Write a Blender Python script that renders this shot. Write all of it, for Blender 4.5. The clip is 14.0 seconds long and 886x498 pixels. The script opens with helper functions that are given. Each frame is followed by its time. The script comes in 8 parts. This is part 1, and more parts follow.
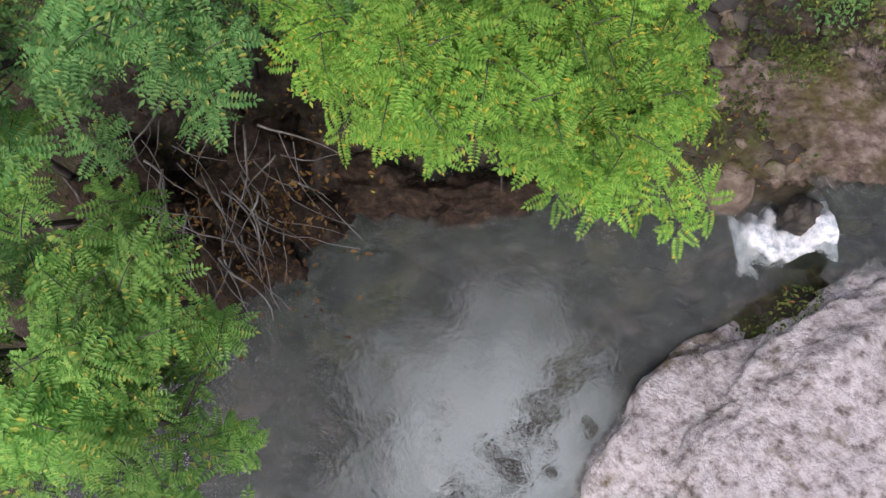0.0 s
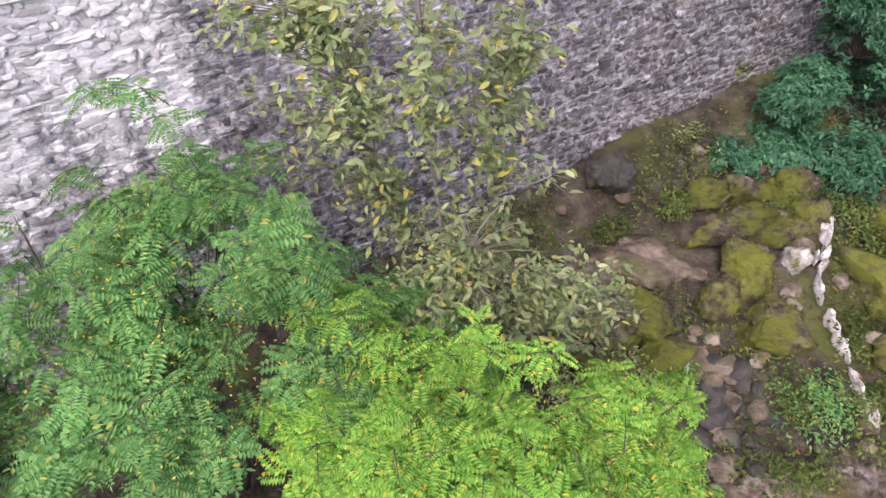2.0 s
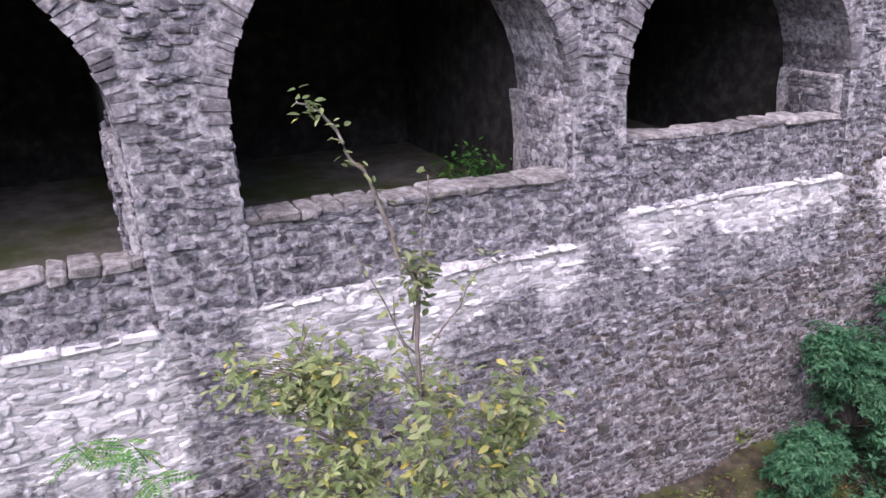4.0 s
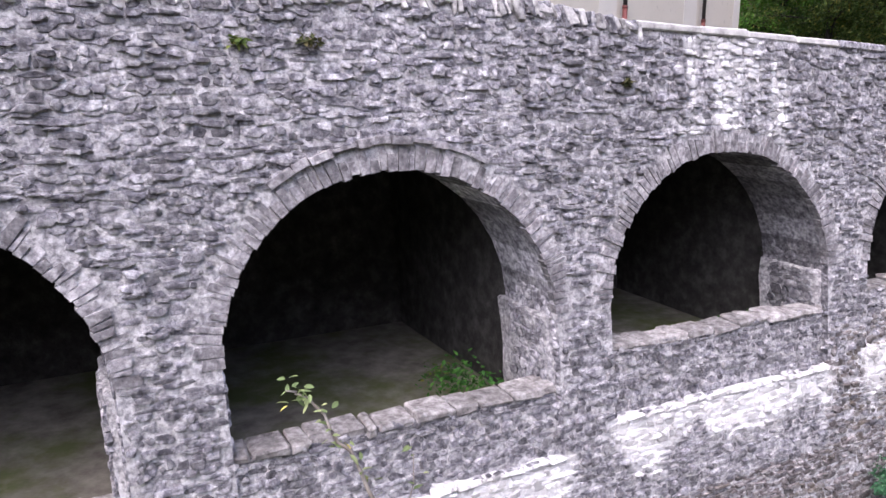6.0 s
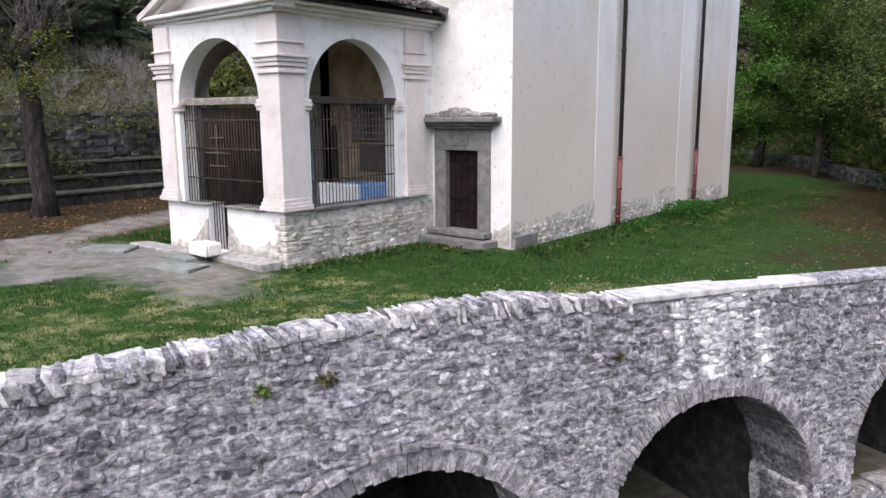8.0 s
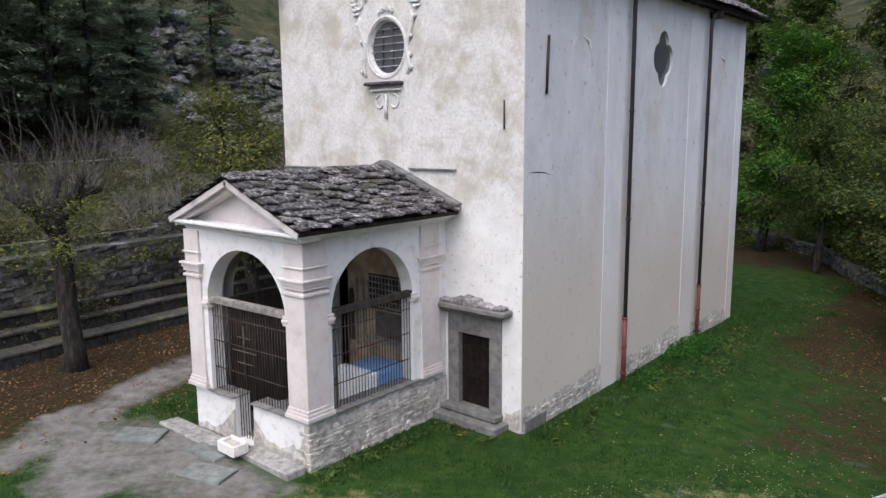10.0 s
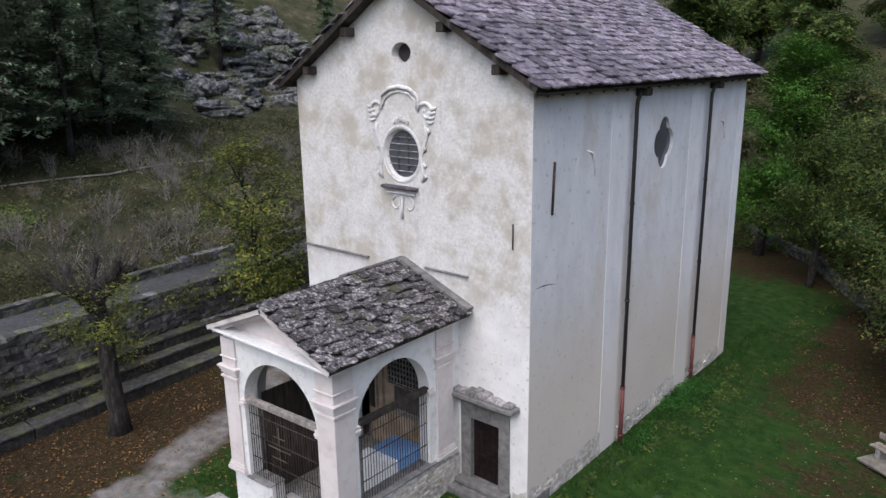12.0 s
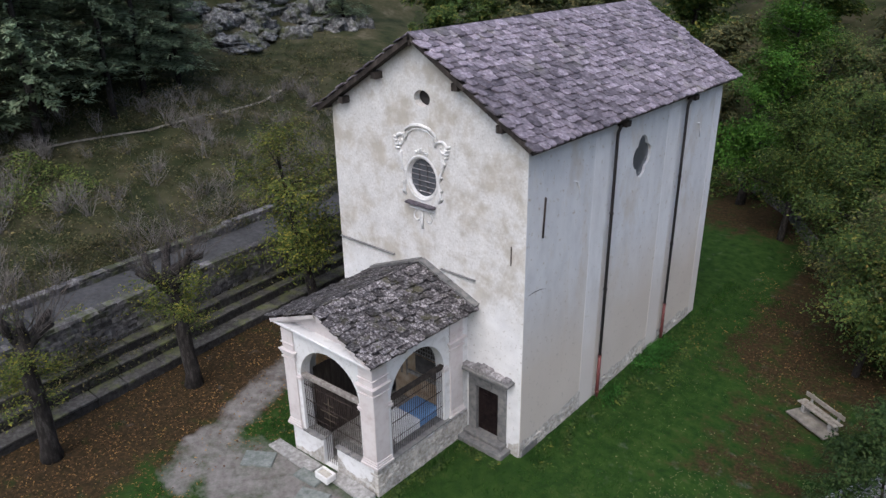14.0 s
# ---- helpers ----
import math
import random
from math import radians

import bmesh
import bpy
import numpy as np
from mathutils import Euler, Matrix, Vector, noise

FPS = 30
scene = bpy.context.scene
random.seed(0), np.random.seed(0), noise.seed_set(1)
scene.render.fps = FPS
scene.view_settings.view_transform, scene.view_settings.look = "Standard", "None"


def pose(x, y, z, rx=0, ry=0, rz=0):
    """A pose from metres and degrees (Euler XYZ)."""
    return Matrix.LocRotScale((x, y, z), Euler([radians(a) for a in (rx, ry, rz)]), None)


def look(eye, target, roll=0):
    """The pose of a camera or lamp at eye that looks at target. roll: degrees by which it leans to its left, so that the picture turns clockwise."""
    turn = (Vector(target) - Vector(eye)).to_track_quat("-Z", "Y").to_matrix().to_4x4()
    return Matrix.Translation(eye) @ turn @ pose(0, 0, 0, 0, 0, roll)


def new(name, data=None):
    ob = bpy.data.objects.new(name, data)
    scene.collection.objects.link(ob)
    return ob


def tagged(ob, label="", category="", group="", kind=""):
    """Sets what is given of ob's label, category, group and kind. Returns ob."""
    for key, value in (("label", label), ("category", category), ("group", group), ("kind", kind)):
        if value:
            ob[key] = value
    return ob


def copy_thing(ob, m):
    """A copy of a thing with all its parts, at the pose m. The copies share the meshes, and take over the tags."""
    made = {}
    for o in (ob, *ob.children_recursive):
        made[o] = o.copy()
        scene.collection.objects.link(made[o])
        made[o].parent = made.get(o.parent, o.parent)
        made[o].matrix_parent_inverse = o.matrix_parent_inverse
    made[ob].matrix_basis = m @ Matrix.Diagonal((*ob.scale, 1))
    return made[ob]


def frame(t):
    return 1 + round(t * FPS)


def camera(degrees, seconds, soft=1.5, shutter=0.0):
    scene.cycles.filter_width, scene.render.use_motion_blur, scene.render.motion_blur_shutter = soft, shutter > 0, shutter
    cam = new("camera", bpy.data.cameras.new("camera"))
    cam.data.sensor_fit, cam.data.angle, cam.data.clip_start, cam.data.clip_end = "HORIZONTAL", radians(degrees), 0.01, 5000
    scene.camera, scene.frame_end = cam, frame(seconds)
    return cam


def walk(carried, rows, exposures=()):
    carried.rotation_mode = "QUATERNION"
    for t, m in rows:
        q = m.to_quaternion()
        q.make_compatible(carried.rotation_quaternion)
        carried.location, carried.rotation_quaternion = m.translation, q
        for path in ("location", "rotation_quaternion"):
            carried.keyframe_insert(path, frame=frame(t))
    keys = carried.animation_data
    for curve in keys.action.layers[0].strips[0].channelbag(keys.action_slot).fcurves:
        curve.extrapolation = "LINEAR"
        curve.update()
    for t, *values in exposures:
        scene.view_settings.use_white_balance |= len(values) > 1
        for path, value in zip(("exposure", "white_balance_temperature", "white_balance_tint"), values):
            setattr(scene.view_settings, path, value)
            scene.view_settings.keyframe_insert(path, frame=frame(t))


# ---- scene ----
cam = camera(62.8, 14.0)
EXPOSURES = [(0.0, 0.45, 6400, 19), (0.5, 0.78, 6400, 19), (1.0, 0.98, 6400, 20), (1.5, 1.08, 6400, 21), (3.0, 1.2, 6200, 26), (4.2, 1.0, 6150, 27), (6.5, 1.47, 6250, 18), (7.5, 1.25, 6300, 15), (9.0, 0.85, 6300, 13), (11.5, 0.6, 6100, 12), (14.0, 0.5, 6100, 11)]
PATH = [
    (0, (10.051, -14.717, -1.808), (8.864, -13.592, -11.673), -7.50),
    (0.5, (10.051, -14.717, -1.808), (8.129, -12.622, -11.395), -3.63),
    (1, (10.051, -14.717, -1.808), (7.350, -11.632, -10.928), -2.25),
    (1.5, (10.051, -14.717, -1.808), (6.616, -10.711, -10.302), -1.46),
    (2, (10.051, -14.717, -1.808), (5.790, -9.712, -9.344), -0.93),
    (2.5, (10.051, -14.717, -1.808), (5.224, -8.985, -8.429), -0.57),
    (3, (10.051, -14.717, -1.808), (4.808, -8.416, -7.536), -0.38),
    (3.5, (10.051, -14.717, -1.808), (4.387, -7.910, -6.454), -0.12),
    (4, (10.051, -14.717, -1.808), (4.037, -7.558, -5.355), -0.08),
    (4.2, (10.058, -14.716, -1.822), (3.985, -7.427, -4.984), -0.03),
    (6.3, (10.004, -14.451, 0.017), (3.734, -6.942, -2.055), -0.30),
    (6.5, (10.009, -14.441, 0.295), (3.734, -6.921, -1.724), -0.33),
    (7, (10.012, -14.445, 1.170), (3.719, -6.912, -0.740), -0.31),
    (7.5, (9.998, -14.481, 2.132), (3.700, -6.936, 0.282), -0.33),
    (8, (10.006, -14.537, 3.133), (3.689, -6.994, 1.345), -0.40),
    (8.5, (10.010, -14.616, 4.151), (3.664, -7.084, 2.421), -0.47),
    (9, (10.017, -14.721, 5.331), (3.640, -7.197, 3.676), -0.42),
    (9.2, (10.041, -14.749, 5.761), (3.643, -7.231, 4.166), -0.44),
    (11.3, (9.944, -15.013, 10.926), (3.589, -7.530, 9.021), -0.83),
    (11.5, (10.010, -15.089, 11.371), (3.662, -7.648, 9.292), -0.86),
    (12, (10.301, -15.464, 12.621), (3.975, -8.138, 10.110), -0.87),
    (12.5, (10.697, -15.986, 13.888), (4.453, -8.738, 10.977), -0.87),
    (13, (11.251, -16.657, 15.220), (5.042, -9.507, 12.005), -0.80),
    (13.5, (11.851, -17.381, 16.533), (5.728, -10.400, 12.821), -0.85),
    (14, (12.562, -18.262, 17.917), (6.459, -11.388, 13.981), -0.88),
]
walk(cam, [(t, look(eye, target, roll)) for t, eye, target, roll in PATH], EXPOSURES)
# ---- world, sun ----
SUN_EL, SUN_AZ = radians(57), radians(162)
world = bpy.data.worlds.new("sky")
world.use_nodes = True
scene.world = world
_nt = world.node_tree
_sky = _nt.nodes.new("ShaderNodeTexSky")
_sky.sky_type = "NISHITA"
_sky.sun_disc = False
_sky.sun_elevation, _sky.sun_rotation = SUN_EL, SUN_AZ
_sky.air_density, _sky.dust_density, _sky.ozone_density = 1.0, 4.0, 1.2
_bg = _nt.nodes["Background"]
_bg.inputs["Strength"].default_value = 0.15
_nt.links.new(_sky.outputs[0], _bg.inputs["Color"])
sun_data = bpy.data.lights.new("sun", "SUN")
sun_data.energy, sun_data.angle, sun_data.color = 1.25, radians(75), (1.0, 0.98, 0.96)
sun = new("sun", sun_data)
_dir = Vector((math.sin(SUN_AZ) * math.cos(SUN_EL), math.cos(SUN_AZ) * math.cos(SUN_EL), math.sin(SUN_EL)))
sun.matrix_world = look(_dir * 60, (0, 0, 0))


# ---- materials ----
def surface(name, cols, scale=3.0, rough=0.9, bump=0.3, big=0.35, spread=(0.3, 0.7), stretch=(1, 1, 1), rnd=0.0, metal=0.0,
            spec=0.3, island=0.0, bscale=8.0, tint=None, tint_scale=0.4, tint_at=(0.5, 0.65), dist=0.02, lime=None, sky_patch=None, coat=None, pits=None):
    """A weathered surface: ramp on fine noise, large soft variation, optional second tint in patches, bump."""
    m = bpy.data.materials.new(name)
    m.use_nodes = True
    nt = m.node_tree
    N, L = nt.nodes, nt.links
    p = N["Principled BSDF"]
    geo = N.new("ShaderNodeNewGeometry")
    mp = N.new("ShaderNodeMapping")
    mp.inputs["Scale"].default_value = stretch
    L.new(geo.outputs["Position"], mp.inputs["Vector"])
    n1 = N.new("ShaderNodeTexNoise")
    n1.inputs["Scale"].default_value, n1.inputs["Detail"].default_value, n1.inputs["Roughness"].default_value = scale, 6.0, 0.65
    L.new(mp.outputs[0], n1.inputs["Vector"])
    r = N.new("ShaderNodeValToRGB")
    el = r.color_ramp.elements
    while len(el) < len(cols):
        el.new(0.5)
    for k, c in enumerate(cols):
        el[k].position = spread[0] + (spread[1] - spread[0]) * k / max(1, len(cols) - 1)
        el[k].color = (*c, 1)
    L.new(n1.outputs["Fac"], r.inputs["Fac"])
    out = r.outputs["Color"]
    if tint:
        n3 = N.new("ShaderNodeTexNoise")
        n3.inputs["Scale"].default_value, n3.inputs["Detail"].default_value, n3.inputs["Roughness"].default_value = tint_scale, 5.0, 0.7
        L.new(mp.outputs[0], n3.inputs["Vector"])
        mr = N.new("ShaderNodeMapRange")
        mr.inputs["From Min"].default_value, mr.inputs["From Max"].default_value = tint_at
        L.new(n3.outputs["Fac"], mr.inputs["Value"])
        mx = N.new("ShaderNodeMix")
        mx.data_type = "RGBA"
        L.new(mr.outputs[0], mx.inputs["Factor"])
        L.new(out, mx.inputs["A"])
        mx.inputs["B"].default_value = (*tint, 1)
        out = mx.outputs["Result"]
    if coat:
        sep = N.new("ShaderNodeSeparateXYZ")
        L.new(geo.outputs["Position"], sep.inputs[0])
        nc = N.new("ShaderNodeTexNoise")
        nc.inputs["Scale"].default_value, nc.inputs["Detail"].default_value, nc.inputs["Roughness"].default_value = 0.55, 6.0, 0.65
        L.new(geo.outputs["Position"], nc.inputs["Vector"])
        wob = N.new("ShaderNodeMath")
        wob.operation = "MULTIPLY_ADD"
        wob.inputs[1].default_value = coat[2]
        L.new(nc.outputs["Fac"], wob.inputs[0])
        L.new(sep.outputs["Z"], wob.inputs[2])
        mr = N.new("ShaderNodeMapRange")
        mr.inputs["From Min"].default_value, mr.inputs["From Max"].default_value = coat[0], coat[1]
        mr.inputs["To Min"].default_value, mr.inputs["To Max"].default_value = coat[4], 0.0
        L.new(wob.outputs[0], mr.inputs["Value"])
        mx = N.new("ShaderNodeMix")
        mx.data_type = "RGBA"
        L.new(mr.outputs[0], mx.inputs["Factor"])
        L.new(out, mx.inputs["A"])
        mx.inputs["B"].default_value = (*coat[3], 1)
        out = mx.outputs["Result"]
    if pits:
        npt = N.new("ShaderNodeTexNoise")
        npt.inputs["Scale"].default_value, npt.inputs["Detail"].default_value, npt.inputs["Roughness"].default_value = pits[0], 5.0, 0.6
        L.new(geo.outputs["Position"], npt.inputs["Vector"])
        mr = N.new("ShaderNodeMapRange")
        mr.inputs["From Min"].default_value, mr.inputs["From Max"].default_value = pits[1], pits[1] + 0.05
        mr.inputs["To Max"].default_value = 0.8
        L.new(npt.outputs["Fac"], mr.inputs["Value"])
        mx = N.new("ShaderNodeMix")
        mx.data_type = "RGBA"
        L.new(mr.outputs[0], mx.inputs["Factor"])
        L.new(out, mx.inputs["A"])
        mx.inputs["B"].default_value = (*pits[2], 1)
        out = mx.outputs["Result"]
    # Noise-edged round patch of colour; on the pool bed it paints reflected sky.
    if sky_patch:
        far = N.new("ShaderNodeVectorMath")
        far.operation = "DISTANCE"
        far.inputs[1].default_value = sky_patch[0]
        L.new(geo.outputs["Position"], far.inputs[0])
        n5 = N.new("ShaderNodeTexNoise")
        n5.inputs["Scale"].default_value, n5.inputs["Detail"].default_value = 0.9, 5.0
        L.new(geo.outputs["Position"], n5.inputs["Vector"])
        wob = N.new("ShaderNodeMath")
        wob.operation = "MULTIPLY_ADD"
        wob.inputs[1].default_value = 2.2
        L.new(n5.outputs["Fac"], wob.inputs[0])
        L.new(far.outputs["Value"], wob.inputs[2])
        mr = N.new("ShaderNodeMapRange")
        mr.inputs["From Min"].default_value, mr.inputs["From Max"].default_value = sky_patch[1], sky_patch[2]
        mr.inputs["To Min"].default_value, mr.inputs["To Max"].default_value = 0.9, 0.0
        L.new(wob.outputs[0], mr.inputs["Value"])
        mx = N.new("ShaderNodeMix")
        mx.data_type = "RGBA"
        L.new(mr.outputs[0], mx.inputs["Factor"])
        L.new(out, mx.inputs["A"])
        mx.inputs["B"].default_value = (*sky_patch[3], 1)
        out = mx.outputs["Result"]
    if lime:
        at = N.new("ShaderNodeAttribute")
        at.attribute_name = "lime_mask"
        n4 = N.new("ShaderNodeTexNoise")
        n4.inputs["Scale"].default_value, n4.inputs["Detail"].default_value, n4.inputs["Roughness"].default_value = 7.0, 6.0, 0.75
        L.new(geo.outputs["Position"], n4.inputs["Vector"])
        ad = N.new("ShaderNodeMath")
        ad.operation = "MULTIPLY_ADD"
        ad.inputs[1].default_value = 1.6
        L.new(n4.outputs["Fac"], ad.inputs[0])
        L.new(at.outputs["Fac"], ad.inputs[2])
        mr = N.new("ShaderNodeMapRange")
        mr.inputs["From Min"].default_value, mr.inputs["From Max"].default_value = 0.75, 1.35
        mr.inputs["To Max"].default_value = 0.86
        L.new(ad.outputs[0], mr.inputs["Value"])
        mx = N.new("ShaderNodeMix")
        mx.data_type = "RGBA"
        L.new(mr.outputs[0], mx.inputs["Factor"])
        L.new(out, mx.inputs["A"])
        mx.inputs["B"].default_value = (*lime, 1)
        out = mx.outputs["Result"]
    n2 = N.new("ShaderNodeTexNoise")
    n2.inputs["Scale"].default_value, n2.inputs["Detail"].default_value = scale * 0.17, 3.0
    L.new(geo.outputs["Position"], n2.inputs["Vector"])
    val = N.new("ShaderNodeMapRange")
    val.inputs["From Min"].default_value, val.inputs["From Max"].default_value = 0.3, 0.7
    val.inputs["To Min"].default_value, val.inputs["To Max"].default_value = 1 - big, 1 + big
    L.new(n2.outputs["Fac"], val.inputs["Value"])
    vout = val.outputs[0]
    for amount, node, socket in ((rnd, "ShaderNodeObjectInfo", "Random"), (island, "ShaderNodeNewGeometry", "Random Per Island")):
        if amount:
            src = N.new(node)
            mr = N.new("ShaderNodeMapRange")
            mr.inputs["To Min"].default_value, mr.inputs["To Max"].default_value = 1 - amount, 1 + amount
            L.new(src.outputs[socket], mr.inputs["Value"])
            mu = N.new("ShaderNodeMath")
            mu.operation = "MULTIPLY"
            L.new(vout, mu.inputs[0])
            L.new(mr.outputs[0], mu.inputs[1])
            vout = mu.outputs[0]
    hsv = N.new("ShaderNodeHueSaturation")
    L.new(vout, hsv.inputs["Value"])
    L.new(out, hsv.inputs["Color"])
    L.new(hsv.outputs[0], p.inputs["Base Color"])
    p.inputs["Roughness"].default_value, p.inputs["Metallic"].default_value = rough, metal
    p.inputs["Specular IOR Level"].default_value = spec
    if bump:
        nb = N.new("ShaderNodeTexNoise")
        nb.inputs["Scale"].default_value, nb.inputs["Detail"].default_value, nb.inputs["Roughness"].default_value = bscale, 8.0, 0.7
        L.new(mp.outputs[0], nb.inputs["Vector"])
        b = N.new("ShaderNodeBump")
        b.inputs["Strength"].default_value, b.inputs["Distance"].default_value = bump, dist
        L.new(nb.outputs["Fac"], b.inputs["Height"])
        L.new(b.outputs[0], p.inputs["Normal"])
    return m


def leafy(name, cols, rnd_island=0.35, rough=0.55, through_light=0.35):
    """Leaf material: colour by island, a little light passing through."""
    m = bpy.data.materials.new(name)
    m.use_nodes = True
    N, L = m.node_tree.nodes, m.node_tree.links
    p = N["Principled BSDF"]
    geo = N.new("ShaderNodeNewGeometry")
    r = N.new("ShaderNodeValToRGB")
    el = r.color_ramp.elements
    while len(el) < len(cols):
        el.new(0.5)
    for k, (pos, c) in enumerate(cols):
        el[k].position, el[k].color = pos, (*c, 1)
    L.new(geo.outputs["Random Per Island"], r.inputs["Fac"])
    n = N.new("ShaderNodeTexNoise")
    n.inputs["Scale"].default_value, n.inputs["Detail"].default_value = 0.9, 3.0
    L.new(geo.outputs["Position"], n.inputs["Vector"])
    mr = N.new("ShaderNodeMapRange")
    mr.inputs["From Min"].default_value, mr.inputs["From Max"].default_value = 0.3, 0.7
    mr.inputs["To Min"].default_value, mr.inputs["To Max"].default_value = 1 - rnd_island, 1 + rnd_island
    L.new(n.outputs["Fac"], mr.inputs["Value"])
    hsv = N.new("ShaderNodeHueSaturation")
    L.new(mr.outputs[0], hsv.inputs["Value"])
    L.new(r.outputs["Color"], hsv.inputs["Color"])
    L.new(hsv.outputs[0], p.inputs["Base Color"])
    p.inputs["Roughness"].default_value = rough
    p.inputs["Specular IOR Level"].default_value = 0.15
    tr = N.new("ShaderNodeBsdfTranslucent")
    L.new(hsv.outputs[0], tr.inputs["Color"])
    mix = N.new("ShaderNodeMixShader")
    mix.inputs[0].default_value = through_light
    L.new(p.outputs[0], mix.inputs[1])
    L.new(tr.outputs[0], mix.inputs[2])
    L.new(mix.outputs[0], N["Material Output"].inputs["Surface"])
    return m


M = {}
M["plaster"] = surface("plaster", [(0.42, 0.395, 0.36), (0.57, 0.555, 0.53), (0.67, 0.66, 0.645)], 11, 0.93, 0.5, 0.08, (0.22, 0.68), (1, 1, 1),
                       tint=(0.44, 0.405, 0.35), tint_scale=0.7, tint_at=(0.47, 0.60), bscale=14, coat=(6.2, 7.7, 2.4, (0.70, 0.695, 0.69), 0.88), pits=(9, 0.60, (0.42, 0.39, 0.35)))
M["plaster_side"] = surface("side_plaster", [(0.53, 0.54, 0.555), (0.60, 0.61, 0.625), (0.65, 0.66, 0.67)], 1.6, 0.93, 0.25, 0.05, (0.28, 0.62), (1, 1, 0.45),
                            tint=(0.53, 0.485, 0.43), tint_scale=0.6, tint_at=(0.52, 0.72), bscale=10, coat=(4.4, 8.4, 2.6, (0.575, 0.52, 0.455), 0.95), pits=(5, 0.61, (0.45, 0.41, 0.36)))
M["plaster_band"] = surface("pilaster_plaster", [(0.58, 0.585, 0.595), (0.65, 0.655, 0.665), (0.70, 0.705, 0.715)], 1.6, 0.93, 0.25, 0.05, (0.28, 0.62), (1, 1, 0.45),
                            bscale=10, coat=(3.6, 7.0, 2.6, (0.61, 0.565, 0.52), 0.9), pits=(4, 0.63, (0.49, 0.45, 0.41)))
M["white_plaster"] = surface("fresh_white_plaster", [(0.47, 0.445, 0.415), (0.60, 0.59, 0.58), (0.69, 0.685, 0.68)], 3.5, 0.9, 0.25, 0.06, (0.25, 0.5), bscale=18, pits=(8, 0.66, (0.40, 0.37, 0.33)))
M["pink_plaster"] = surface("pale_pink_plaster", [(0.46, 0.39, 0.37), (0.56, 0.505, 0.49), (0.61, 0.565, 0.55)], 2.5, 0.9, 0.15, 0.06, (0.25, 0.55), bscale=18)
M["bare"] = surface("bare_masonry", [(0.23, 0.21, 0.18), (0.40, 0.375, 0.34), (0.54, 0.525, 0.50)], 7, 0.95, 0.9, 0.2, (0.3, 0.65), bscale=9, dist=0.05)
M["stone"] = surface("grey_wall_stone", [(0.06, 0.058, 0.07), (0.185, 0.178, 0.206), (0.44, 0.43, 0.465)], 13, 0.9, 1.0, 0.25, (0.32, 0.68), island=0.42, rnd=0.4, bscale=20, dist=0.04, lime=(0.88, 0.87, 0.885))
M["mortar"] = surface("wall_mortar", [(0.16, 0.152, 0.168), (0.36, 0.35, 0.375), (0.62, 0.61, 0.635)], 14, 0.95, 1.0, 0.2, (0.3, 0.66), bscale=16, dist=0.06, lime=(0.82, 0.81, 0.825))
M["coping"] = surface("pale_coping_stone", [(0.14, 0.132, 0.138), (0.36, 0.35, 0.355), (0.58, 0.57, 0.575)], 9, 0.9, 0.8, 0.2, (0.3, 0.65), island=0.3, rnd=0.35, bscale=16)
M["frame_stone"] = surface("grey_frame_stone", [(0.10, 0.10, 0.10), (0.16, 0.157, 0.153), (0.23, 0.22, 0.20)], 5, 0.8, 0.25, 0.15, (0.3, 0.7), bscale=20)
M["slate"] = surface("roof_slate", [(0.058, 0.047, 0.058), (0.125, 0.107, 0.125), (0.25, 0.225, 0.25)], 6, 0.7, 0.6, 0.12, (0.3, 0.72), island=0.5, rnd=0.5, bscale=14,
                     tint=(0.12, 0.115, 0.10), tint_scale=0.6, tint_at=(0.56, 0.78))
M["old_slate"] = surface("old_mossy_slate", [(0.014, 0.012, 0.012), (0.036, 0.031, 0.033), (0.085, 0.078, 0.08), (0.29, 0.275, 0.275)], 11, 0.9, 0.8, 0.15, (0.3, 0.64), island=0.6, rnd=0.6, bscale=14,
                         tint=(0.045, 0.042, 0.025), tint_scale=1.6, tint_at=(0.54, 0.64))
M["dark_wood"] = surface("dark_weathered_wood", [(0.015, 0.012, 0.01), (0.035, 0.028, 0.024), (0.07, 0.058, 0.05)], 6, 0.85, 0.4, 0.2, stretch=(1, 1, 0.2))
M["grey_wood"] = surface("grey_weathered_wood", [(0.12, 0.10, 0.09), (0.22, 0.20, 0.18), (0.33, 0.31, 0.29)], 7, 0.9, 0.4, 0.2)
M["door_wood"] = surface("dark_door_wood", [(0.006, 0.004, 0.004), (0.014, 0.009, 0.009), (0.026, 0.018, 0.016)], 5, 0.8, 0.3, 0.2, spec=0.1)
M["iron"] = surface("rusty_iron", [(0.03, 0.022, 0.02), (0.06, 0.045, 0.04), (0.10, 0.07, 0.055)], 20, 0.7, 0.2, 0.2, metal=0.4)
M["pipe_black"] = surface("dark_pipe_paint", [(0.025, 0.022, 0.022), (0.04, 0.035, 0.035)], 5, 0.5, 0.05, 0.2)
M["pipe_red"] = surface("red_pipe_paint", [(0.12, 0.035, 0.033), (0.17, 0.055, 0.05)], 4, 0.55, 0.05, 0.2)
# Masonry for openings, their lack of light put into a dark colour.
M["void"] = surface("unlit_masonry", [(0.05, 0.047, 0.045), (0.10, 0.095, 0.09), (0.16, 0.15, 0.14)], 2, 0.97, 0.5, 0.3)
# Near-black colours carry the deep shade inside the arches.
M["vault"] = surface("shade_black_masonry", [(0.016, 0.015, 0.014), (0.04, 0.038, 0.036), (0.085, 0.081, 0.077)], 4, 0.95, 0.9, 0.25, bscale=7, dist=0.06)
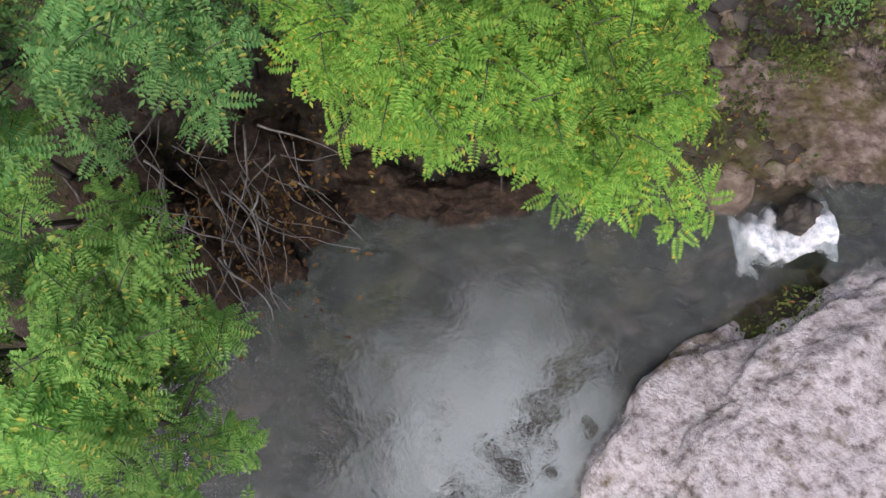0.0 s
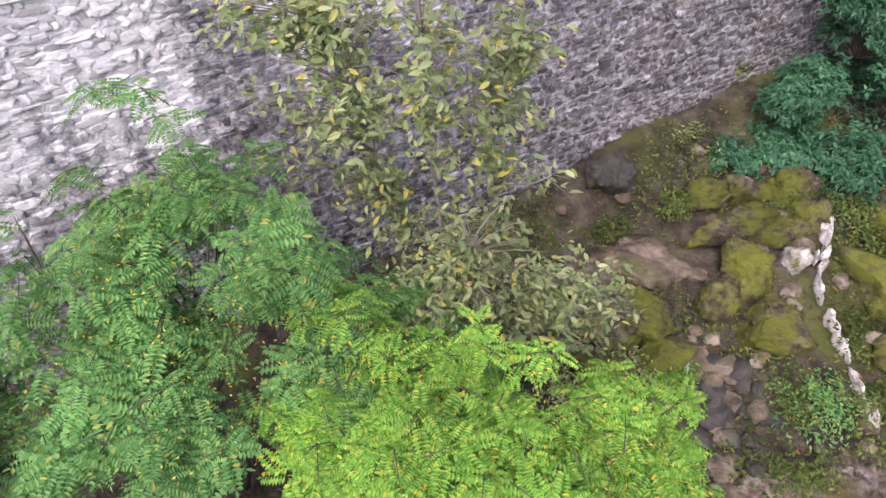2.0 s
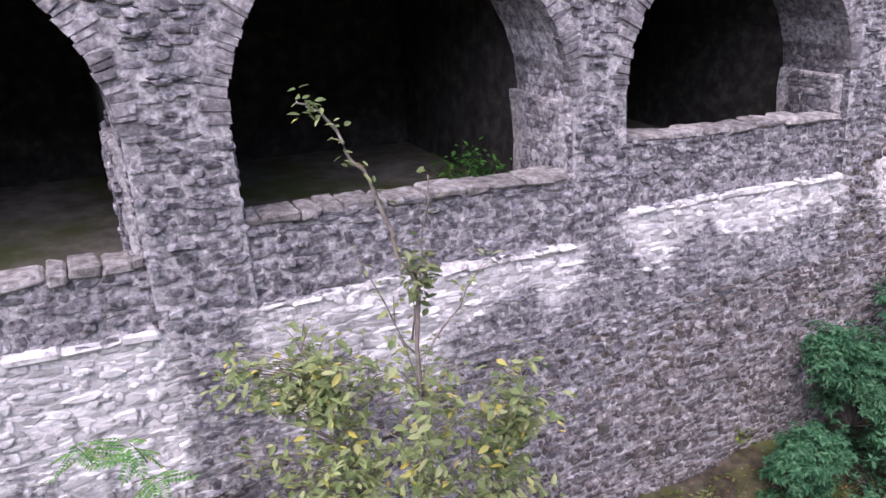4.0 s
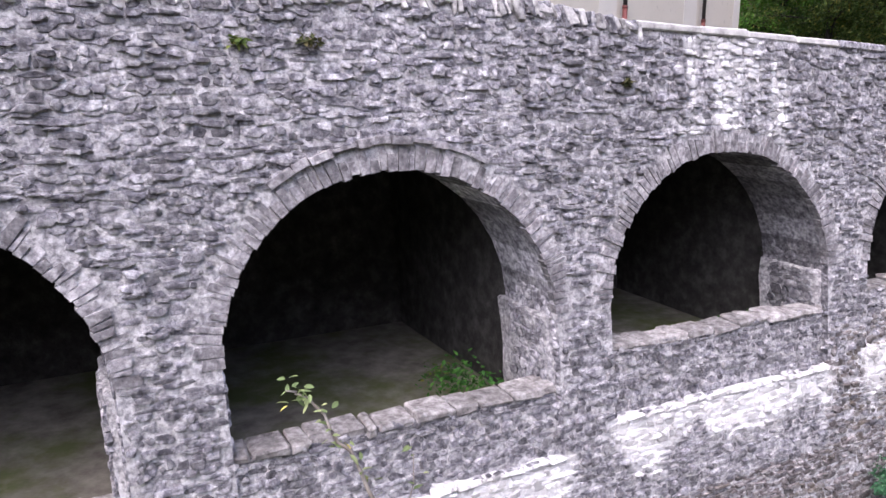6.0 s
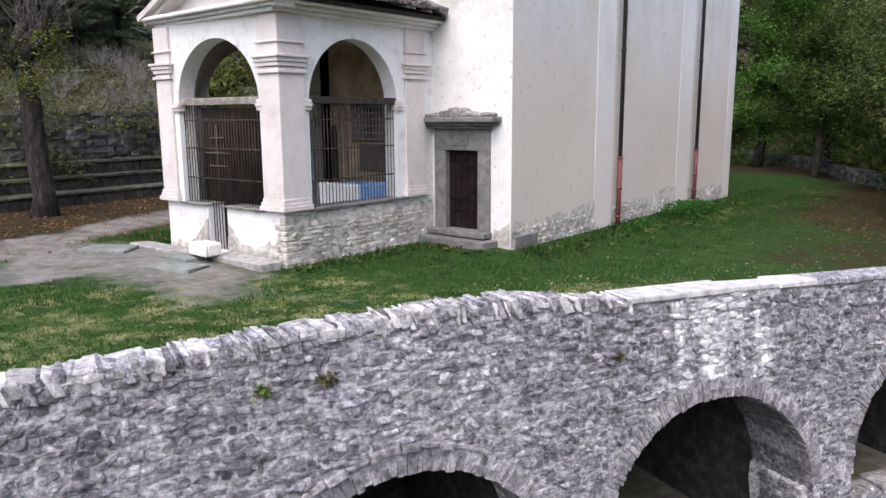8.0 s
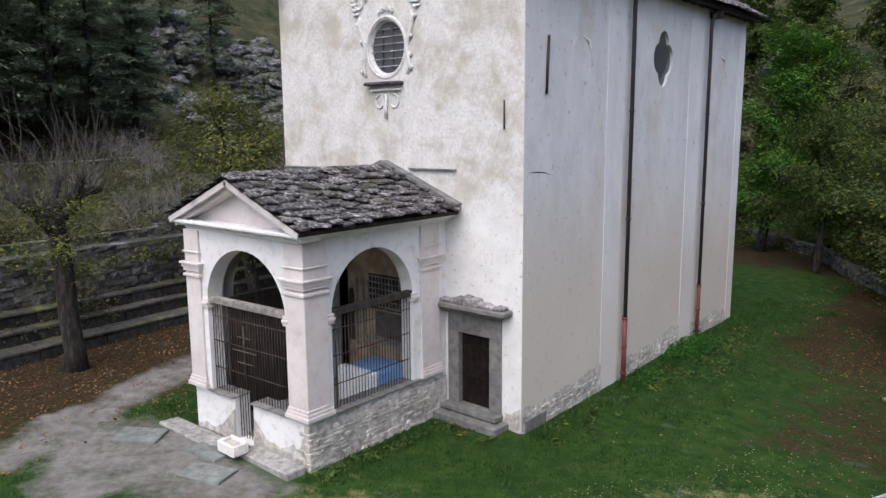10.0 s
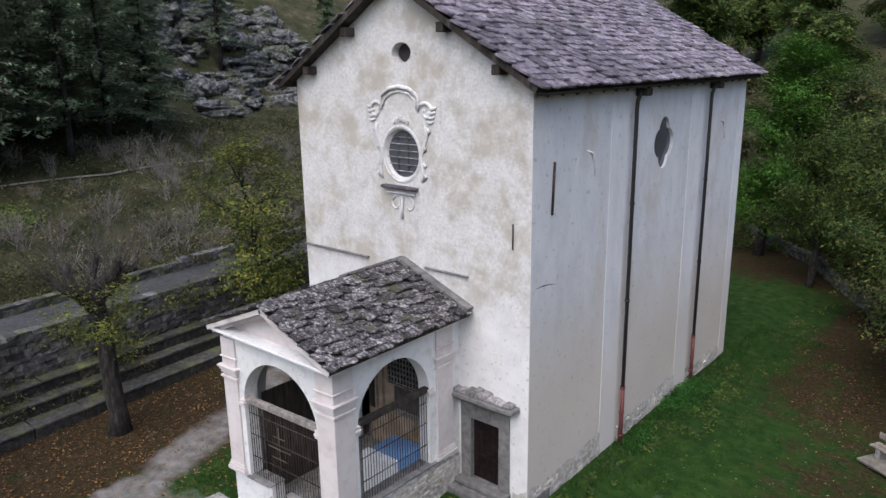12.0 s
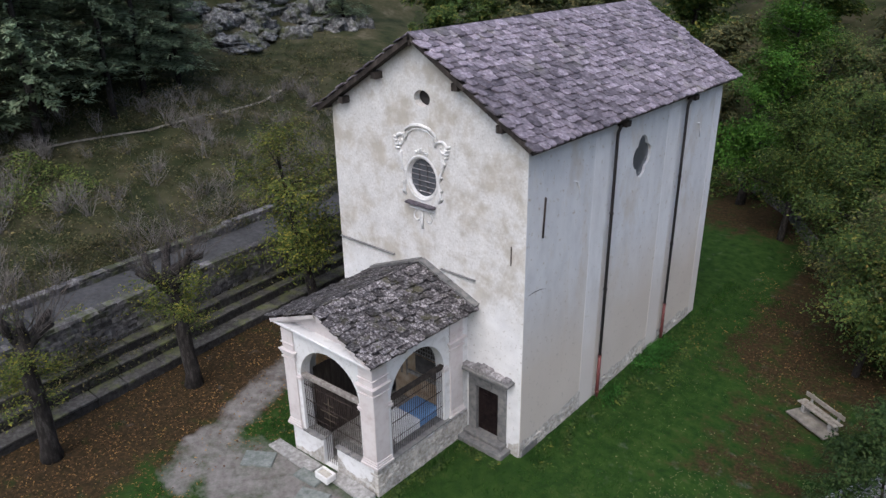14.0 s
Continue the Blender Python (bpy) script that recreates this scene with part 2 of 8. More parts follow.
M["bark"] = surface("tree_bark", [(0.008, 0.007, 0.006), (0.022, 0.018, 0.016), (0.065, 0.06, 0.054)], 8, 0.95, 0.8, 0.2, stretch=(1, 1, 0.3))
M["pale_bark"] = surface("pale_bark", [(0.12, 0.11, 0.10), (0.26, 0.24, 0.22), (0.42, 0.40, 0.37)], 6, 0.9, 0.6, 0.2, stretch=(1, 1, 0.5))
M["sapling_bark"] = surface("smooth_sapling_bark", [(0.12, 0.10, 0.085), (0.21, 0.185, 0.165), (0.32, 0.29, 0.265)], 6, 0.9, 0.2, 0.2)
M["grey_twig"] = surface("grey_shoot_bark", [(0.09, 0.08, 0.07), (0.16, 0.145, 0.13), (0.24, 0.22, 0.20)], 6, 0.9, 0.2, 0.2)
M["twig"] = surface("bare_twig_bark", [(0.045, 0.038, 0.034), (0.10, 0.088, 0.078)], 6, 0.9, 0.2, 0.2)
M["pale_moss_rock"] = surface("pale_mossy_rock", [(0.12, 0.105, 0.09), (0.33, 0.30, 0.28), (0.52, 0.49, 0.47)], 5, 0.9, 0.8, 0.2, (0.3, 0.65), tint=(0.12, 0.125, 0.03), tint_scale=1.4, tint_at=(0.5, 0.62), bscale=8)
M["rock"] = surface("pale_boulder_rock", [(0.22, 0.185, 0.165), (0.58, 0.525, 0.50), (0.80, 0.755, 0.735)], 6, 0.8, 1.0, 0.15, (0.33, 0.56), (1, 1, 1), tint=(0.24, 0.19, 0.12), tint_scale=0.9,
                    tint_at=(0.57, 0.68), bscale=9, dist=0.12)
M["brown_rock"] = surface("wet_brown_rock", [(0.05, 0.04, 0.03), (0.17, 0.13, 0.095), (0.34, 0.28, 0.22)], 2.4, 0.8, 1.0, 0.2, (0.3, 0.68), tint=(0.10, 0.11, 0.03), tint_scale=0.8,
                          tint_at=(0.52, 0.66), bscale=5, dist=0.1)
M["mossy_rock"] = surface("moss_covered_rock", [(0.025, 0.02, 0.014), (0.085, 0.07, 0.045), (0.25, 0.22, 0.17)], 6, 0.9, 1.0, 0.3, (0.3, 0.68), tint=(0.135, 0.145, 0.024), tint_scale=1.5,
                          tint_at=(0.40, 0.54), bscale=12, dist=0.08)
M["blue"] = surface("blue_tarpaulin", [(0.16, 0.30, 0.55), (0.22, 0.40, 0.68)], 1.5, 0.5, 0.1, 0.1)
M["white_cloth"] = surface("white_sheet", [(0.7, 0.7, 0.7), (0.8, 0.8, 0.8)], 3, 0.8, 0.1, 0.05)
M["ochre"] = surface("faded_fresco_plaster", [(0.28, 0.19, 0.12), (0.43, 0.33, 0.23), (0.58, 0.49, 0.38)], 1.8, 0.9, 0.2, 0.2, bscale=10)
M["concrete"] = surface("weathered_concrete", [(0.15, 0.145, 0.135), (0.27, 0.26, 0.245), (0.40, 0.39, 0.375)], 6, 0.9, 0.4, 0.15)
M["marble"] = surface("white_basin_stone", [(0.60, 0.58, 0.56), (0.75, 0.74, 0.72)], 6, 0.6, 0.2, 0.08)
M["slab"] = surface("grey_green_slab", [(0.10, 0.115, 0.105), (0.165, 0.18, 0.165), (0.23, 0.245, 0.23)], 5, 0.85, 0.3, 0.15)
M["robinia"] = leafy("green_compound_leaf", [(0.0, (0.16, 0.36, 0.06)), (0.5, (0.25, 0.48, 0.08)), (0.88, (0.34, 0.56, 0.10)), (0.96, (0.48, 0.55, 0.09)), (1.0, (0.60, 0.50, 0.07))], through_light=0.45)
M["robinia_dark"] = leafy("bluish_green_leaf", [(0.0, (0.03, 0.10, 0.05)), (0.6, (0.06, 0.165, 0.085)), (1.0, (0.115, 0.25, 0.13))])
M["sapling_leaf"] = leafy("olive_sapling_leaf", [(0.0, (0.15, 0.21, 0.09)), (0.5, (0.29, 0.36, 0.16)), (0.9, (0.44, 0.48, 0.25)), (0.96, (0.58, 0.55, 0.17)), (1.0, (0.66, 0.55, 0.12))], through_light=0.4)
M["yellow_leaf"] = leafy("yellow_green_leaf", [(0.0, (0.05, 0.08, 0.02)), (0.5, (0.10, 0.125, 0.028)), (0.85, (0.18, 0.185, 0.035)), (1.0, (0.28, 0.235, 0.04))])
M["wood_leaf"] = leafy("woodland_leaf", [(0.0, (0.033, 0.06, 0.018)), (0.5, (0.065, 0.11, 0.028)), (0.85, (0.11, 0.15, 0.035)), (1.0, (0.22, 0.20, 0.045))])
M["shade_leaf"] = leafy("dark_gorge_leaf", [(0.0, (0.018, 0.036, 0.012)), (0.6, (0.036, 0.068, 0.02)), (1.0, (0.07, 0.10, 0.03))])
M["olive_leaf"] = leafy("olive_brown_leaf", [(0.0, (0.045, 0.06, 0.025)), (0.5, (0.09, 0.105, 0.04)), (0.85, (0.15, 0.145, 0.055)), (1.0, (0.24, 0.19, 0.06))])
M["bright_leaf"] = leafy("bright_broad_leaf", [(0.0, (0.03, 0.085, 0.012)), (0.5, (0.055, 0.14, 0.018)), (1.0, (0.10, 0.20, 0.028))])
M["needle"] = leafy("dark_conifer_needle", [(0.0, (0.13, 0.18, 0.115)), (0.6, (0.20, 0.265, 0.165)), (1.0, (0.29, 0.34, 0.21))], through_light=0.4)
M["weed_leaf"] = leafy("fresh_weed_leaf", [(0.0, (0.022, 0.08, 0.014)), (0.6, (0.04, 0.13, 0.022)), (1.0, (0.075, 0.19, 0.035))])
M["grass_blade"] = leafy("grass_blade", [(0.0, (0.013, 0.052, 0.007)), (0.6, (0.028, 0.09, 0.012)), (0.93, (0.062, 0.115, 0.02)), (1.0, (0.18, 0.165, 0.075))])
M["dead_leaf"] = leafy("fallen_brown_leaf", [(0.0, (0.06, 0.03, 0.015)), (0.5, (0.13, 0.07, 0.028)), (1.0, (0.26, 0.155, 0.05))], through_light=0.1)
M["pale_leaf"] = leafy("pale_fallen_leaf", [(0.0, (0.14, 0.13, 0.06)), (1.0, (0.27, 0.24, 0.13))], through_light=0.1)
M["earth_floor"] = surface("dusty_earth_floor", [(0.26, 0.24, 0.20), (0.40, 0.37, 0.32), (0.50, 0.47, 0.41)], 3, 0.95, 0.3, 0.2, tint=(0.10, 0.14, 0.05), tint_scale=0.7, tint_at=(0.5, 0.7))
M["gorge_ground"] = surface("wet_gorge_floor", [(0.018, 0.015, 0.011), (0.058, 0.046, 0.034), (0.14, 0.115, 0.09)], 3.5, 0.8, 1.0, 0.25, (0.3, 0.7), tint=(0.09, 0.10, 0.025), tint_scale=0.5,
                            tint_at=(0.48, 0.62), bscale=7, dist=0.08)


def yard_material():
    m = bpy.data.materials.new("churchyard_ground")
    m.use_nodes = True
    N, L = m.node_tree.nodes, m.node_tree.links
    p = N["Principled BSDF"]
    geo = N.new("ShaderNodeNewGeometry")

    def noisy(scale, detail=5.0):
        n = N.new("ShaderNodeTexNoise")
        n.inputs["Scale"].default_value, n.inputs["Detail"].default_value, n.inputs["Roughness"].default_value = scale, detail, 0.7
        L.new(geo.outputs["Position"], n.inputs["Vector"])
        return n.outputs["Fac"]

    def ramp(fac, cols, a=0.3, b=0.7):
        r = N.new("ShaderNodeValToRGB")
        el = r.color_ramp.elements
        while len(el) < len(cols):
            el.new(0.5)
        for k, c in enumerate(cols):
            el[k].position, el[k].color = a + (b - a) * k / (len(cols) - 1), (*c, 1)
        L.new(fac, r.inputs["Fac"])
        return r.outputs["Color"]

    def mixed(a, b, name, lo, hi, scale):
        at = N.new("ShaderNodeAttribute")
        at.attribute_name = name
        s = N.new("ShaderNodeMath")
        s.operation = "ADD"
        k = N.new("ShaderNodeMapRange")
        k.inputs["To Min"].default_value, k.inputs["To Max"].default_value = -0.55, 0.55
        k.inputs["From Min"].default_value, k.inputs["From Max"].default_value = 0.25, 0.75
        L.new(noisy(scale), k.inputs["Value"])
        L.new(at.outputs["Fac"], s.inputs[0])
        L.new(k.outputs[0], s.inputs[1])
        mr = N.new("ShaderNodeMapRange")
        mr.inputs["From Min"].default_value, mr.inputs["From Max"].default_value = lo, hi
        L.new(s.outputs[0], mr.inputs["Value"])
        mx = N.new("ShaderNodeMix")
        mx.data_type = "RGBA"
        L.new(mr.outputs[0], mx.inputs["Factor"])
        L.new(a, mx.inputs["A"])
        L.new(b, mx.inputs["B"])
        return mx.outputs["Result"]

    grass = ramp(noisy(2.2, 8), [(0.006, 0.015, 0.003), (0.013, 0.037, 0.005), (0.026, 0.055, 0.009), (0.058, 0.064, 0.022)], 0.28, 0.75)
    straw = ramp(noisy(9, 8), [(0.075, 0.09, 0.026), (0.14, 0.145, 0.058), (0.25, 0.23, 0.125)])
    litter = ramp(noisy(7, 8), [(0.009, 0.008, 0.003), (0.030, 0.020, 0.009), (0.080, 0.047, 0.021)])
    earth = ramp(noisy(2.5, 9), [(0.105, 0.093, 0.083), (0.165, 0.152, 0.141), (0.22, 0.206, 0.196)])
    slope = ramp(noisy(0.35, 9), [(0.010, 0.014, 0.006), (0.028, 0.034, 0.013), (0.055, 0.050, 0.026), (0.11, 0.098, 0.07)], 0.32, 0.7)
    c = mixed(grass, straw, "straw_mask", 0.55, 0.95, 1.7)
    c = mixed(c, litter, "litter_mask", 0.4, 0.8, 1.1)
    c = mixed(c, earth, "path_mask", 0.25, 1.05, 1.3)
    c = mixed(c, slope, "slope_mask", 0.45, 0.6, 1.0)
    L.new(c, p.inputs["Base Color"])
    p.inputs["Roughness"].default_value, p.inputs["Specular IOR Level"].default_value = 0.95, 0.15
    b = N.new("ShaderNodeBump")
    b.inputs["Strength"].default_value, b.inputs["Distance"].default_value = 0.3, 0.04
    L.new(noisy(14, 8), b.inputs["Height"])
    L.new(b.outputs[0], p.inputs["Normal"])
    return m


def water_material():
    m = bpy.data.materials.new("stream_water")
    m.use_nodes = True
    N, L = m.node_tree.nodes, m.node_tree.links
    p = N["Principled BSDF"]
    p.inputs["Base Color"].default_value = (0.84, 0.93, 0.89, 1)
    p.inputs["Roughness"].default_value, p.inputs["IOR"].default_value = 0.06, 1.45
    p.inputs["Transmission Weight"].default_value = 0.96
    geo = N.new("ShaderNodeNewGeometry")
    n = N.new("ShaderNodeTexNoise")
    n.inputs["Scale"].default_value, n.inputs["Detail"].default_value, n.inputs["Distortion"].default_value = 4.5, 5.0, 0.8
    L.new(geo.outputs["Position"], n.inputs["Vector"])
    b = N.new("ShaderNodeBump")
    b.inputs["Strength"].default_value, b.inputs["Distance"].default_value = 0.8, 0.14
    L.new(n.outputs["Fac"], b.inputs["Height"])
    n2 = N.new("ShaderNodeTexNoise")
    n2.inputs["Scale"].default_value, n2.inputs["Detail"].default_value, n2.inputs["Distortion"].default_value = 11.0, 4.0, 1.2
    L.new(geo.outputs["Position"], n2.inputs["Vector"])
    b2 = N.new("ShaderNodeBump")
    b2.inputs["Strength"].default_value, b2.inputs["Distance"].default_value = 0.8, 0.05
    L.new(n2.outputs["Fac"], b2.inputs["Height"])
    L.new(b.outputs[0], b2.inputs["Normal"])
    L.new(b2.outputs[0], p.inputs["Normal"])
    return m


M["yard"] = yard_material()
M["water"] = water_material()
# Darker copy of the step stone: the risers' shade put into colour.
M["riser_shade"] = surface("shaded_step_stone", [(0.015, 0.014, 0.014), (0.035, 0.033, 0.031), (0.07, 0.067, 0.062)], 5, 0.95, 0.6, 0.2, rnd=0.2)
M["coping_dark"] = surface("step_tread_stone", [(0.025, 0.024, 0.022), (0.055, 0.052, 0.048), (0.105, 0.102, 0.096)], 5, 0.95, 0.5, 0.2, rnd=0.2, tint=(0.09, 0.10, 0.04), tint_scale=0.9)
M["dark_stone"] = surface("dark_dry_stone", [(0.035, 0.033, 0.035), (0.09, 0.085, 0.085), (0.18, 0.175, 0.17)], 5, 0.95, 0.6, 0.25, island=0.45, tint=(0.06, 0.07, 0.025), tint_scale=0.7)
M["asphalt"] = surface("worn_asphalt", [(0.03, 0.03, 0.032), (0.05, 0.05, 0.051), (0.075, 0.074, 0.073)], 4, 0.9, 0.2, 0.2)
M["bench_wood"] = surface("bleached_bench_plank", [(0.12, 0.105, 0.085), (0.22, 0.195, 0.165), (0.32, 0.295, 0.26)], 6, 0.85, 0.3, 0.15)


def glass_material():
    m = bpy.data.materials.new("dark_window_glass")
    m.use_nodes = True
    p = m.node_tree.nodes["Principled BSDF"]
    p.inputs["Base Color"].default_value = (0.085, 0.09, 0.10, 1)
    p.inputs["Roughness"].default_value, p.inputs["IOR"].default_value = 0.12, 1.5
    return m


M["glass_dark"] = glass_material()
M["limed_stone"] = surface("limed_wall_stone", [(0.22, 0.21, 0.225), (0.55, 0.54, 0.55), (0.74, 0.73, 0.74)], 10, 0.9, 0.8, 0.2, (0.3, 0.6), island=0.2, bscale=16, dist=0.03)
# Brown stone, darkened further to carry the bush's shade low on the wall.
M["brown_stone"] = surface("brown_shaded_stone", [(0.03, 0.024, 0.025), (0.09, 0.077, 0.08), (0.22, 0.20, 0.205)], 9, 0.9, 0.6, 0.2, (0.28, 0.68), island=0.4, bscale=16, dist=0.03, lime=(0.6, 0.59, 0.60),
                           tint=(0.085, 0.07, 0.05), tint_scale=0.9, tint_at=(0.52, 0.68))
M["pale_slab"] = surface("pale_coping_slab", [(0.24, 0.23, 0.23), (0.39, 0.38, 0.38), (0.52, 0.51, 0.505)], 6, 0.9, 0.4, 0.1, (0.3, 0.6), rnd=0.1)
M["yellow_wood"] = leafy("yellowing_woodland_leaf", [(0.0, (0.05, 0.065, 0.03)), (0.5, (0.10, 0.11, 0.05)), (0.85, (0.16, 0.15, 0.065)), (1.0, (0.22, 0.18, 0.07))])
M["scrub_leaf"] = leafy("scrub_leaf", [(0.0, (0.025, 0.036, 0.014)), (0.4, (0.055, 0.062, 0.024)), (0.75, (0.10, 0.088, 0.042)), (0.95, (0.17, 0.145, 0.075)), (1.0, (0.26, 0.22, 0.08))])
M["outcrop"] = surface("outcrop_rock", [(0.03, 0.03, 0.03), (0.12, 0.12, 0.12), (0.36, 0.36, 0.355)], 2.6, 0.9, 1.0, 0.2, bscale=3, dist=0.2, tint=(0.07, 0.08, 0.03), tint_scale=0.4)
M["bank_rock"] = surface("pinkish_layered_rock", [(0.05, 0.036, 0.026), (0.20, 0.15, 0.12), (0.42, 0.35, 0.30)], 4.5, 0.85, 1.0, 0.2, (0.3, 0.66), tint=(0.11, 0.095, 0.03), tint_scale=0.9, tint_at=(0.46, 0.64), bscale=8, dist=0.12)
M["wet_rock"] = surface("dark_wet_rock", [(0.015, 0.014, 0.012), (0.04, 0.035, 0.03), (0.08, 0.07, 0.05)], 4, 0.75, 0.8, 0.2, spec=0.5)
M["bank_soil"] = surface("brown_bank_soil", [(0.012, 0.009, 0.006), (0.042, 0.028, 0.018), (0.10, 0.068, 0.045)], 7, 0.95, 1.0, 0.25, bscale=10, dist=0.06)
M["foam"] = surface("white_water", [(0.30, 0.36, 0.38), (0.60, 0.65, 0.68), (0.85, 0.87, 0.89)], 7, 0.35, 0.6, 0.1, (0.34, 0.56), bscale=12, dist=0.05)
M["robinia_mid"] = leafy("mid_green_compound_leaf", [(0.0, (0.10, 0.245, 0.075)), (0.5, (0.165, 0.345, 0.11)), (0.92, (0.235, 0.42, 0.135)), (1.0, (0.42, 0.42, 0.10))], through_light=0.45)
M["robinia_bank"] = leafy("fresh_green_compound_leaf", [(0.0, (0.13, 0.30, 0.065)), (0.5, (0.21, 0.41, 0.095)), (0.92, (0.29, 0.49, 0.12)), (1.0, (0.50, 0.48, 0.09))], through_light=0.45)
M["bank_leaf"] = leafy("bank_weed_leaf", [(0.0, (0.055, 0.09, 0.025)), (0.6, (0.11, 0.155, 0.04)), (1.0, (0.22, 0.23, 0.06))])
# The pale patch on this silt paints the sky's reflection in the pool.
M["silt"] = surface("pool_silt_with_sky", [(0.009, 0.013, 0.008), (0.025, 0.034, 0.021), (0.07, 0.085, 0.055)], 1.6, 0.9, 0.3, 0.25, (0.3, 0.7), tint=(0.03, 0.04, 0.02), tint_scale=0.5, tint_at=(0.48, 0.7), sky_patch=((11.0, -15.2, -12.7), 1.9, 3.4, (0.74, 0.78, 0.80)))
M["sill"] = surface("grey_sill_stone", [(0.10, 0.092, 0.094), (0.25, 0.235, 0.235), (0.44, 0.425, 0.43)], 9, 0.9, 0.9, 0.2, (0.3, 0.66), rnd=0.3, bscale=14, dist=0.04)
M["gold_leaf"] = leafy("golden_autumn_leaflet", [(0.0, (0.50, 0.52, 0.08)), (0.6, (0.62, 0.56, 0.10)), (1.0, (0.60, 0.42, 0.07))], through_light=0.4)
M["trodden"] = surface("trodden_slope_soil", [(0.10, 0.09, 0.075), (0.17, 0.155, 0.13), (0.24, 0.22, 0.19)], 3, 0.95, 0.4, 0.2)
M["arch_stone"] = surface("grey_arch_stone", [(0.07, 0.066, 0.074), (0.20, 0.19, 0.205), (0.40, 0.39, 0.405)], 12, 0.9, 0.9, 0.2, (0.3, 0.68), island=0.35, rnd=0.3, bscale=18, dist=0.03)
M["dado_stone"] = surface("ochre_grey_rubble_stone", [(0.25, 0.225, 0.185), (0.41, 0.38, 0.335), (0.54, 0.515, 0.475)], 7, 0.92, 0.8, 0.15, (0.3, 0.62), island=0.25, bscale=14, dist=0.02)
M["stucco"] = surface("old_stucco", [(0.36, 0.345, 0.32), (0.54, 0.53, 0.515), (0.63, 0.625, 0.615)], 5, 0.9, 0.4, 0.1, (0.28, 0.55), bscale=16)
# Earth floor with olive tint, darkened in colour for the hall's shade.
M["hall_floor"] = surface("dim_olive_hall_floor", [(0.085, 0.078, 0.066), (0.15, 0.14, 0.122), (0.22, 0.205, 0.182)], 3, 0.95, 0.4, 0.2, tint=(0.075, 0.09, 0.035), tint_scale=0.6, tint_at=(0.44, 0.62))
M["iron_pale"] = surface("rusty_cross_iron", [(0.05, 0.038, 0.028), (0.11, 0.085, 0.06)], 12, 0.7, 0.2, 0.2)


# ---- building helpers ----
def mesh_ob(name, verts, faces, material, parent=None, label="", smooth=False):
    me = bpy.data.meshes.new(name)
    me.from_pydata([tuple(v) for v in verts], [], [tuple(f) for f in faces])
    me.materials.append(material)
    if smooth:
        me.polygons.foreach_set("use_smooth", [True] * len(me.polygons))
    me.update()
    ob = new(name, me)
    if parent is not None:
        ob.parent = parent
    if label:
        ob["label"] = label
    return ob


def part(name, bm, material, parent=None, label="", smooth=False):
    me = bpy.data.meshes.new(name)
    bmesh.ops.recalc_face_normals(bm, faces=bm.faces)
    bm.to_mesh(me)
    bm.free()
    me.materials.append(material)
    if smooth:
        me.polygons.foreach_set("use_smooth", [True] * len(me.polygons))
    ob = new(name, me)
    if parent is not None:
        ob.parent = parent
    if label:
        ob["label"] = label
    return ob


def thing(name, label, category, group="", kind="", at=(0, 0, 0)):
    ob = new(name)
    ob.location = at
    ob.empty_display_size = 0.1
    return tagged(ob, label, category, group, kind)


def add_box(bm, x0, x1, y0, y1, z0, z1, bevel=0.0, jit=0.0, m=None, seed=None):
    """A box with softened edges, corners a little uneven."""
    r = bmesh.ops.create_cube(bm, size=1.0)
    vs = r["verts"]
    for v in vs:
        v.co = Vector((x0 + (v.co.x + 0.5) * (x1 - x0), y0 + (v.co.y + 0.5) * (y1 - y0), z0 + (v.co.z + 0.5) * (z1 - z0)))
        if jit:
            v.co += Vector((random.uniform(-jit, jit), random.uniform(-jit, jit), random.uniform(-jit, jit)))
    if bevel:
        es = list({e for v in vs for e in v.link_edges})
        g = bmesh.ops.bevel(bm, geom=es, offset=bevel, segments=1, affect="EDGES")
        vs = list({v for f in g["faces"] for v in f.verts} | {v for v in vs if v.is_valid})
    if m is not None:
        bmesh.ops.transform(bm, matrix=m, verts=vs)
    return vs


def box_part(name, dims, material, parent=None, label="", bevel=0.015, jit=0.0, m=None):
    bm = bmesh.new()
    add_box(bm, *dims, bevel=bevel, jit=jit, m=m)
    return part(name, bm, material, parent, label)


def tube_data(pts, radii, sides=6):
    """Vertices and faces of a tube along points."""
    V, F = [], []
    n = len(pts)
    for i, p in enumerate(pts):
        p = Vector(p)
        d = (Vector(pts[min(i + 1, n - 1)]) - Vector(pts[max(i - 1, 0)]))
        if d.length < 1e-6:
            d = Vector((0, 0, 1))
        d.normalize()
        a = d.orthogonal().normalized() if abs(d.z) > 0.9 else d.cross(Vector((0, 0, 1))).normalized()
        b = d.cross(a)
        for k in range(sides):
            t = 2 * math.pi * k / sides
            V.append(p + radii[i] * (math.cos(t) * a + math.sin(t) * b))
    for i in range(n - 1):
        for k in range(sides):
            F.append((i * sides + k, i * sides + (k + 1) % sides, (i + 1) * sides + (k + 1) % sides, (i + 1) * sides + k))
    F.append(tuple(range(sides))[::-1])
    F.append(tuple((n - 1) * sides + k for k in range(sides)))
    return V, F


def tube(name, pts, radii, material, parent=None, label="", sides=8):
    if not isinstance(radii, (list, tuple)):
        radii = [radii] * len(pts)
    V, F = tube_data(pts, radii, sides)
    return mesh_ob(name, V, F, material, parent, label, smooth=True)


def join(chunks):
    V, F = [], []
    for v, f in chunks:
        o = len(V)
        V.extend(v)
        F.extend(tuple(i + o for i in q) for q in f)
    return V, F


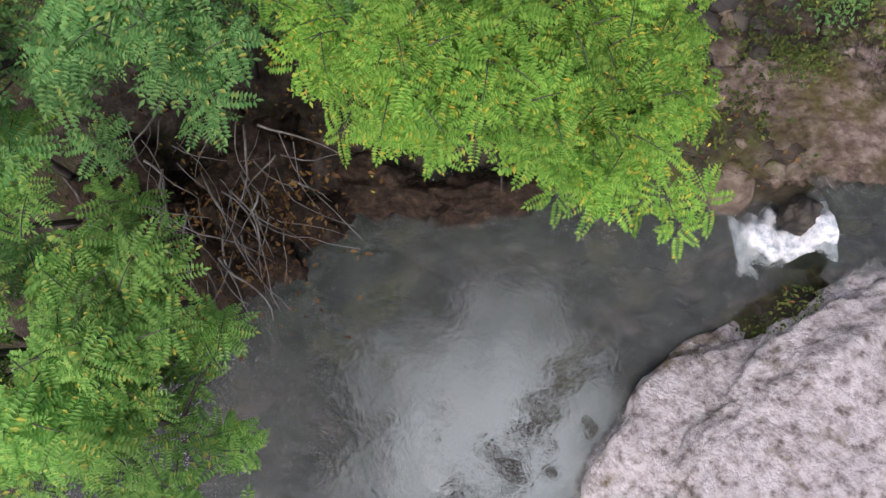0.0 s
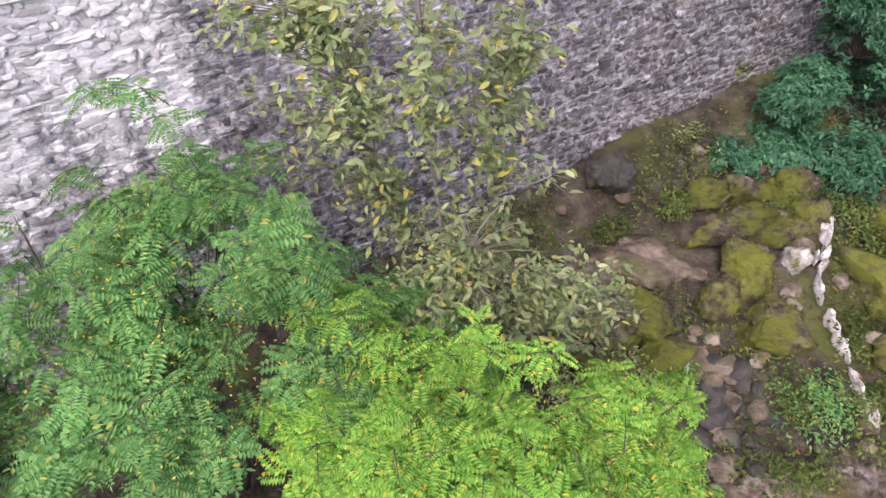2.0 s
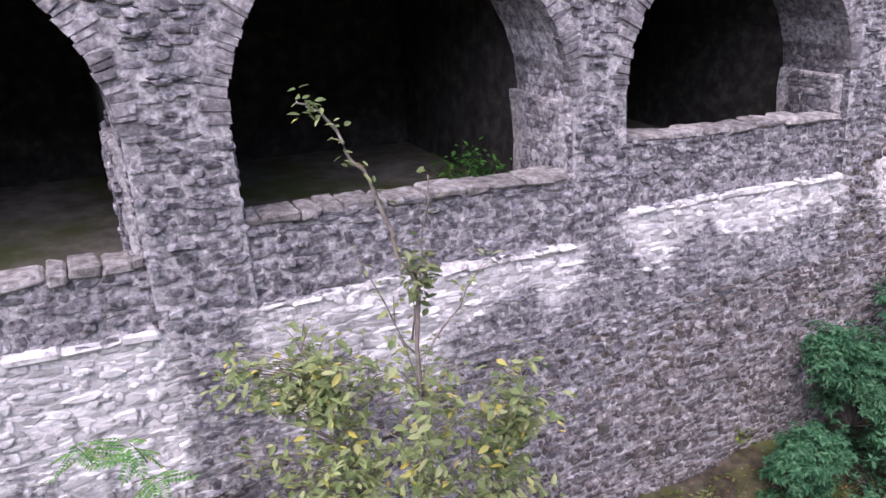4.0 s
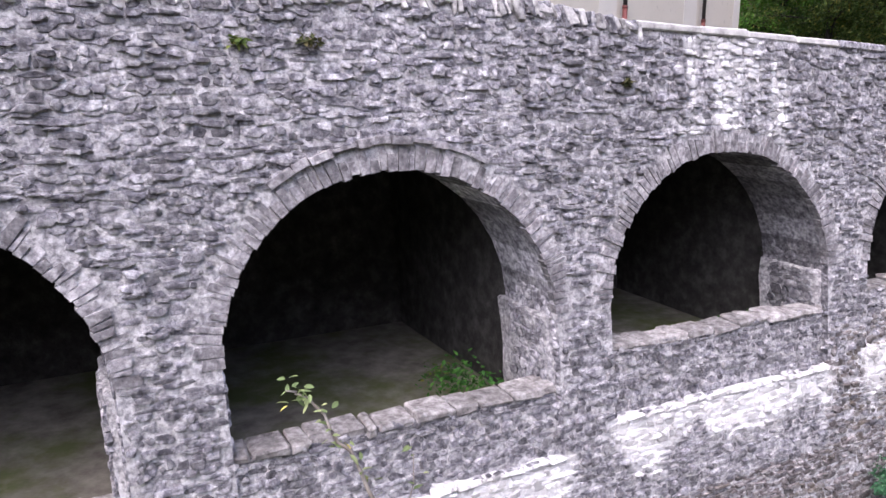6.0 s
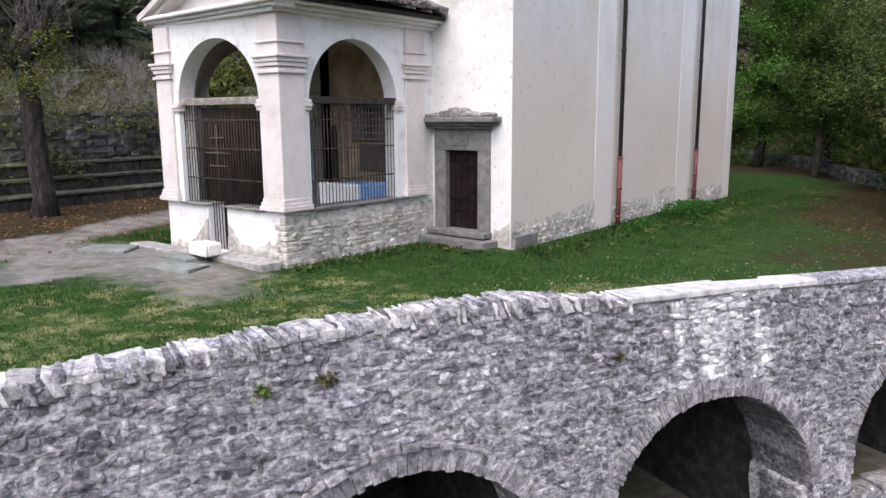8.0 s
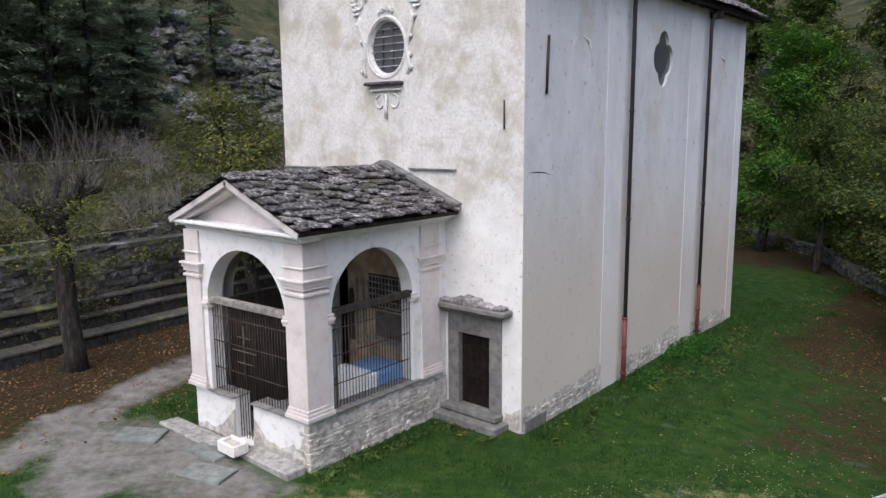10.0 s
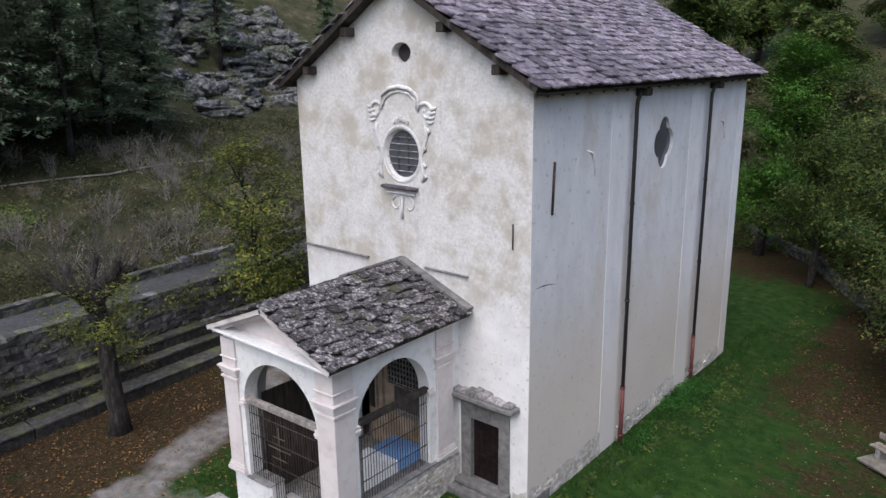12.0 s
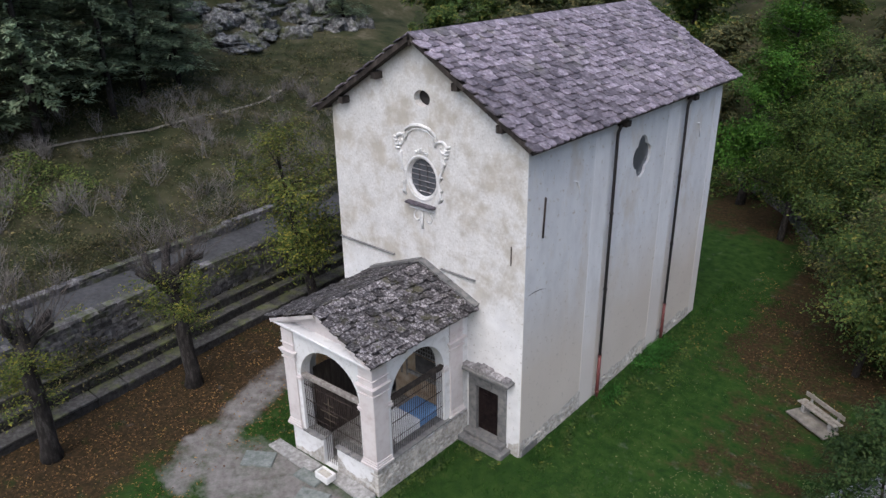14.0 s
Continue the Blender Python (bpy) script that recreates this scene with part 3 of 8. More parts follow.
def panel(outer, holes, depth, place):
    """A wall leaf: outline with holes through it. Points are (u, v); place(u, v, w) gives the world, w from 0 (face) to depth."""
    bm = bmesh.new()
    loops = []
    for loop in [outer, *holes]:
        vs = [bm.verts.new((u, v, 0)) for u, v in loop]
        es = [bm.edges.new((vs[i], vs[(i + 1) % len(vs)])) for i in range(len(vs))]
        loops.append((vs, es))
    bmesh.ops.triangle_fill(bm, edges=[e for _, es in loops for e in es], use_beauty=True, use_dissolve=False)
    front = list(bm.faces)
    for vs, es in loops:
        back = [bm.verts.new((v.co.x, v.co.y, depth)) for v in vs]
        for i in range(len(vs)):
            j = (i + 1) % len(vs)
            bm.faces.new((vs[i], vs[j], back[j], back[i]))
    for v in bm.verts:
        v.co = Vector(place(v.co.x, v.co.y, v.co.z))
    return bm


def arch_loop(u0, u1, v0, spring, crown, n=20):
    c, a, b = (u0 + u1) / 2, (u1 - u0) / 2, crown - spring
    return [(u0, v0), (u1, v0)] + [(c + a * math.cos(math.pi * k / n), spring + b * math.sin(math.pi * k / n)) for k in range(n + 1)]


def ellipse(cu, cv, a, b, n=28):
    return [(cu + a * math.cos(2 * math.pi * k / n), cv + b * math.sin(2 * math.pi * k / n)) for k in range(n)]


def stone_data(cu, cv, w, h, depth, n=7, jit=0.22, rng=random):
    """A rough stone as (u, v, out): outline ring at the bed, smaller ring proud, blunt top."""
    ang = [2 * math.pi * (k + rng.uniform(-0.25, 0.25)) / n for k in range(n)]
    V, F = [], []
    for ring, (sc, out) in enumerate(((1.0, -0.03), (0.97, depth * 0.6), (0.80, depth))):
        for k, t in enumerate(ang):
            c, s = math.cos(t), math.sin(t)
            q = 1 / max(abs(c), abs(s)) ** 0.72
            j = 1 + (rng.uniform(-jit, jit) if ring == 0 else 0)
            if ring == 0:
                V.append([cu + w / 2 * c * q * j, cv + h / 2 * s * q * j, out])
            else:
                b = V[k]
                V.append([cu + (b[0] - cu) * sc, cv + (b[1] - cv) * sc, out + rng.uniform(-0.12, 0.12) * depth])
    V.append([cu + rng.uniform(-.1, .1) * w, cv + rng.uniform(-.1, .1) * h, depth * rng.uniform(0.9, 1.25)])
    for r in range(2):
        for k in range(n):
            F.append((r * n + k, r * n + (k + 1) % n, (r + 1) * n + (k + 1) % n, (r + 1) * n + k))
    for k in range(n):
        F.append((2 * n + k, 2 * n + (k + 1) % n, 3 * n))
    return V, F


def rock(name, at, size, material, seed, rough=0.35, detail=3, label="", category="rock", group="", flat=1.0, turn=0.0, parent=None, cuts=0, fine=0.12):
    """A boulder: an icosphere pushed about by noise, its base sunk in the ground."""
    bm = bmesh.new()
    bmesh.ops.create_icosphere(bm, subdivisions=detail, radius=1.0)
    off = Vector((seed * 7.3, seed * 3.1, seed * 1.7))
    crng = random.Random(seed)
    planes = []
    for k in range(cuts):
        n = Vector((crng.gauss(0, 1), crng.gauss(0, 1), crng.gauss(0.25, 0.9))).normalized()
        planes.append((n, crng.uniform(0.55, 0.85)))
    for v in bm.verts:
        p = v.co.copy()
        for n, far in planes:
            o = p.dot(n) - far
            if o > 0:
                p -= n * o * 0.93
        d = 1 + rough * noise.noise(p * 0.9 + off) + rough * 0.55 * noise.noise(p * 2.3 + off) + rough * 0.22 * noise.noise(p * 6 + off) + rough * fine * noise.noise(p * 15 + off) + rough * fine * 0.6 * noise.noise(p * 33 + off)
        q = Vector((p.x * size[0], p.y * size[1], p.z * size[2])) * d
        if flat < 1 and q.z > size[2] * flat:
            q.z = size[2] * flat + (q.z - size[2] * flat) * 0.25
        v.co = q
    ob = part(name, bm, material, parent, label, smooth=detail > 3)
    ob.matrix_basis = pose(*at, 0, 0, turn)
    if parent is None:
        tagged(ob, label, category, group)
    return ob


def leaf_cloud(centres, normals, sizes, template, rng, dirs=None):
    """Leaves from a template (vertices along +x with up z), one at each centre, joined."""
    TV, TF = template
    TV = np.array(TV, float)
    k = len(TV)
    cs, ns = np.array(centres, float), np.array(normals, float)
    m = len(cs)
    up = ns + rng.normal(0, 0.35 if dirs is None else 0.15, (m, 3))
    up /= np.linalg.norm(up, axis=1)[:, None]
    d = rng.normal(0, 1, (m, 3)) if dirs is None else np.array(dirs, float)
    d -= (d * up).sum(1)[:, None] * up
    d /= np.linalg.norm(d, axis=1)[:, None]
    s = np.cross(up, d)
    sz = np.array(sizes, float)[:, None, None]
    W = cs[:, None] + sz * (TV[None, :, :1] * d[:, None] + TV[None, :, 1:2] * s[:, None] + TV[None, :, 2:] * up[:, None])
    verts = W.reshape(-1, 3)
    faces = [tuple(i + j * k for i in f) for j in range(m) for f in TF]
    return verts, faces


def simple_leaf():
    return [(0, 0, 0), (0.35, 0.24, 0.06), (1, 0, -0.04), (0.35, -0.24, 0.06)], [(0, 1, 2), (0, 2, 3)]


def oval_leaf():
    """A pointed oval leaf folded along its midrib."""
    return [(0, 0, 0), (0.3, 0.2, 0.05), (0.65, 0.18, 0.02), (1, 0, -0.1), (0.65, -0.18, 0.02), (0.3, -0.2, 0.05), (0.5, 0, -0.02)], [(0, 6, 1), (1, 6, 2), (2, 6, 3), (3, 6, 4), (4, 6, 5), (5, 6, 0)]


def clump_leaf():
    """Three crossed leaf blades, for far foliage."""
    V, F = [], []
    for a in (0, 2.1, 4.2):
        o = len(V)
        for u, v, w in ((0, 0, 0), (0.45, 0.3, 0.12), (1, 0, -0.1), (0.45, -0.3, 0.12)):
            V.append((u * math.cos(a) - v * math.sin(a), u * math.sin(a) + v * math.cos(a), w + 0.1 * math.sin(a)))
        F += [(o, o + 1, o + 2, o + 3)]
    return V, F


def compound_leaf(pairs=8):
    """A feathered leaf: oval leaflets in pairs along a drooping stalk."""
    V, F = [(0, -0.006, 0), (0, 0.006, 0), (1, 0.003, -0.22), (1, -0.003, -0.22)], [(0, 1, 2, 3)]
    for k in range(pairs):
        x = 0.16 + 0.78 * k / (pairs - 1)
        z = -0.22 * x * x
        ln = 0.27 * (1 - 0.45 * abs(k / (pairs - 1) - 0.42))
        for sgn in (1, -1):
            o = len(V)
            V += [(x, 0.004 * sgn, z), (x + 0.085, sgn * ln * 0.52, z + 0.012 * (k % 3)), (x + 0.045, sgn * ln, z - 0.035 - 0.02 * (k % 2)), (x - 0.035, sgn * ln * 0.58, z + 0.005)]
            F.append((o, o + 1, o + 2, o + 3))
    o = len(V)
    V += [(0.97, 0, -0.2), (1.08, 0.05, -0.21), (1.22, 0, -0.26), (1.08, -0.05, -0.21)]
    F.append((o, o + 1, o + 2, o + 3))
    return V, F


# ---- the arcaded wall over the gorge ----
def wall_x(y, z=0.0):
    return 0.00195 * y * y + 0.452 * y + 7.714 - 0.096 * z


def wall_out(y):
    """Unit vector out of the wall towards the gorge."""
    d = 0.0039 * y + 0.452
    return Vector((1, -d, 0)).normalized()


Y0, Y1 = -34.0, 26.0
ARCHES = [(-20.2, -16.0), (-15.3, -11.38), (-10.41, -6.38), (-5.55, -1.38), (-0.46, 3.8), (4.6, 8.8)]
SILLS = [-4.75, -4.60, -4.34, -3.97, -3.8, -3.7]
LEDGES = [-5.5, -5.36, -5.30, -4.97, -4.8, -4.7]
SPRING, CROWN, HALL = -3.3, -1.25, -4.95
RECESS = 0.09
FOOT = -13.2


TOPS = [(-34, 0.40), (-20, 0.44), (-12, 0.55), (-10, 0.63), (-7.6, 0.70), (-6.6, 0.66), (-4.95, 0.45), (-1.2, 0.30), (0.6, 0.2), (30, 0.1)]


def top_z(y):
    """Top of the masonry under the coping."""
    for (ya, za), (yb, zb) in zip(TOPS[:-1], TOPS[1:]):
        if y <= yb:
            return za + (zb - za) * max(0.0, (y - ya) / (yb - ya))
    return TOPS[-1][1]


def bay_of(y):
    for k, (a, b) in enumerate(ARCHES):
        if a < y < b:
            return k
    return None


def on_wall(y, z, out):
    n = wall_out(y)
    return Vector((wall_x(y, z), y, z)) + n * out


def arch_z(y):
    """Height of the opening's soffit at y, or None outside the arches."""
    for a, b in ARCHES:
        if a < y < b:
            c, r = (a + b) / 2, (b - a) / 2
            return SPRING + (CROWN - SPRING) * math.sqrt(max(0.0, 1 - ((y - c) / r) ** 2))
    return None


def lime_at(y, z):
    """How white lime washed out of the joints has run down the face: below the ledge of each bay, and under the coping."""
    v = 0.0
    k = bay_of(y)
    fade = 1.0
    if k is None:
        k = min(range(len(ARCHES)), key=lambda q: min(abs(y - e) for e in ARCHES[q]))
        fade = max(0.0, 0.5 - 2.0 * min(abs(y - e) for e in ARCHES[k]))
    if z < LEDGES[k]:
        run = (2.7 if y < -11 else 1.5 if y < -7.8 else 0.7 if y < -6 else 0.8) * (1 + 0.9 * noise.noise(Vector((y * 1.3, 0, 9))) + 0.8 * noise.noise(Vector((y * 5.0, 1, 9))))
        v = fade * (1.1 - (LEDGES[k] - z) / max(0.25, run))
    if -4.4 < y < -2.2 and z > -1.3:
        v = 0.7 - 0.7 * abs(y + 3.3) + 0.9 * noise.noise(Vector((y * 5, z * 0.7, 2)))
    return max(0.0, v)


wall_root = thing("arcaded_wall", "high grey rubble stone wall with round arches above a stream gorge", "wall", kind="structure")
# core in upright strips
ys = []
edges = [Y0] + [e for ab in ARCHES for e in ab] + [Y1]
for i in range(len(edges) - 1):
    a, b = edges[i], edges[i + 1]
    n = 26 if i % 2 else max(2, int((b - a) / 0.4))
    if i % 2:
        ys += [(a + b) / 2 - (b - a) / 2 * math.cos(math.pi * k / n) for k in range(n)]
    else:
        ys += [a + (b - a) * k / n for k in range(n)]
ys.append(Y1)
V, F, core_lime = [], [], []


def quad(a, b, c, d):
    o = len(V)
    V.extend((a, b, c, d))
    F.append((o, o + 1, o + 2, o + 3))


def rows(a, b, z0, z1, out):
    """A strip of the face in low rows, each corner stained as much as lime has run there."""
    n = max(1, int((z1 - z0) / 0.22))
    for k in range(n):
        za, zb = z0 + (z1 - z0) * k / n, z0 + (z1 - z0) * (k + 1) / n
        core_lime.extend([0.0] * (len(V) - len(core_lime)))
        quad(on_wall(a, za, out), on_wall(b, za, out), on_wall(b, zb, out), on_wall(a, zb, out))
        core_lime.extend((lime_at(a, za), lime_at(b, za), lime_at(b, zb), lime_at(a, zb)))


THICK = 0.55
for a, b in zip(ys[:-1], ys[1:]):
    mid = (a + b) / 2
    ta, tb = top_z(a), top_z(b)
    if arch_z(mid) is None:
        rows(a, b, FOOT, min(ta, tb), 0)
        quad(on_wall(a, min(ta, tb), 0), on_wall(b, min(ta, tb), 0), on_wall(b, tb, 0), on_wall(a, ta, 0))
    else:
        za, zb = arch_z(a) or SPRING, arch_z(b) or SPRING
        quad(on_wall(a, za, 0), on_wall(b, zb, 0), on_wall(b, tb, 0), on_wall(a, ta, 0))
        sill, shelf = SILLS[bay_of(mid)] - 0.06, LEDGES[bay_of(mid)]
        rows(a, b, FOOT, shelf, 0)
        quad(on_wall(a, shelf, 0), on_wall(b, shelf, 0), on_wall(b, shelf, -RECESS), on_wall(a, shelf, -RECESS))
        quad(on_wall(a, shelf, -RECESS), on_wall(b, shelf, -RECESS), on_wall(b, sill, -RECESS), on_wall(a, sill, -RECESS))
        quad(on_wall(a, sill, -RECESS), on_wall(b, sill, -RECESS), on_wall(b, sill, -0.5), on_wall(a, sill, -0.5))
        quad(on_wall(a, sill, -0.5), on_wall(b, sill, -0.5), on_wall(b, HALL, -0.5), on_wall(a, HALL, -0.5))
    quad(on_wall(a, ta, 0), on_wall(b, tb, 0), on_wall(b, tb, -THICK), on_wall(a, ta, -THICK))
    quad(on_wall(a, ta, -THICK), on_wall(b, tb, -THICK), on_wall(b, -0.8, -THICK), on_wall(a, -0.8, -THICK))
wall_core = mesh_ob("wall_core", V, F, M["mortar"], wall_root)
core_lime.extend([0.0] * (len(V) - len(core_lime)))
wall_core.data.attributes.new("lime_mask", "FLOAT", "POINT").data.foreach_set("value", core_lime)

# deep arch reveals, and the long dark hall behind them
REVEAL, DEEP = 1.3, 5.5
for a, b in ARCHES:
    V, F = [], []
    c, r = (a + b) / 2, (b - a) / 2
    n0 = wall_out(c)
    prof = [(a, LEDGES[bay_of(c)]), (a, SPRING)] + [(c - r * math.cos(math.pi * k / 16), SPRING + (CROWN - SPRING) * math.sin(math.pi * k / 16)) for k in range(1, 16)] + [(b, SPRING), (b, LEDGES[bay_of(c)])]
    for (ya, za), (yb, zb) in zip(prof[:-1], prof[1:]):
        pa, pb = on_wall(ya, za, 0), on_wall(yb, zb, 0)
        quad(pa, pb, pb - n0 * REVEAL, pa - n0 * REVEAL)
    mesh_ob("reveal", V, F, M["stone"], wall_root)
    # rough stones on the reveal's sides
    rng = random.Random(int(c * 10) + 500)
    chunks = []
    for y, sg in ((b, -1), (a, 1)):
        z = LEDGES[bay_of(c)] + 0.05
        while z < SPRING + 0.25:
            h = rng.uniform(0.07, 0.17)
            u = rng.uniform(0, 0.05)
            while u < REVEAL - 0.3:
                w = rng.uniform(0.12, 0.3)
                sv, sf = stone_data(u + w / 2, z + h / 2, w, h, rng.uniform(0.01, 0.05), n=6, jit=0.25, rng=rng)
                low = 0.12 if y == b and z + h < -3.34 and u > 0.12 else 0.0
                chunks.append(([on_wall(y, v, 0) - n0 * p + Vector((0, sg * (o + low), 0)) for p, v, o in sv], sf))
                u += w
            z += h
    ob = mesh_ob("reveal_stones", *join(chunks), M["stone"], wall_root)
    ob["kind"] = "stuff"
    # low block of masonry against the jamb inside the bay
    bm = bmesh.new()
    add_box(bm, b - 0.10, b + 0.05, LEDGES[bay_of(c)], -3.36, -REVEAL - 0.05, -0.12, 0.03, 0.02)
    bmesh.ops.subdivide_edges(bm, edges=bm.edges[:], cuts=4, use_grid_fill=True)
    for v in bm.verts:
        j = 0.035 * noise.noise(Vector(v.co) * 4.0)
        v.co = on_wall(v.co.x, v.co.y, v.co.z) + Vector((j, j, 0.6 * j))
    part("jamb_block", bm, M["mortar"], wall_root, "rough masonry block against the jamb")
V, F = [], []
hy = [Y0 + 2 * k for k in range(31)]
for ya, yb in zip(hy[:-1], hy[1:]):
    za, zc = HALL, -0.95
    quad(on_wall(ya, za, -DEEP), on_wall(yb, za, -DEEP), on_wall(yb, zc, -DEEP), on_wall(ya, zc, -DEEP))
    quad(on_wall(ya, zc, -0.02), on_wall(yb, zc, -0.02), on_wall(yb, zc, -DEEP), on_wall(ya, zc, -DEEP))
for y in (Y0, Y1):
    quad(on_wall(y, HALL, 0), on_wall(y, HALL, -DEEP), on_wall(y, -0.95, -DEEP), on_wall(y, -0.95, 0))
mesh_ob("hall_walls", V, F, M["vault"], wall_root, "masonry of the hall behind the arches, its deep shade painted near-black")
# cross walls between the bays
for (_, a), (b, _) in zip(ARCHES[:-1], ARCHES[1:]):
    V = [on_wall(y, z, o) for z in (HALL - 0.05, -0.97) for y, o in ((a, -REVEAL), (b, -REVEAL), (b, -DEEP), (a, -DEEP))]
    mesh_ob("cross_wall", V, [(0, 3, 2, 1), (4, 5, 6, 7), (0, 1, 5, 4), (1, 2, 6, 5), (2, 3, 7, 6), (3, 0, 4, 7)], M["vault"], wall_root, "masonry wall between two vaults, its deep shade painted near-black")
V, F = [], []
for ya, yb in zip(hy[:-1], hy[1:]):
    quad(on_wall(ya, HALL, -0.3), on_wall(yb, HALL, -0.3), on_wall(yb, HALL, -DEEP), on_wall(ya, HALL, -DEEP))
mesh_ob("hall_floor", V, F, M["hall_floor"], wall_root, "dusty earth floor of the hall")


# ---- yard and hills: one sheet behind the wall ----
def smooth(a, b, x):
    t = min(1.0, max(0.0, (x - a) / (b - a)))
    return t * t * (3 - 2 * t)


def seat_x(y):
    """Front line of the stepped seats along the yard."""
    return -15.6 - 0.09 * (min(max(y, -30), 40) + 1)


def yard_z(x, y):
    z = 0.10 * noise.noise(Vector((x * 0.15, y * 0.15, 0.3))) - 0.05
    z += 0.35 * smooth(-8, -14, x)
    z -= 0.28 * smooth(-0.6, 1.5, x) * smooth(-3, 1, y) + 0.45 * smooth(2, 8, x) * smooth(2, 9, y)
    back = seat_x(y) - x
    z += 2.55 * smooth(1.6, 2.2, back)
    hill = max(0.0, back - 6.2)
    z += 0.2 * hill + 0.45 * max(0.0, hill - 30) + 1.2 * noise.noise(Vector((x * 0.06, y * 0.06, 1))) * smooth(2, 14, hill)
    far = max(0.0, y - 36)
    z += 0.42 * far * smooth(0, 20, far) * smooth(-45, -10, x)
    return z


rows_y = [-90, -70, -55, -45, -38] + [-34 + 1.0 * k for k in range(18)] + [-16 + 0.35 * k for k in range(91)] + [16 + 1.0 * k for k in range(10)] + [26 + 1.2 * k for k in range(16)] + [46 + 4 * k for k in range(14)] + [110, 150, 220, 400]
cols_d = [0.0] + [0.3 + 0.35 * k for k in range(80)] + [28.5 + 0.6 * k for k in range(10)] + [34.5 + 1.1 * k for k in range(19)] + [56 + 3 * k for k in range(14)] + [100, 125, 160, 220, 400, 800]
V, F = [], []
for y in rows_y:
    yc = min(max(y, Y0), Y1)
    xw = wall_x(yc) - THICK + 0.05 + (max(0, y - Y1) * 0.5) + min(0, y - Y0) * 0.3
    for d in cols_d:
        x = xw - d
        V.append((x, y, yard_z(x, y)))
nc = len(cols_d)
for i in range(len(rows_y) - 1):
    for j in range(nc - 1):
        F.append((i * nc + j, i * nc + j + 1, (i + 1) * nc + j + 1, (i + 1) * nc + j))
ground = mesh_ob("ground", V, F, M["yard"], None, smooth=True)
tagged(ground, "grassy churchyard with a dirt path, fallen leaves and wooded slopes behind", "ground", kind="structure")
# how much trodden earth, leaf litter and straw lies where
for k in ("path_mask", "litter_mask", "straw_mask", "slope_mask"):
    ground.data.attributes.new(k, "FLOAT", "POINT")
cover = {k: ground.data.attributes[k] for k in ("path_mask", "litter_mask", "straw_mask", "slope_mask")}


def path_mask(x, y):
    """Trodden earth before the porch, leading off past its side."""
    w = 0.7 * noise.noise(Vector((x * 0.6, y * 0.6, 5)))
    d = math.hypot((x + 5.0) / 3.6, (y + 6.7) / 1.35) - 1
    e = abs(x - (-10.3 - 0.42 * (y + 5.0))) / 0.75 - 1 if y > -9.5 else 9
    if y > 4:
        e = 9
    g = abs(y - (-8.0 - 0.3 * (x + 7))) / 1.1 - 1 if -10.5 < x < -5 else 9
    return 1 - smooth(-0.6, 0.7, min(d, e, g) + 0.6 * w)


for i, v in enumerate(ground.data.vertices):
    x, y, z = v.co
    cover["path_mask"].data[i].value = path_mask(x, y)
    lit = smooth(-8.0, -11.5, x) * smooth(-24, -20, x) * (1 - smooth(8, 14, y))
    lit = max(lit, 0.57 * smooth(2.6, 5.0, x) * smooth(-1, 6, y) * (1 - smooth(40, 46, y)), 0.86 * smooth(1.6, 3.2, x) * smooth(8, 14, y) * (1 - smooth(40, 46, y)), 0.9 * smooth(24, 30, y) * smooth(-12, -4, x))
    cover["litter_mask"].data[i].value = lit
    dw = wall_x(min(max(y, Y0), Y1)) - x
    cover["straw_mask"].data[i].value = max(smooth(5.0, 2.2, dw) * smooth(-16, -12, y) * smooth(4, -1, y), 0.62 * smooth(-2.5, -5.0, y) * smooth(10, 7, dw))
    cover["slope_mask"].data[i].value = max(smooth(1.5, 2.5, seat_x(y) - x), smooth(36, 42, y))


# ---- gorge ----
WATER = -12.0
STREAM = [(24, -2.5, 2.0), (16.5, -6.5, 1.3), (13.6, -9.2, 0.85), (12.35, -10.6, 0.45), (11.0, -12.5, 1.6), (9.9, -14.6, 2.6), (9.7, -17.5, 2.8), (8.8, -23, 2.8), (7, -34, 3.0), (4, -60, 3.5)]


def stream_gap(x, y):
    """Distance outside the stream's edge (negative: in the water)."""
    best = 1e9
    for (xa, ya, wa), (xb, yb, wb) in zip(STREAM[:-1], STREAM[1:]):
        dx, dy = xb - xa, yb - ya
        t = min(1, max(0, ((x - xa) * dx + (y - ya) * dy) / (dx * dx + dy * dy)))
        best = min(best, math.hypot(x - xa - t * dx, y - ya - t * dy) - (wa + t * (wb - wa)))
    return best


def upstream(x, y):
    """Metres above the little waterfall, along the stream."""
    return ((x - 12.5) * 1.25 + (y + 10.35) * 1.4) / 1.877


def gorge_z(x, y):
    s = stream_gap(x, y)
    wob = 0.25 * noise.noise(Vector((x * 0.8, y * 0.8, 2))) + 0.1 * noise.noise(Vector((x * 2.5, y * 2.5, 4)))
    if s < 0:
        z = WATER - 0.15 - 0.75 * smooth(0, -1.4, s) + wob * 0.5
        if upstream(x, y) > 0:
            z += 0.55
    else:
        z = WATER - 0.1 + 0.55 * smooth(0, 0.5, s) + 0.10 * s + wob
        z += 0.5 * smooth(-9, -5, y) * smooth(0, 2, s)
        if x > 11:
            z += 0.55 * max(0, s - 4)
    dw = x - wall_x(min(max(y, Y0), Y1), -11)
    z += 0.6 * smooth(2.0, 0, dw)
    return z


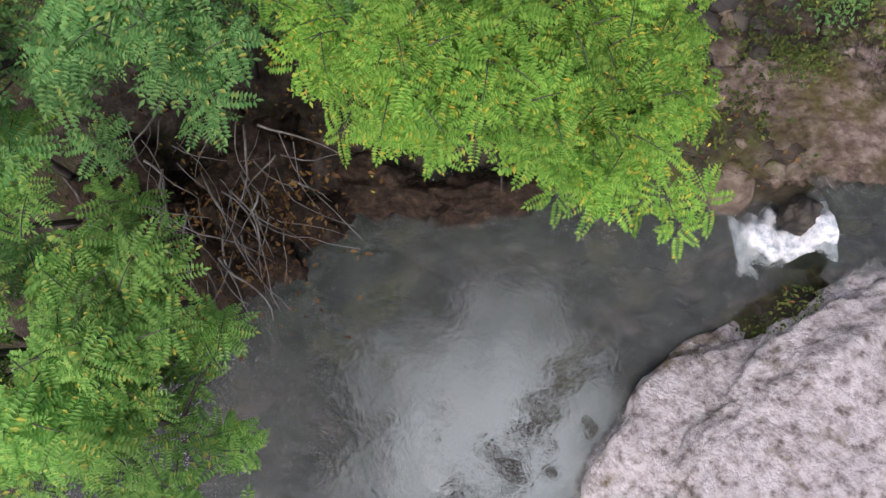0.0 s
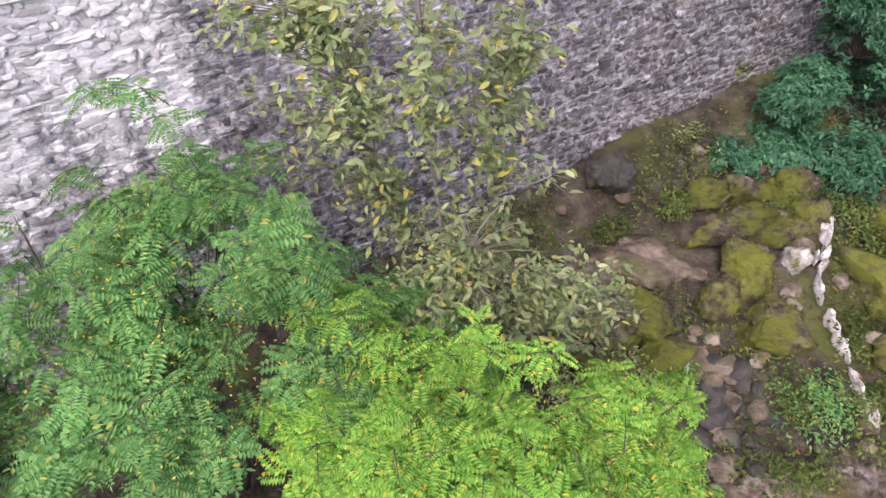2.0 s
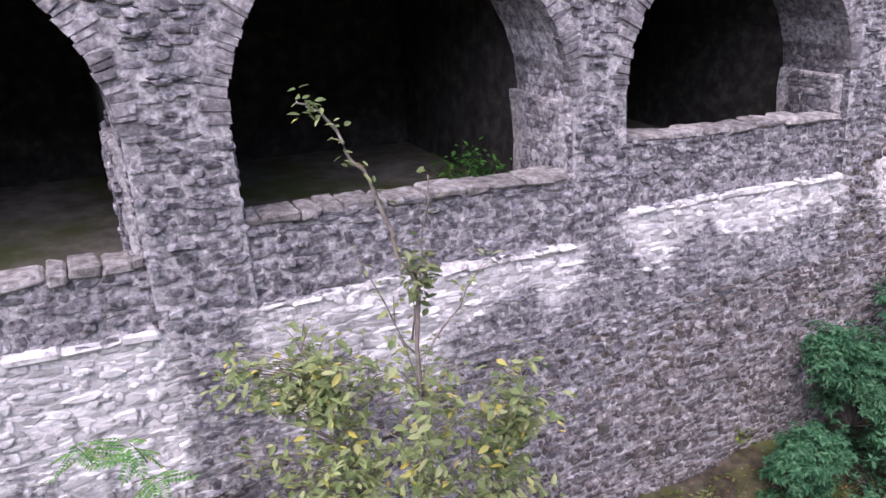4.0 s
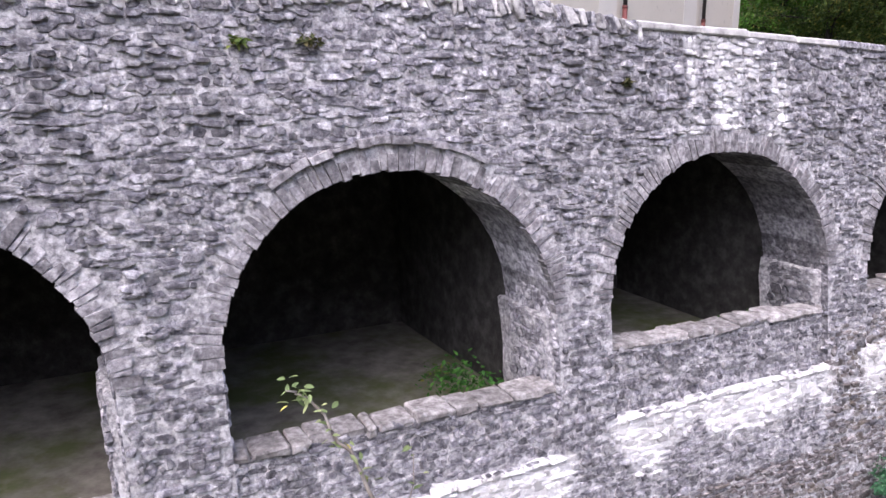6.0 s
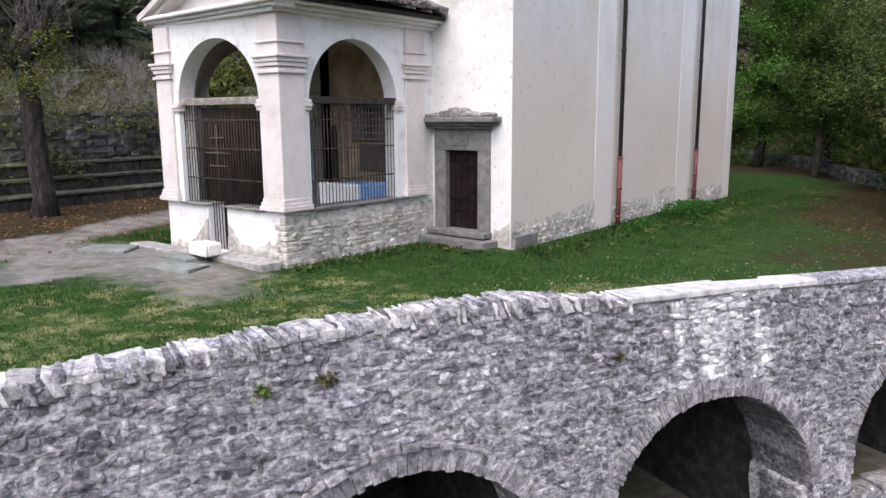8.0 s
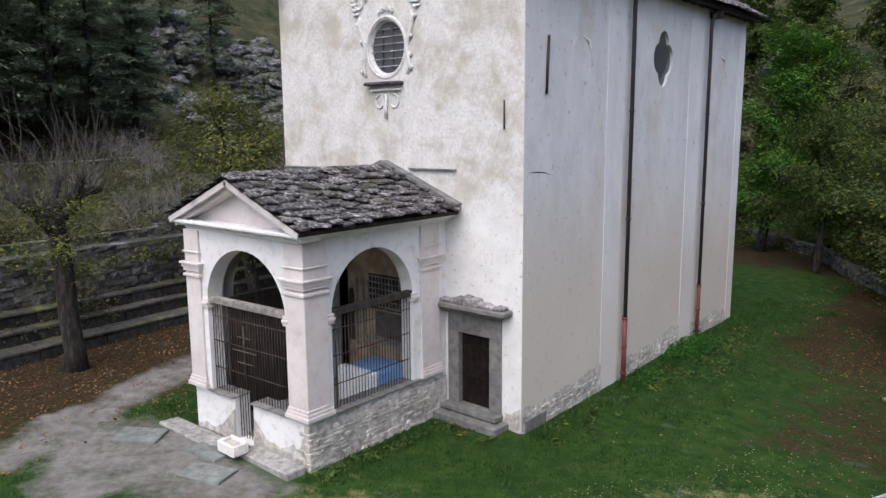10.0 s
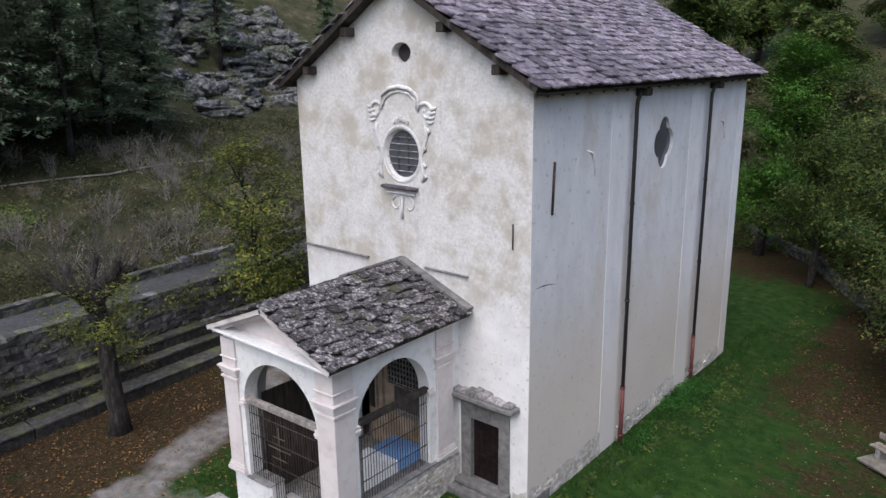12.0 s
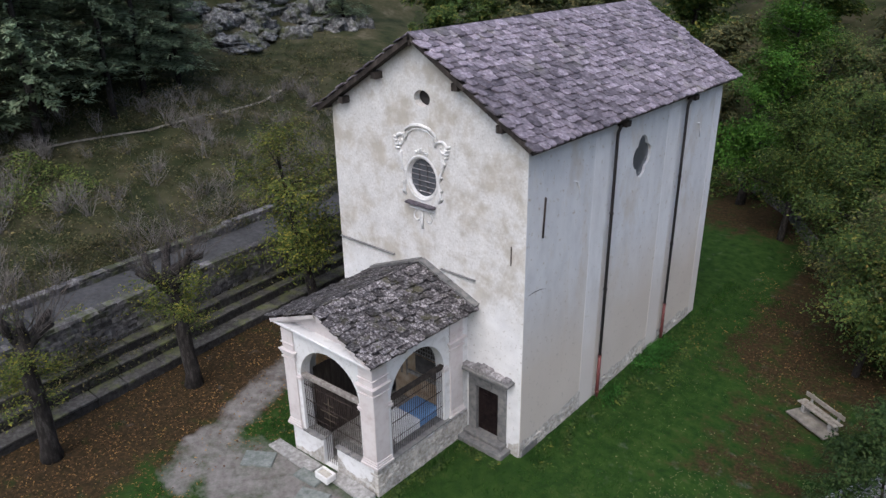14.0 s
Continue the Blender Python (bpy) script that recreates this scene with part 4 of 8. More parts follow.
V, F = [], []
gy = [-90, -60, -45, -36, -30] + [-26 + 0.3 * k for k in range(100)] + [4 + 1.5 * k for k in range(16)] + [34, 50, 80]
gd = [-0.6 + 0.3 * k for k in range(60)] + [17.4 + 1.0 * k for k in range(14)] + [35, 45, 60, 90]
for y in gy:
    yc = min(max(y, Y0), Y1)
    for d in gd:
        x = wall_x(yc, -11) + d
        V.append((x, y, gorge_z(x, y)))
for i in range(len(gy) - 1):
    for j in range(len(gd) - 1):
        a = i * len(gd) + j
        F.append((a, a + 1, a + len(gd) + 1, a + len(gd)))
riverbed = mesh_ob("riverbed", V, F, M["gorge_ground"], None, smooth=True)
tagged(riverbed, "brown rocky gorge floor with moss and pebbles beside a stream", "ground", kind="structure")


def water_sheet(name, inside, z, step, label):
    V, F, idx = [], [], {}
    for i in range(int(28 / step)):
        for j in range(int(60 / step)):
            x, y = 2 + i * step, -45 + j * step
            if inside(x, y):
                idx[i, j] = len(V)
                V.append((x, y, z + 0.015 * noise.noise(Vector((x * 2.2, y * 2.2, 0)))))
    for (i, j), a in idx.items():
        q = [(i, j), (i + 1, j), (i + 1, j + 1), (i, j + 1)]
        if all(k in idx for k in q):
            F.append(tuple(idx[k] for k in q))
    ob = mesh_ob(name, V, F, M["water"], None, smooth=True)
    return tagged(ob, label, "water", kind="structure")


water_sheet("water", lambda x, y: upstream(x, y) < 0.5 and stream_gap(x, y) < 0.6, WATER, 0.25, "clear grey-green stream pool with rippled reflections")
water_sheet("water_upper", lambda x, y: upstream(x, y) > -0.05 and stream_gap(x, y) < 0.6, WATER + 0.5, 0.25, "clear green stream pool above a small waterfall")


V, F, idx = [], [], {}
for i in range(90):
    for j in range(120):
        x, y = 4.5 + i * 0.12, -21.5 + j * 0.12
        s = stream_gap(x, y)
        if s < 0.02:
            idx[i, j] = len(V)
            V.append((x, y, gorge_z(x, y) + 0.012 - 0.03 * smooth(-0.25, 0.0, s)))
for (i, j), a in idx.items():
    q = [(i, j), (i + 1, j), (i + 1, j + 1), (i, j + 1)]
    if all(k in idx for k in q):
        F.append(tuple(idx[k] for k in q))
tagged(mesh_ob("pool_bed", V, F, M["silt"], None, smooth=True), "grey-green silt on the bottom of the stream pool, reflected sky painted pale on it", "stream bed", kind="structure")


# ---- the church ----
CX, CW, CL = -4.65, 9.3, 15.43
EAVE, RIDGE = 11.95, 15.0
church = thing("church", "tall whitewashed plaster church with a slate gable roof on grass", "church")


def facade_at(u, v, w):
    return (u, w, v)


def side_at(u, v, w):
    return (-w, u, v)


def slope_z(x):
    return RIDGE - 0.12 - (RIDGE - EAVE) * abs(x - CX) / (CW / 2 + 0.4)


DOOR = (-2.0, -0.98, 0.30, 2.30)
OVAL = (-4.62, 9.96, 0.70, 0.75)
gable = [(-CW, -0.7), (0, -0.7), (0, slope_z(0)), (CX, slope_z(CX)), (-CW, slope_z(0))]
bm = panel(gable, [[(DOOR[0] - 0.12, DOOR[2] - 0.12), (DOOR[1] + 0.12, DOOR[2] - 0.12), (DOOR[1] + 0.12, DOOR[3] + 0.12), (DOOR[0] - 0.12, DOOR[3] + 0.12)],
                   ellipse(*OVAL), ellipse(-4.52, 12.86, 0.38, 0.29, 18)], 0.45, facade_at)
part("front_wall", bm, M["plaster"], church, "stained whitewashed plaster front wall")


def quatrefoil(cu, cv, r):
    """Four round lobes."""
    pts, d, lobe = [], 0.46 * r, 0.54 * r
    for k in range(56):
        t = 2 * math.pi * k / 56
        q = (t + math.pi / 4) % (math.pi / 2) - math.pi / 4
        rr = d * math.cos(q) + math.sqrt(max(0.0, lobe * lobe - (d * math.sin(q)) ** 2))
        pts.append((cu + 0.92 * rr * math.cos(t), cv + 1.08 * rr * math.sin(t)))
    return pts


bm = panel([(0.004, -0.7), (CL - 0.4, -0.7), (CL - 0.4, slope_z(0)), (0.004, slope_z(0))], [quatrefoil(7.85, 9.86, 0.80)], 0.45, lambda u, v, w: (0.006 - w, u, v))
part("side_wall", bm, M["plaster_side"], church, "pale grey-blue plaster side wall")
box_part("side_wall", (-CW, -CW + 0.45, 0.45, CL, -0.7, slope_z(0)), M["plaster_side"], church, bevel=0)
bm = panel([(u, v) for u, v in gable], [], 0.4, lambda u, v, w: (u, CL - w, v))
part("rear_wall", bm, M["plaster_side"], church)
# closing sheets behind the openings, coloured dark for the unlit inside
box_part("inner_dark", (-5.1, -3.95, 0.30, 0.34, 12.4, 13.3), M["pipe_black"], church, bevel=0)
box_part("inner_dark", (-CW + 0.5, -0.5, 0.9, 1.0, 0, 11.2), M["void"], church, "dark sheet for the unlit interior", bevel=0)
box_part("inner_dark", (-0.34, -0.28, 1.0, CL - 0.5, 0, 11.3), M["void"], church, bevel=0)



box_part("window_glazing", (-0.13, -0.10, 6.9, 8.8, 8.9, 10.8), M["glass_dark"], church, "dark window glazing", bevel=0)
# pilasters and the recessed shadow gaps beside them
for y0, y1, out in ((4.15, 5.2, 0.019), (10.0, 11.1, 0.019), (14.75, 15.43, 0.018)):
    box_part("pilaster", (-0.05, out, y0, y1, -0.5, 11.35), M["plaster_band"], church, "whitewashed flat pilaster", bevel=0.006, jit=0.003)


def ragged_patch(name, u0, u1, base, heights, place, material, label, seed):
    """A patch where the coat has fallen off, with a ragged upper edge, a hand thick with rough stones."""
    rng = random.Random(seed)
    n = int((u1 - u0) / 0.09)
    V, F = [], []
    rows = 7
    for i in range(n + 1):
        u = u0 + (u1 - u0) * i / n
        t = i / n * (len(heights) - 1)
        k = min(int(t), len(heights) - 2)
        h = heights[k] + (heights[k + 1] - heights[k]) * (t - k) + 0.14 * noise.noise(Vector((u * 2.1, seed, 0))) + 0.07 * noise.noise(Vector((u * 7, seed, 3)))
        for r in range(rows):
            v = base + (h - base) * r / (rows - 1)
            w = -0.012 - (0.028 * noise.noise(Vector((u * 5, v * 7, seed))) + 0.02 if 0 < r < rows - 1 else 0)
            V.append(place(u, v, w))
    for i in range(n):
        for r in range(rows - 1):
            a = i * rows + r
            F.append((a, a + rows, a + rows + 1, a + 1))
    return mesh_ob(name, V, F, material, church, label)


def rubble(u0, u1, v0, v1, place, parent, seed, lift=0.035):
    """Stones of a bare patch, in rough courses under a wavering upper edge."""
    rng = random.Random(seed)
    chunks = []
    z = v0
    while z < v1 + 0.12:
        h = rng.uniform(0.07, 0.15)
        u = u0 + rng.uniform(0, 0.1)
        while u < u1 - 0.05:
            w = rng.uniform(0.10, 0.34)
            lim = v1 + 0.14 * noise.noise(Vector((u * 2.1, seed, 0))) - 0.06
            if z + h < lim and rng.random() > 0.34 and u + w < u1:
                V, F = stone_data(u + w / 2, z + h / 2, w * 0.95, h * 0.93, rng.uniform(0.006, 0.024), n=7, jit=0.25, rng=rng)
                chunks.append(([Vector(place(a, b, -lift - c)) for a, b, c in V], F))
            u += w
        z += h
    ob = mesh_ob("rubble_masonry", *join(chunks), M["dado_stone"], parent, "ochre-grey rubble stones")
    ob["kind"] = "stuff"


rubble(0.1, 4.1, -0.5, 0.48, side_at, church, 3)
rubble(5.3, 9.9, -0.4, 0.48, side_at, church, 8)
rubble(11.2, 14.6, -0.4, 0.4, side_at, church, 12)
ragged_patch("bare_base", 0.02, 4.2, -0.6, [0.55, 0.5, 0.6, 0.75], side_at, M["bare"], "bare rubble base where plaster has fallen", 3)
ragged_patch("bare_base", 5.25, 10.0, -0.6, [0.4, 0.55, 0.5, 0.7, 0.75], side_at, M["bare"], "", 8)
ragged_patch("bare_base", 11.15, 14.7, -0.6, [0.6, 0.4, 0.55, 0.35], side_at, M["bare"], "", 12)
ragged_patch("bare_base", -0.5, -0.02, -0.6, [0.35, 0.6], facade_at, M["bare"], "", 15)
box_part("corner_block", (-0.02, 0.06, 0.12, 1.15, -0.6, 0.22), M["frame_stone"], church, "grey corner stone", bevel=0.02)
# projecting drip courses of the older roof line
for u0, u1, z0, z1 in ((-CW, -6.16, 6.55, 6.58), (-3.76, -2.1, 6.62, 6.58)):
    bm = bmesh.new()
    add_box(bm, u0, u1, -0.09, 0.02, z0, z0 + 0.05, 0.01, 0.006)
    part("drip_course", bm, M["frame_stone"], church, "thin stone drip course")

# door with stone surround, hood and steps
door = new("door")
door.parent = church
part_door = box_part("door_leaf", (DOOR[0], DOOR[1], 0.10, 0.16, DOOR[2], DOOR[3]), M["door_wood"], door, "dark brown plank door", bevel=0.005)
for k in range(5):
    w = (DOOR[1] - DOOR[0]) / 5
    box_part("plank", (DOOR[0] + k * w + 0.008, DOOR[0] + (k + 1) * w - 0.008, 0.075, 0.105, DOOR[2] + 0.02, DOOR[3] - 0.02), M["door_wood"], door, bevel=0.006)
for z in (0.75, 1.05, 1.9):
    box_part("rail", (DOOR[0] + 0.02, DOOR[1] - 0.02, 0.055, 0.08, z, z + 0.09), M["door_wood"], door, bevel=0.006)
surround = new("door_surround")
surround.parent = church
surround["label"] = "grey cut stone door surround"
box_part("jamb", (-2.38, DOOR[0], -0.07, 0.2, 0.05, 2.30), M["frame_stone"], surround, bevel=0.012, jit=0.004)
box_part("jamb", (DOOR[1], -0.61, -0.07, 0.2, 0.05, 2.30), M["frame_stone"], surround, bevel=0.012, jit=0.004)
box_part("lintel", (-2.38, -0.61, -0.075, 0.2, 2.302, 2.84), M["frame_stone"], surround, bevel=0.012)
box_part("threshold", (DOOR[0] - 0.02, DOOR[1] + 0.02, -0.05, 0.2, 0.12, DOOR[2] - 0.004), M["frame_stone"], surround, bevel=0.01)
box_part("lintel_panel", (-1.85, -1.27, -0.10, -0.07, 2.42, 2.70), M["frame_stone"], surround, bevel=0.01)
hood = new("door_hood")
hood.parent = church
hood["label"] = "projecting stone door hood topped with mortar"
for k, (ov, z0, z1) in enumerate(((0.16, 2.845, 2.92), (0.28, 2.922, 3.00), (0.42, 3.002, 3.14))):
    box_part("moulding", (-2.40 - ov, -0.70 + ov, -0.10 - ov * 0.75, 0.05, z0, z1), M["frame_stone"], hood, bevel=0.025, jit=0.004)
for k in range(9):
    x = -2.7 + k * 0.27
    box_part("mortar_lump", (x - 0.16, x + 0.16, -0.33, 0.02, 3.13, 3.18 + 0.10 * random.random() + (0.1 if 2 < k < 6 else 0)), M["sill"], hood, bevel=0.04, jit=0.03)
for k, (x0, x1, y0, z0, z1) in enumerate(((-2.42, -0.56, -0.36, 0.14, 0.29), (-2.55, -0.36, -0.66, -0.3, 0.12))):
    box_part("door_step", (x0, x1, y0, -0.01, z0, z1), M["frame_stone"], church, "worn grey stone door step", bevel=0.02, jit=0.012)

# oval window: splayed reveal, glazing, bars, stucco surround
window = new("oval_window")
window.parent = church
window["label"] = "oval barred window with stucco ornament"


def ring_data(a0, b0, a1, b1, y0, y1, n=40, cu=OVAL[0], cv=OVAL[1]):
    V, F = [], []
    for a, b, y in ((a0, b0, y0), (a1, b1, y1)):
        for k in range(n):
            t = 2 * math.pi * k / n
            V.append((cu + a * math.cos(t), y, cv + b * math.sin(t)))
    for k in range(n):
        F.append((k, (k + 1) % n, n + (k + 1) % n, n + k))
    return V, F


mesh_ob("splay", *ring_data(0.74, 0.80, 0.62, 0.69, -0.03, 0.12), M["stucco"], window, smooth=True)
mesh_ob("window_frame", *join([ring_data(0.77, 0.83, 0.73, 0.79, -0.025, -0.025), ring_data(0.81, 0.87, 0.77, 0.83, 0.0, -0.025)]), M["stucco"], window, "white moulded window rim", smooth=True)
V = [(OVAL[0] + 0.64 * math.cos(t * math.pi / 15), 0.13, OVAL[1] + 0.71 * math.sin(t * math.pi / 15)) for t in range(30)]
mesh_ob("pane", V, [tuple(range(30))], M["glass_dark"], window, "dark glass")
for k in range(6):
    z = OVAL[1] - 0.5 + k * 0.2
    hw_ = 0.63 * math.sqrt(max(0.05, 1 - ((z - OVAL[1]) / 0.66) ** 2))
    tube("bar", [(OVAL[0] - hw_, 0.07, z), (OVAL[0] + hw_, 0.07, z)], 0.014, M["sill"], window, sides=5)
for dx in (-0.2, 0.2):
    tube("bar", [(OVAL[0] + dx, 0.09, OVAL[1] - 0.58), (OVAL[0] + dx, 0.09, OVAL[1] + 0.58)], 0.012, M["iron"], window, sides=5)
box_part("window_sill", (-5.35, -3.95, -0.22, 0.02, 8.93, 9.03), M["slate"], window, "slate window sill", bevel=0.03, jit=0.015)
box_part("window_sill", (-5.2, -4.05, -0.10, 0.02, 8.78, 8.83), M["white_plaster"], window, "", bevel=0.015)


def scroll(c, r0, r1, a0, a1, y=-0.02, n=18):
    pts = []
    for k in range(n + 1):
        t = a0 + (a1 - a0) * k / n
        r = r0 + (r1 - r0) * k / n
        pts.append((c[0] + r * math.cos(t), y, c[1] + r * math.sin(t)))
    return pts


stucco = new("stucco_ornament")
stucco.parent = church
stucco["label"] = "white stucco scrolls and hood over the oval window"
hood_pts = [(-5.35, -0.035, 11.25), (-5.42, -0.035, 11.48), (-5.30, -0.035, 11.70), (-5.02, -0.04, 11.86), (-4.62, -0.045, 11.92), (-4.22, -0.04, 11.86), (-3.94, -0.035, 11.68), (-3.84, -0.035, 11.46), (-3.92, -0.035, 11.24)]
tube("hood_moulding", hood_pts, [0.035, 0.05, 0.055, 0.06, 0.065, 0.06, 0.055, 0.05, 0.035], M["stucco"], stucco, sides=8)
tube("hood_moulding", [(OVAL[0] + (p[0] - OVAL[0]) * 0.86, -0.02, p[2] - 0.13) for p in hood_pts[1:-1]], 0.035, M["stucco"], stucco, sides=8)
for sgn in (1, -1):
    c = OVAL[0] + 0.02
    tube("scroll", scroll((c - sgn * 1.0, 11.22), 0.27, 0.07, math.pi * (0.5 - 0.25 * sgn), math.pi * (0.5 - 0.25 * sgn) + sgn * 6.4, n=26), [0.06 - 0.0012 * k for k in range(27)], M["stucco"], stucco, sides=8)
    for k in range(4):
        x, z = c - sgn * (1.25 - 0.03 * k), 11.34 - 0.13 * k
        tube("tassel", [(x - 0.13, -0.015, z + 0.02), (x, -0.05, z - 0.03), (x + 0.13, -0.015, z + 0.02)], [0.03, 0.055, 0.03], M["stucco"], stucco, sides=7)
    band = [(c - sgn * (0.98 + 0.07 * math.sin(0.9 * k) - 0.02 * k), -0.015, 10.85 - 0.165 * k) for k in range(11)]
    tube("ornament_band", band, [0.05, 0.075, 0.06, 0.05, 0.07, 0.06, 0.05, 0.07, 0.06, 0.05, 0.04], M["stucco"], stucco, sides=7)
    for k in (1, 4, 7, 9):
        p = band[k]
        tube("ornament_leaf", [(p[0], -0.01, p[2] + 0.1), (p[0] - sgn * 0.12, -0.045, p[2]), (p[0] - sgn * 0.05, -0.01, p[2] - 0.12)], [0.025, 0.05, 0.02], M["stucco"], stucco, sides=6)
    tube("drop_scroll", scroll((c - sgn * 0.25, 8.45), 0.25, 0.08, math.pi * 0.5, math.pi * 0.5 + sgn * 4.2, -0.015), 0.028, M["stucco"], stucco, sides=6)
tube("drop_pendant", [(OVAL[0] + 0.02, -0.03, 8.7), (OVAL[0], -0.05, 8.3), (OVAL[0], -0.03, 8.05)], [0.06, 0.04, 0.06], M["stucco"], stucco, sides=7)
for k in range(5):
    box_part("crest", (-4.9 + 0.13 * k, -4.80 + 0.13 * k, -0.07, 0.02, 10.86 + 0.04 * (2 - abs(k - 2)), 10.96 + 0.07 * (2 - abs(k - 2))), M["stucco"], stucco, bevel=0.02, jit=0.02)

# small details on the side wall
bm = panel(arch_loop(2.15, 3.2, 8.95, 9.6, 10.1, 12), [], 0.01, lambda u, v, w: (w + 0.004, u, v))
part("blocked_opening", bm, M["plaster_side"], church, "plastered-up arched opening")
tube("blocked_rim", [(0.02, 2.75, 10.11), (0.025, 3.0, 10.02), (0.02, 3.2, 9.7), (0.02, 3.23, 9.35)], [0.012, 0.05, 0.05, 0.015], M["white_plaster"], church, sides=5)
tube("blocked_rim", [(0.02, 12.8, 10.26), (0.025, 13.15, 10.2), (0.02, 13.35, 9.85), (0.02, 13.4, 9.5)], [0.012, 0.05, 0.05, 0.015], M["white_plaster"], church, sides=5)
tube("tie_bar", [(0.05, 1.0, 9.98), (0.05, 0.96, 9.3), (0.05, 0.92, 8.56)], 0.035, M["iron"], church, "black iron wall tie", sides=6)
tube("tie_bar", [(-0.55, -0.05, 8.4), (-0.55, -0.05, 7.7)], 0.02, M["iron"], church, sides=6)
V, F = tube_data([(0.0, 0.15, 6.62), (0.0, 0.6, 6.63), (0.0, 0.95, 6.60), (0.0, 1.35, 6.5)], [0.006, 0.018, 0.015, 0.006], 5)
mesh_ob("crack", V, F, M["dark_wood"], church, "dark crack in plaster")
V = [side_at(u, v, 0.3) for u, v in quatrefoil(7.85, 9.86, 0.84)]
mesh_ob("pane", V, [tuple(range(len(V)))], M["glass_dark"], church, "dark quatrefoil window glass")

# drainpipes
for y, zb, zred in ((5.36, -0.28, 1.92), (11.32, 0.05, 1.95)):
    pipe = new("drainpipe")
    pipe.parent = church
    pipe["label"] = "black drainpipe with a red lower length"
    tube("upper_pipe", [(0.30, y, 11.6), (0.2, y, 11.35), (0.19, y, 11.1), (0.19, y, zred)], 0.065, M["pipe_black"], pipe)
    tube("lower_pipe", [(0.19, y, zred), (0.19, y, zb)], 0.075, M["pipe_red"], pipe, "red pipe length")
    for z in (zred, zred - 0.9, zb + 0.45, 5.0, 8.2):
        tube("clip", [(0.19, y, z - 0.03), (0.19, y, z + 0.03)], 0.092, M["pipe_red"] if z <= zred else M["pipe_black"], pipe)
    box_part("eaves_bracket", (0.02, 0.42, y + 0.2, y + 0.55, 11.5, 11.72), M["dark_wood"], church, bevel=0.02)

# roof: boards, rafters, and slates laid one by one
OH, YF, YB = 0.42, -0.42, 16.0


def roof_at(s, y, lift=0.0, sgn=1):
    """A point on a roof slope: s metres down from the ridge."""
    run = CW / 2 + OH
    ln = math.hypot(run, RIDGE - EAVE)
    return Vector((CX + sgn * (s / ln * run), y, RIDGE - s / ln * (RIDGE - EAVE))) + Vector((sgn * (RIDGE - EAVE) / ln, 0, run / ln)) * lift


SLOPE = math.hypot(CW / 2 + OH, RIDGE - EAVE)
for sgn in (1, -1):
    V = [roof_at(s, y, l, sgn) for l in (-0.12, -0.02) for s, y in ((0, YF), (SLOPE, YF), (SLOPE, YB), (0, YB))]
    mesh_ob("roof_deck", V, [(0, 1, 2, 3), (7, 6, 5, 4), (0, 4, 5, 1), (1, 5, 6, 2), (2, 6, 7, 3), (3, 7, 4, 0)], M["dark_wood"], church, "dark roof boards")
    for s in (2.4, 4.55):
        a = roof_at(s, 0, -0.32, sgn)
        box_part("purlin_end", (a.x - 0.13, a.x + 0.13, YF + 0.05, 0.1, a.z - 0.13, a.z + 0.13), M["dark_wood"], church, bevel=0.015)
for k in range(22):
    y = 0.3 + k * 0.72
    V, F = tube_data([roof_at(SLOPE - 0.75, y, -0.26), roof_at(SLOPE - 0.03, y, -0.26)], [0.07, 0.07], 4)
    mesh_ob("rafter_end", V, F, M["dark_wood"], church)
tube("gutter", [roof_at(SLOPE + 0.02, YF + 0.1, -0.16), roof_at(SLOPE + 0.02, YB - 0.1, -0.16)], 0.055, M["pipe_black"], church, "dark gutter under the eaves")


def slate_mesh(w, l, t, rng):
    """One slate: rounded lower edge, chipped outline."""
    pts = [(-w / 2, 0), (-w / 2, l * 0.78), (-w * 0.36, l * 0.95), (0, l * rng.uniform(0.97, 1.05)), (w * 0.36, l * 0.95), (w / 2, l * 0.78), (w / 2, 0)]
    pts = [(x + rng.uniform(-0.018, 0.018), y + rng.uniform(-0.02, 0.02)) for x, y in pts]
    n = len(pts)
    V = [(x, y, 0) for x, y in pts] + [(x * 0.98, y * 0.985, t * rng.uniform(0.8, 1.3)) for x, y in pts]
    F = [tuple(range(n))[::-1], tuple(range(n, 2 * n))] + [(k, (k + 1) % n, n + (k + 1) % n, n + k) for k in range(n)]
    return V, F


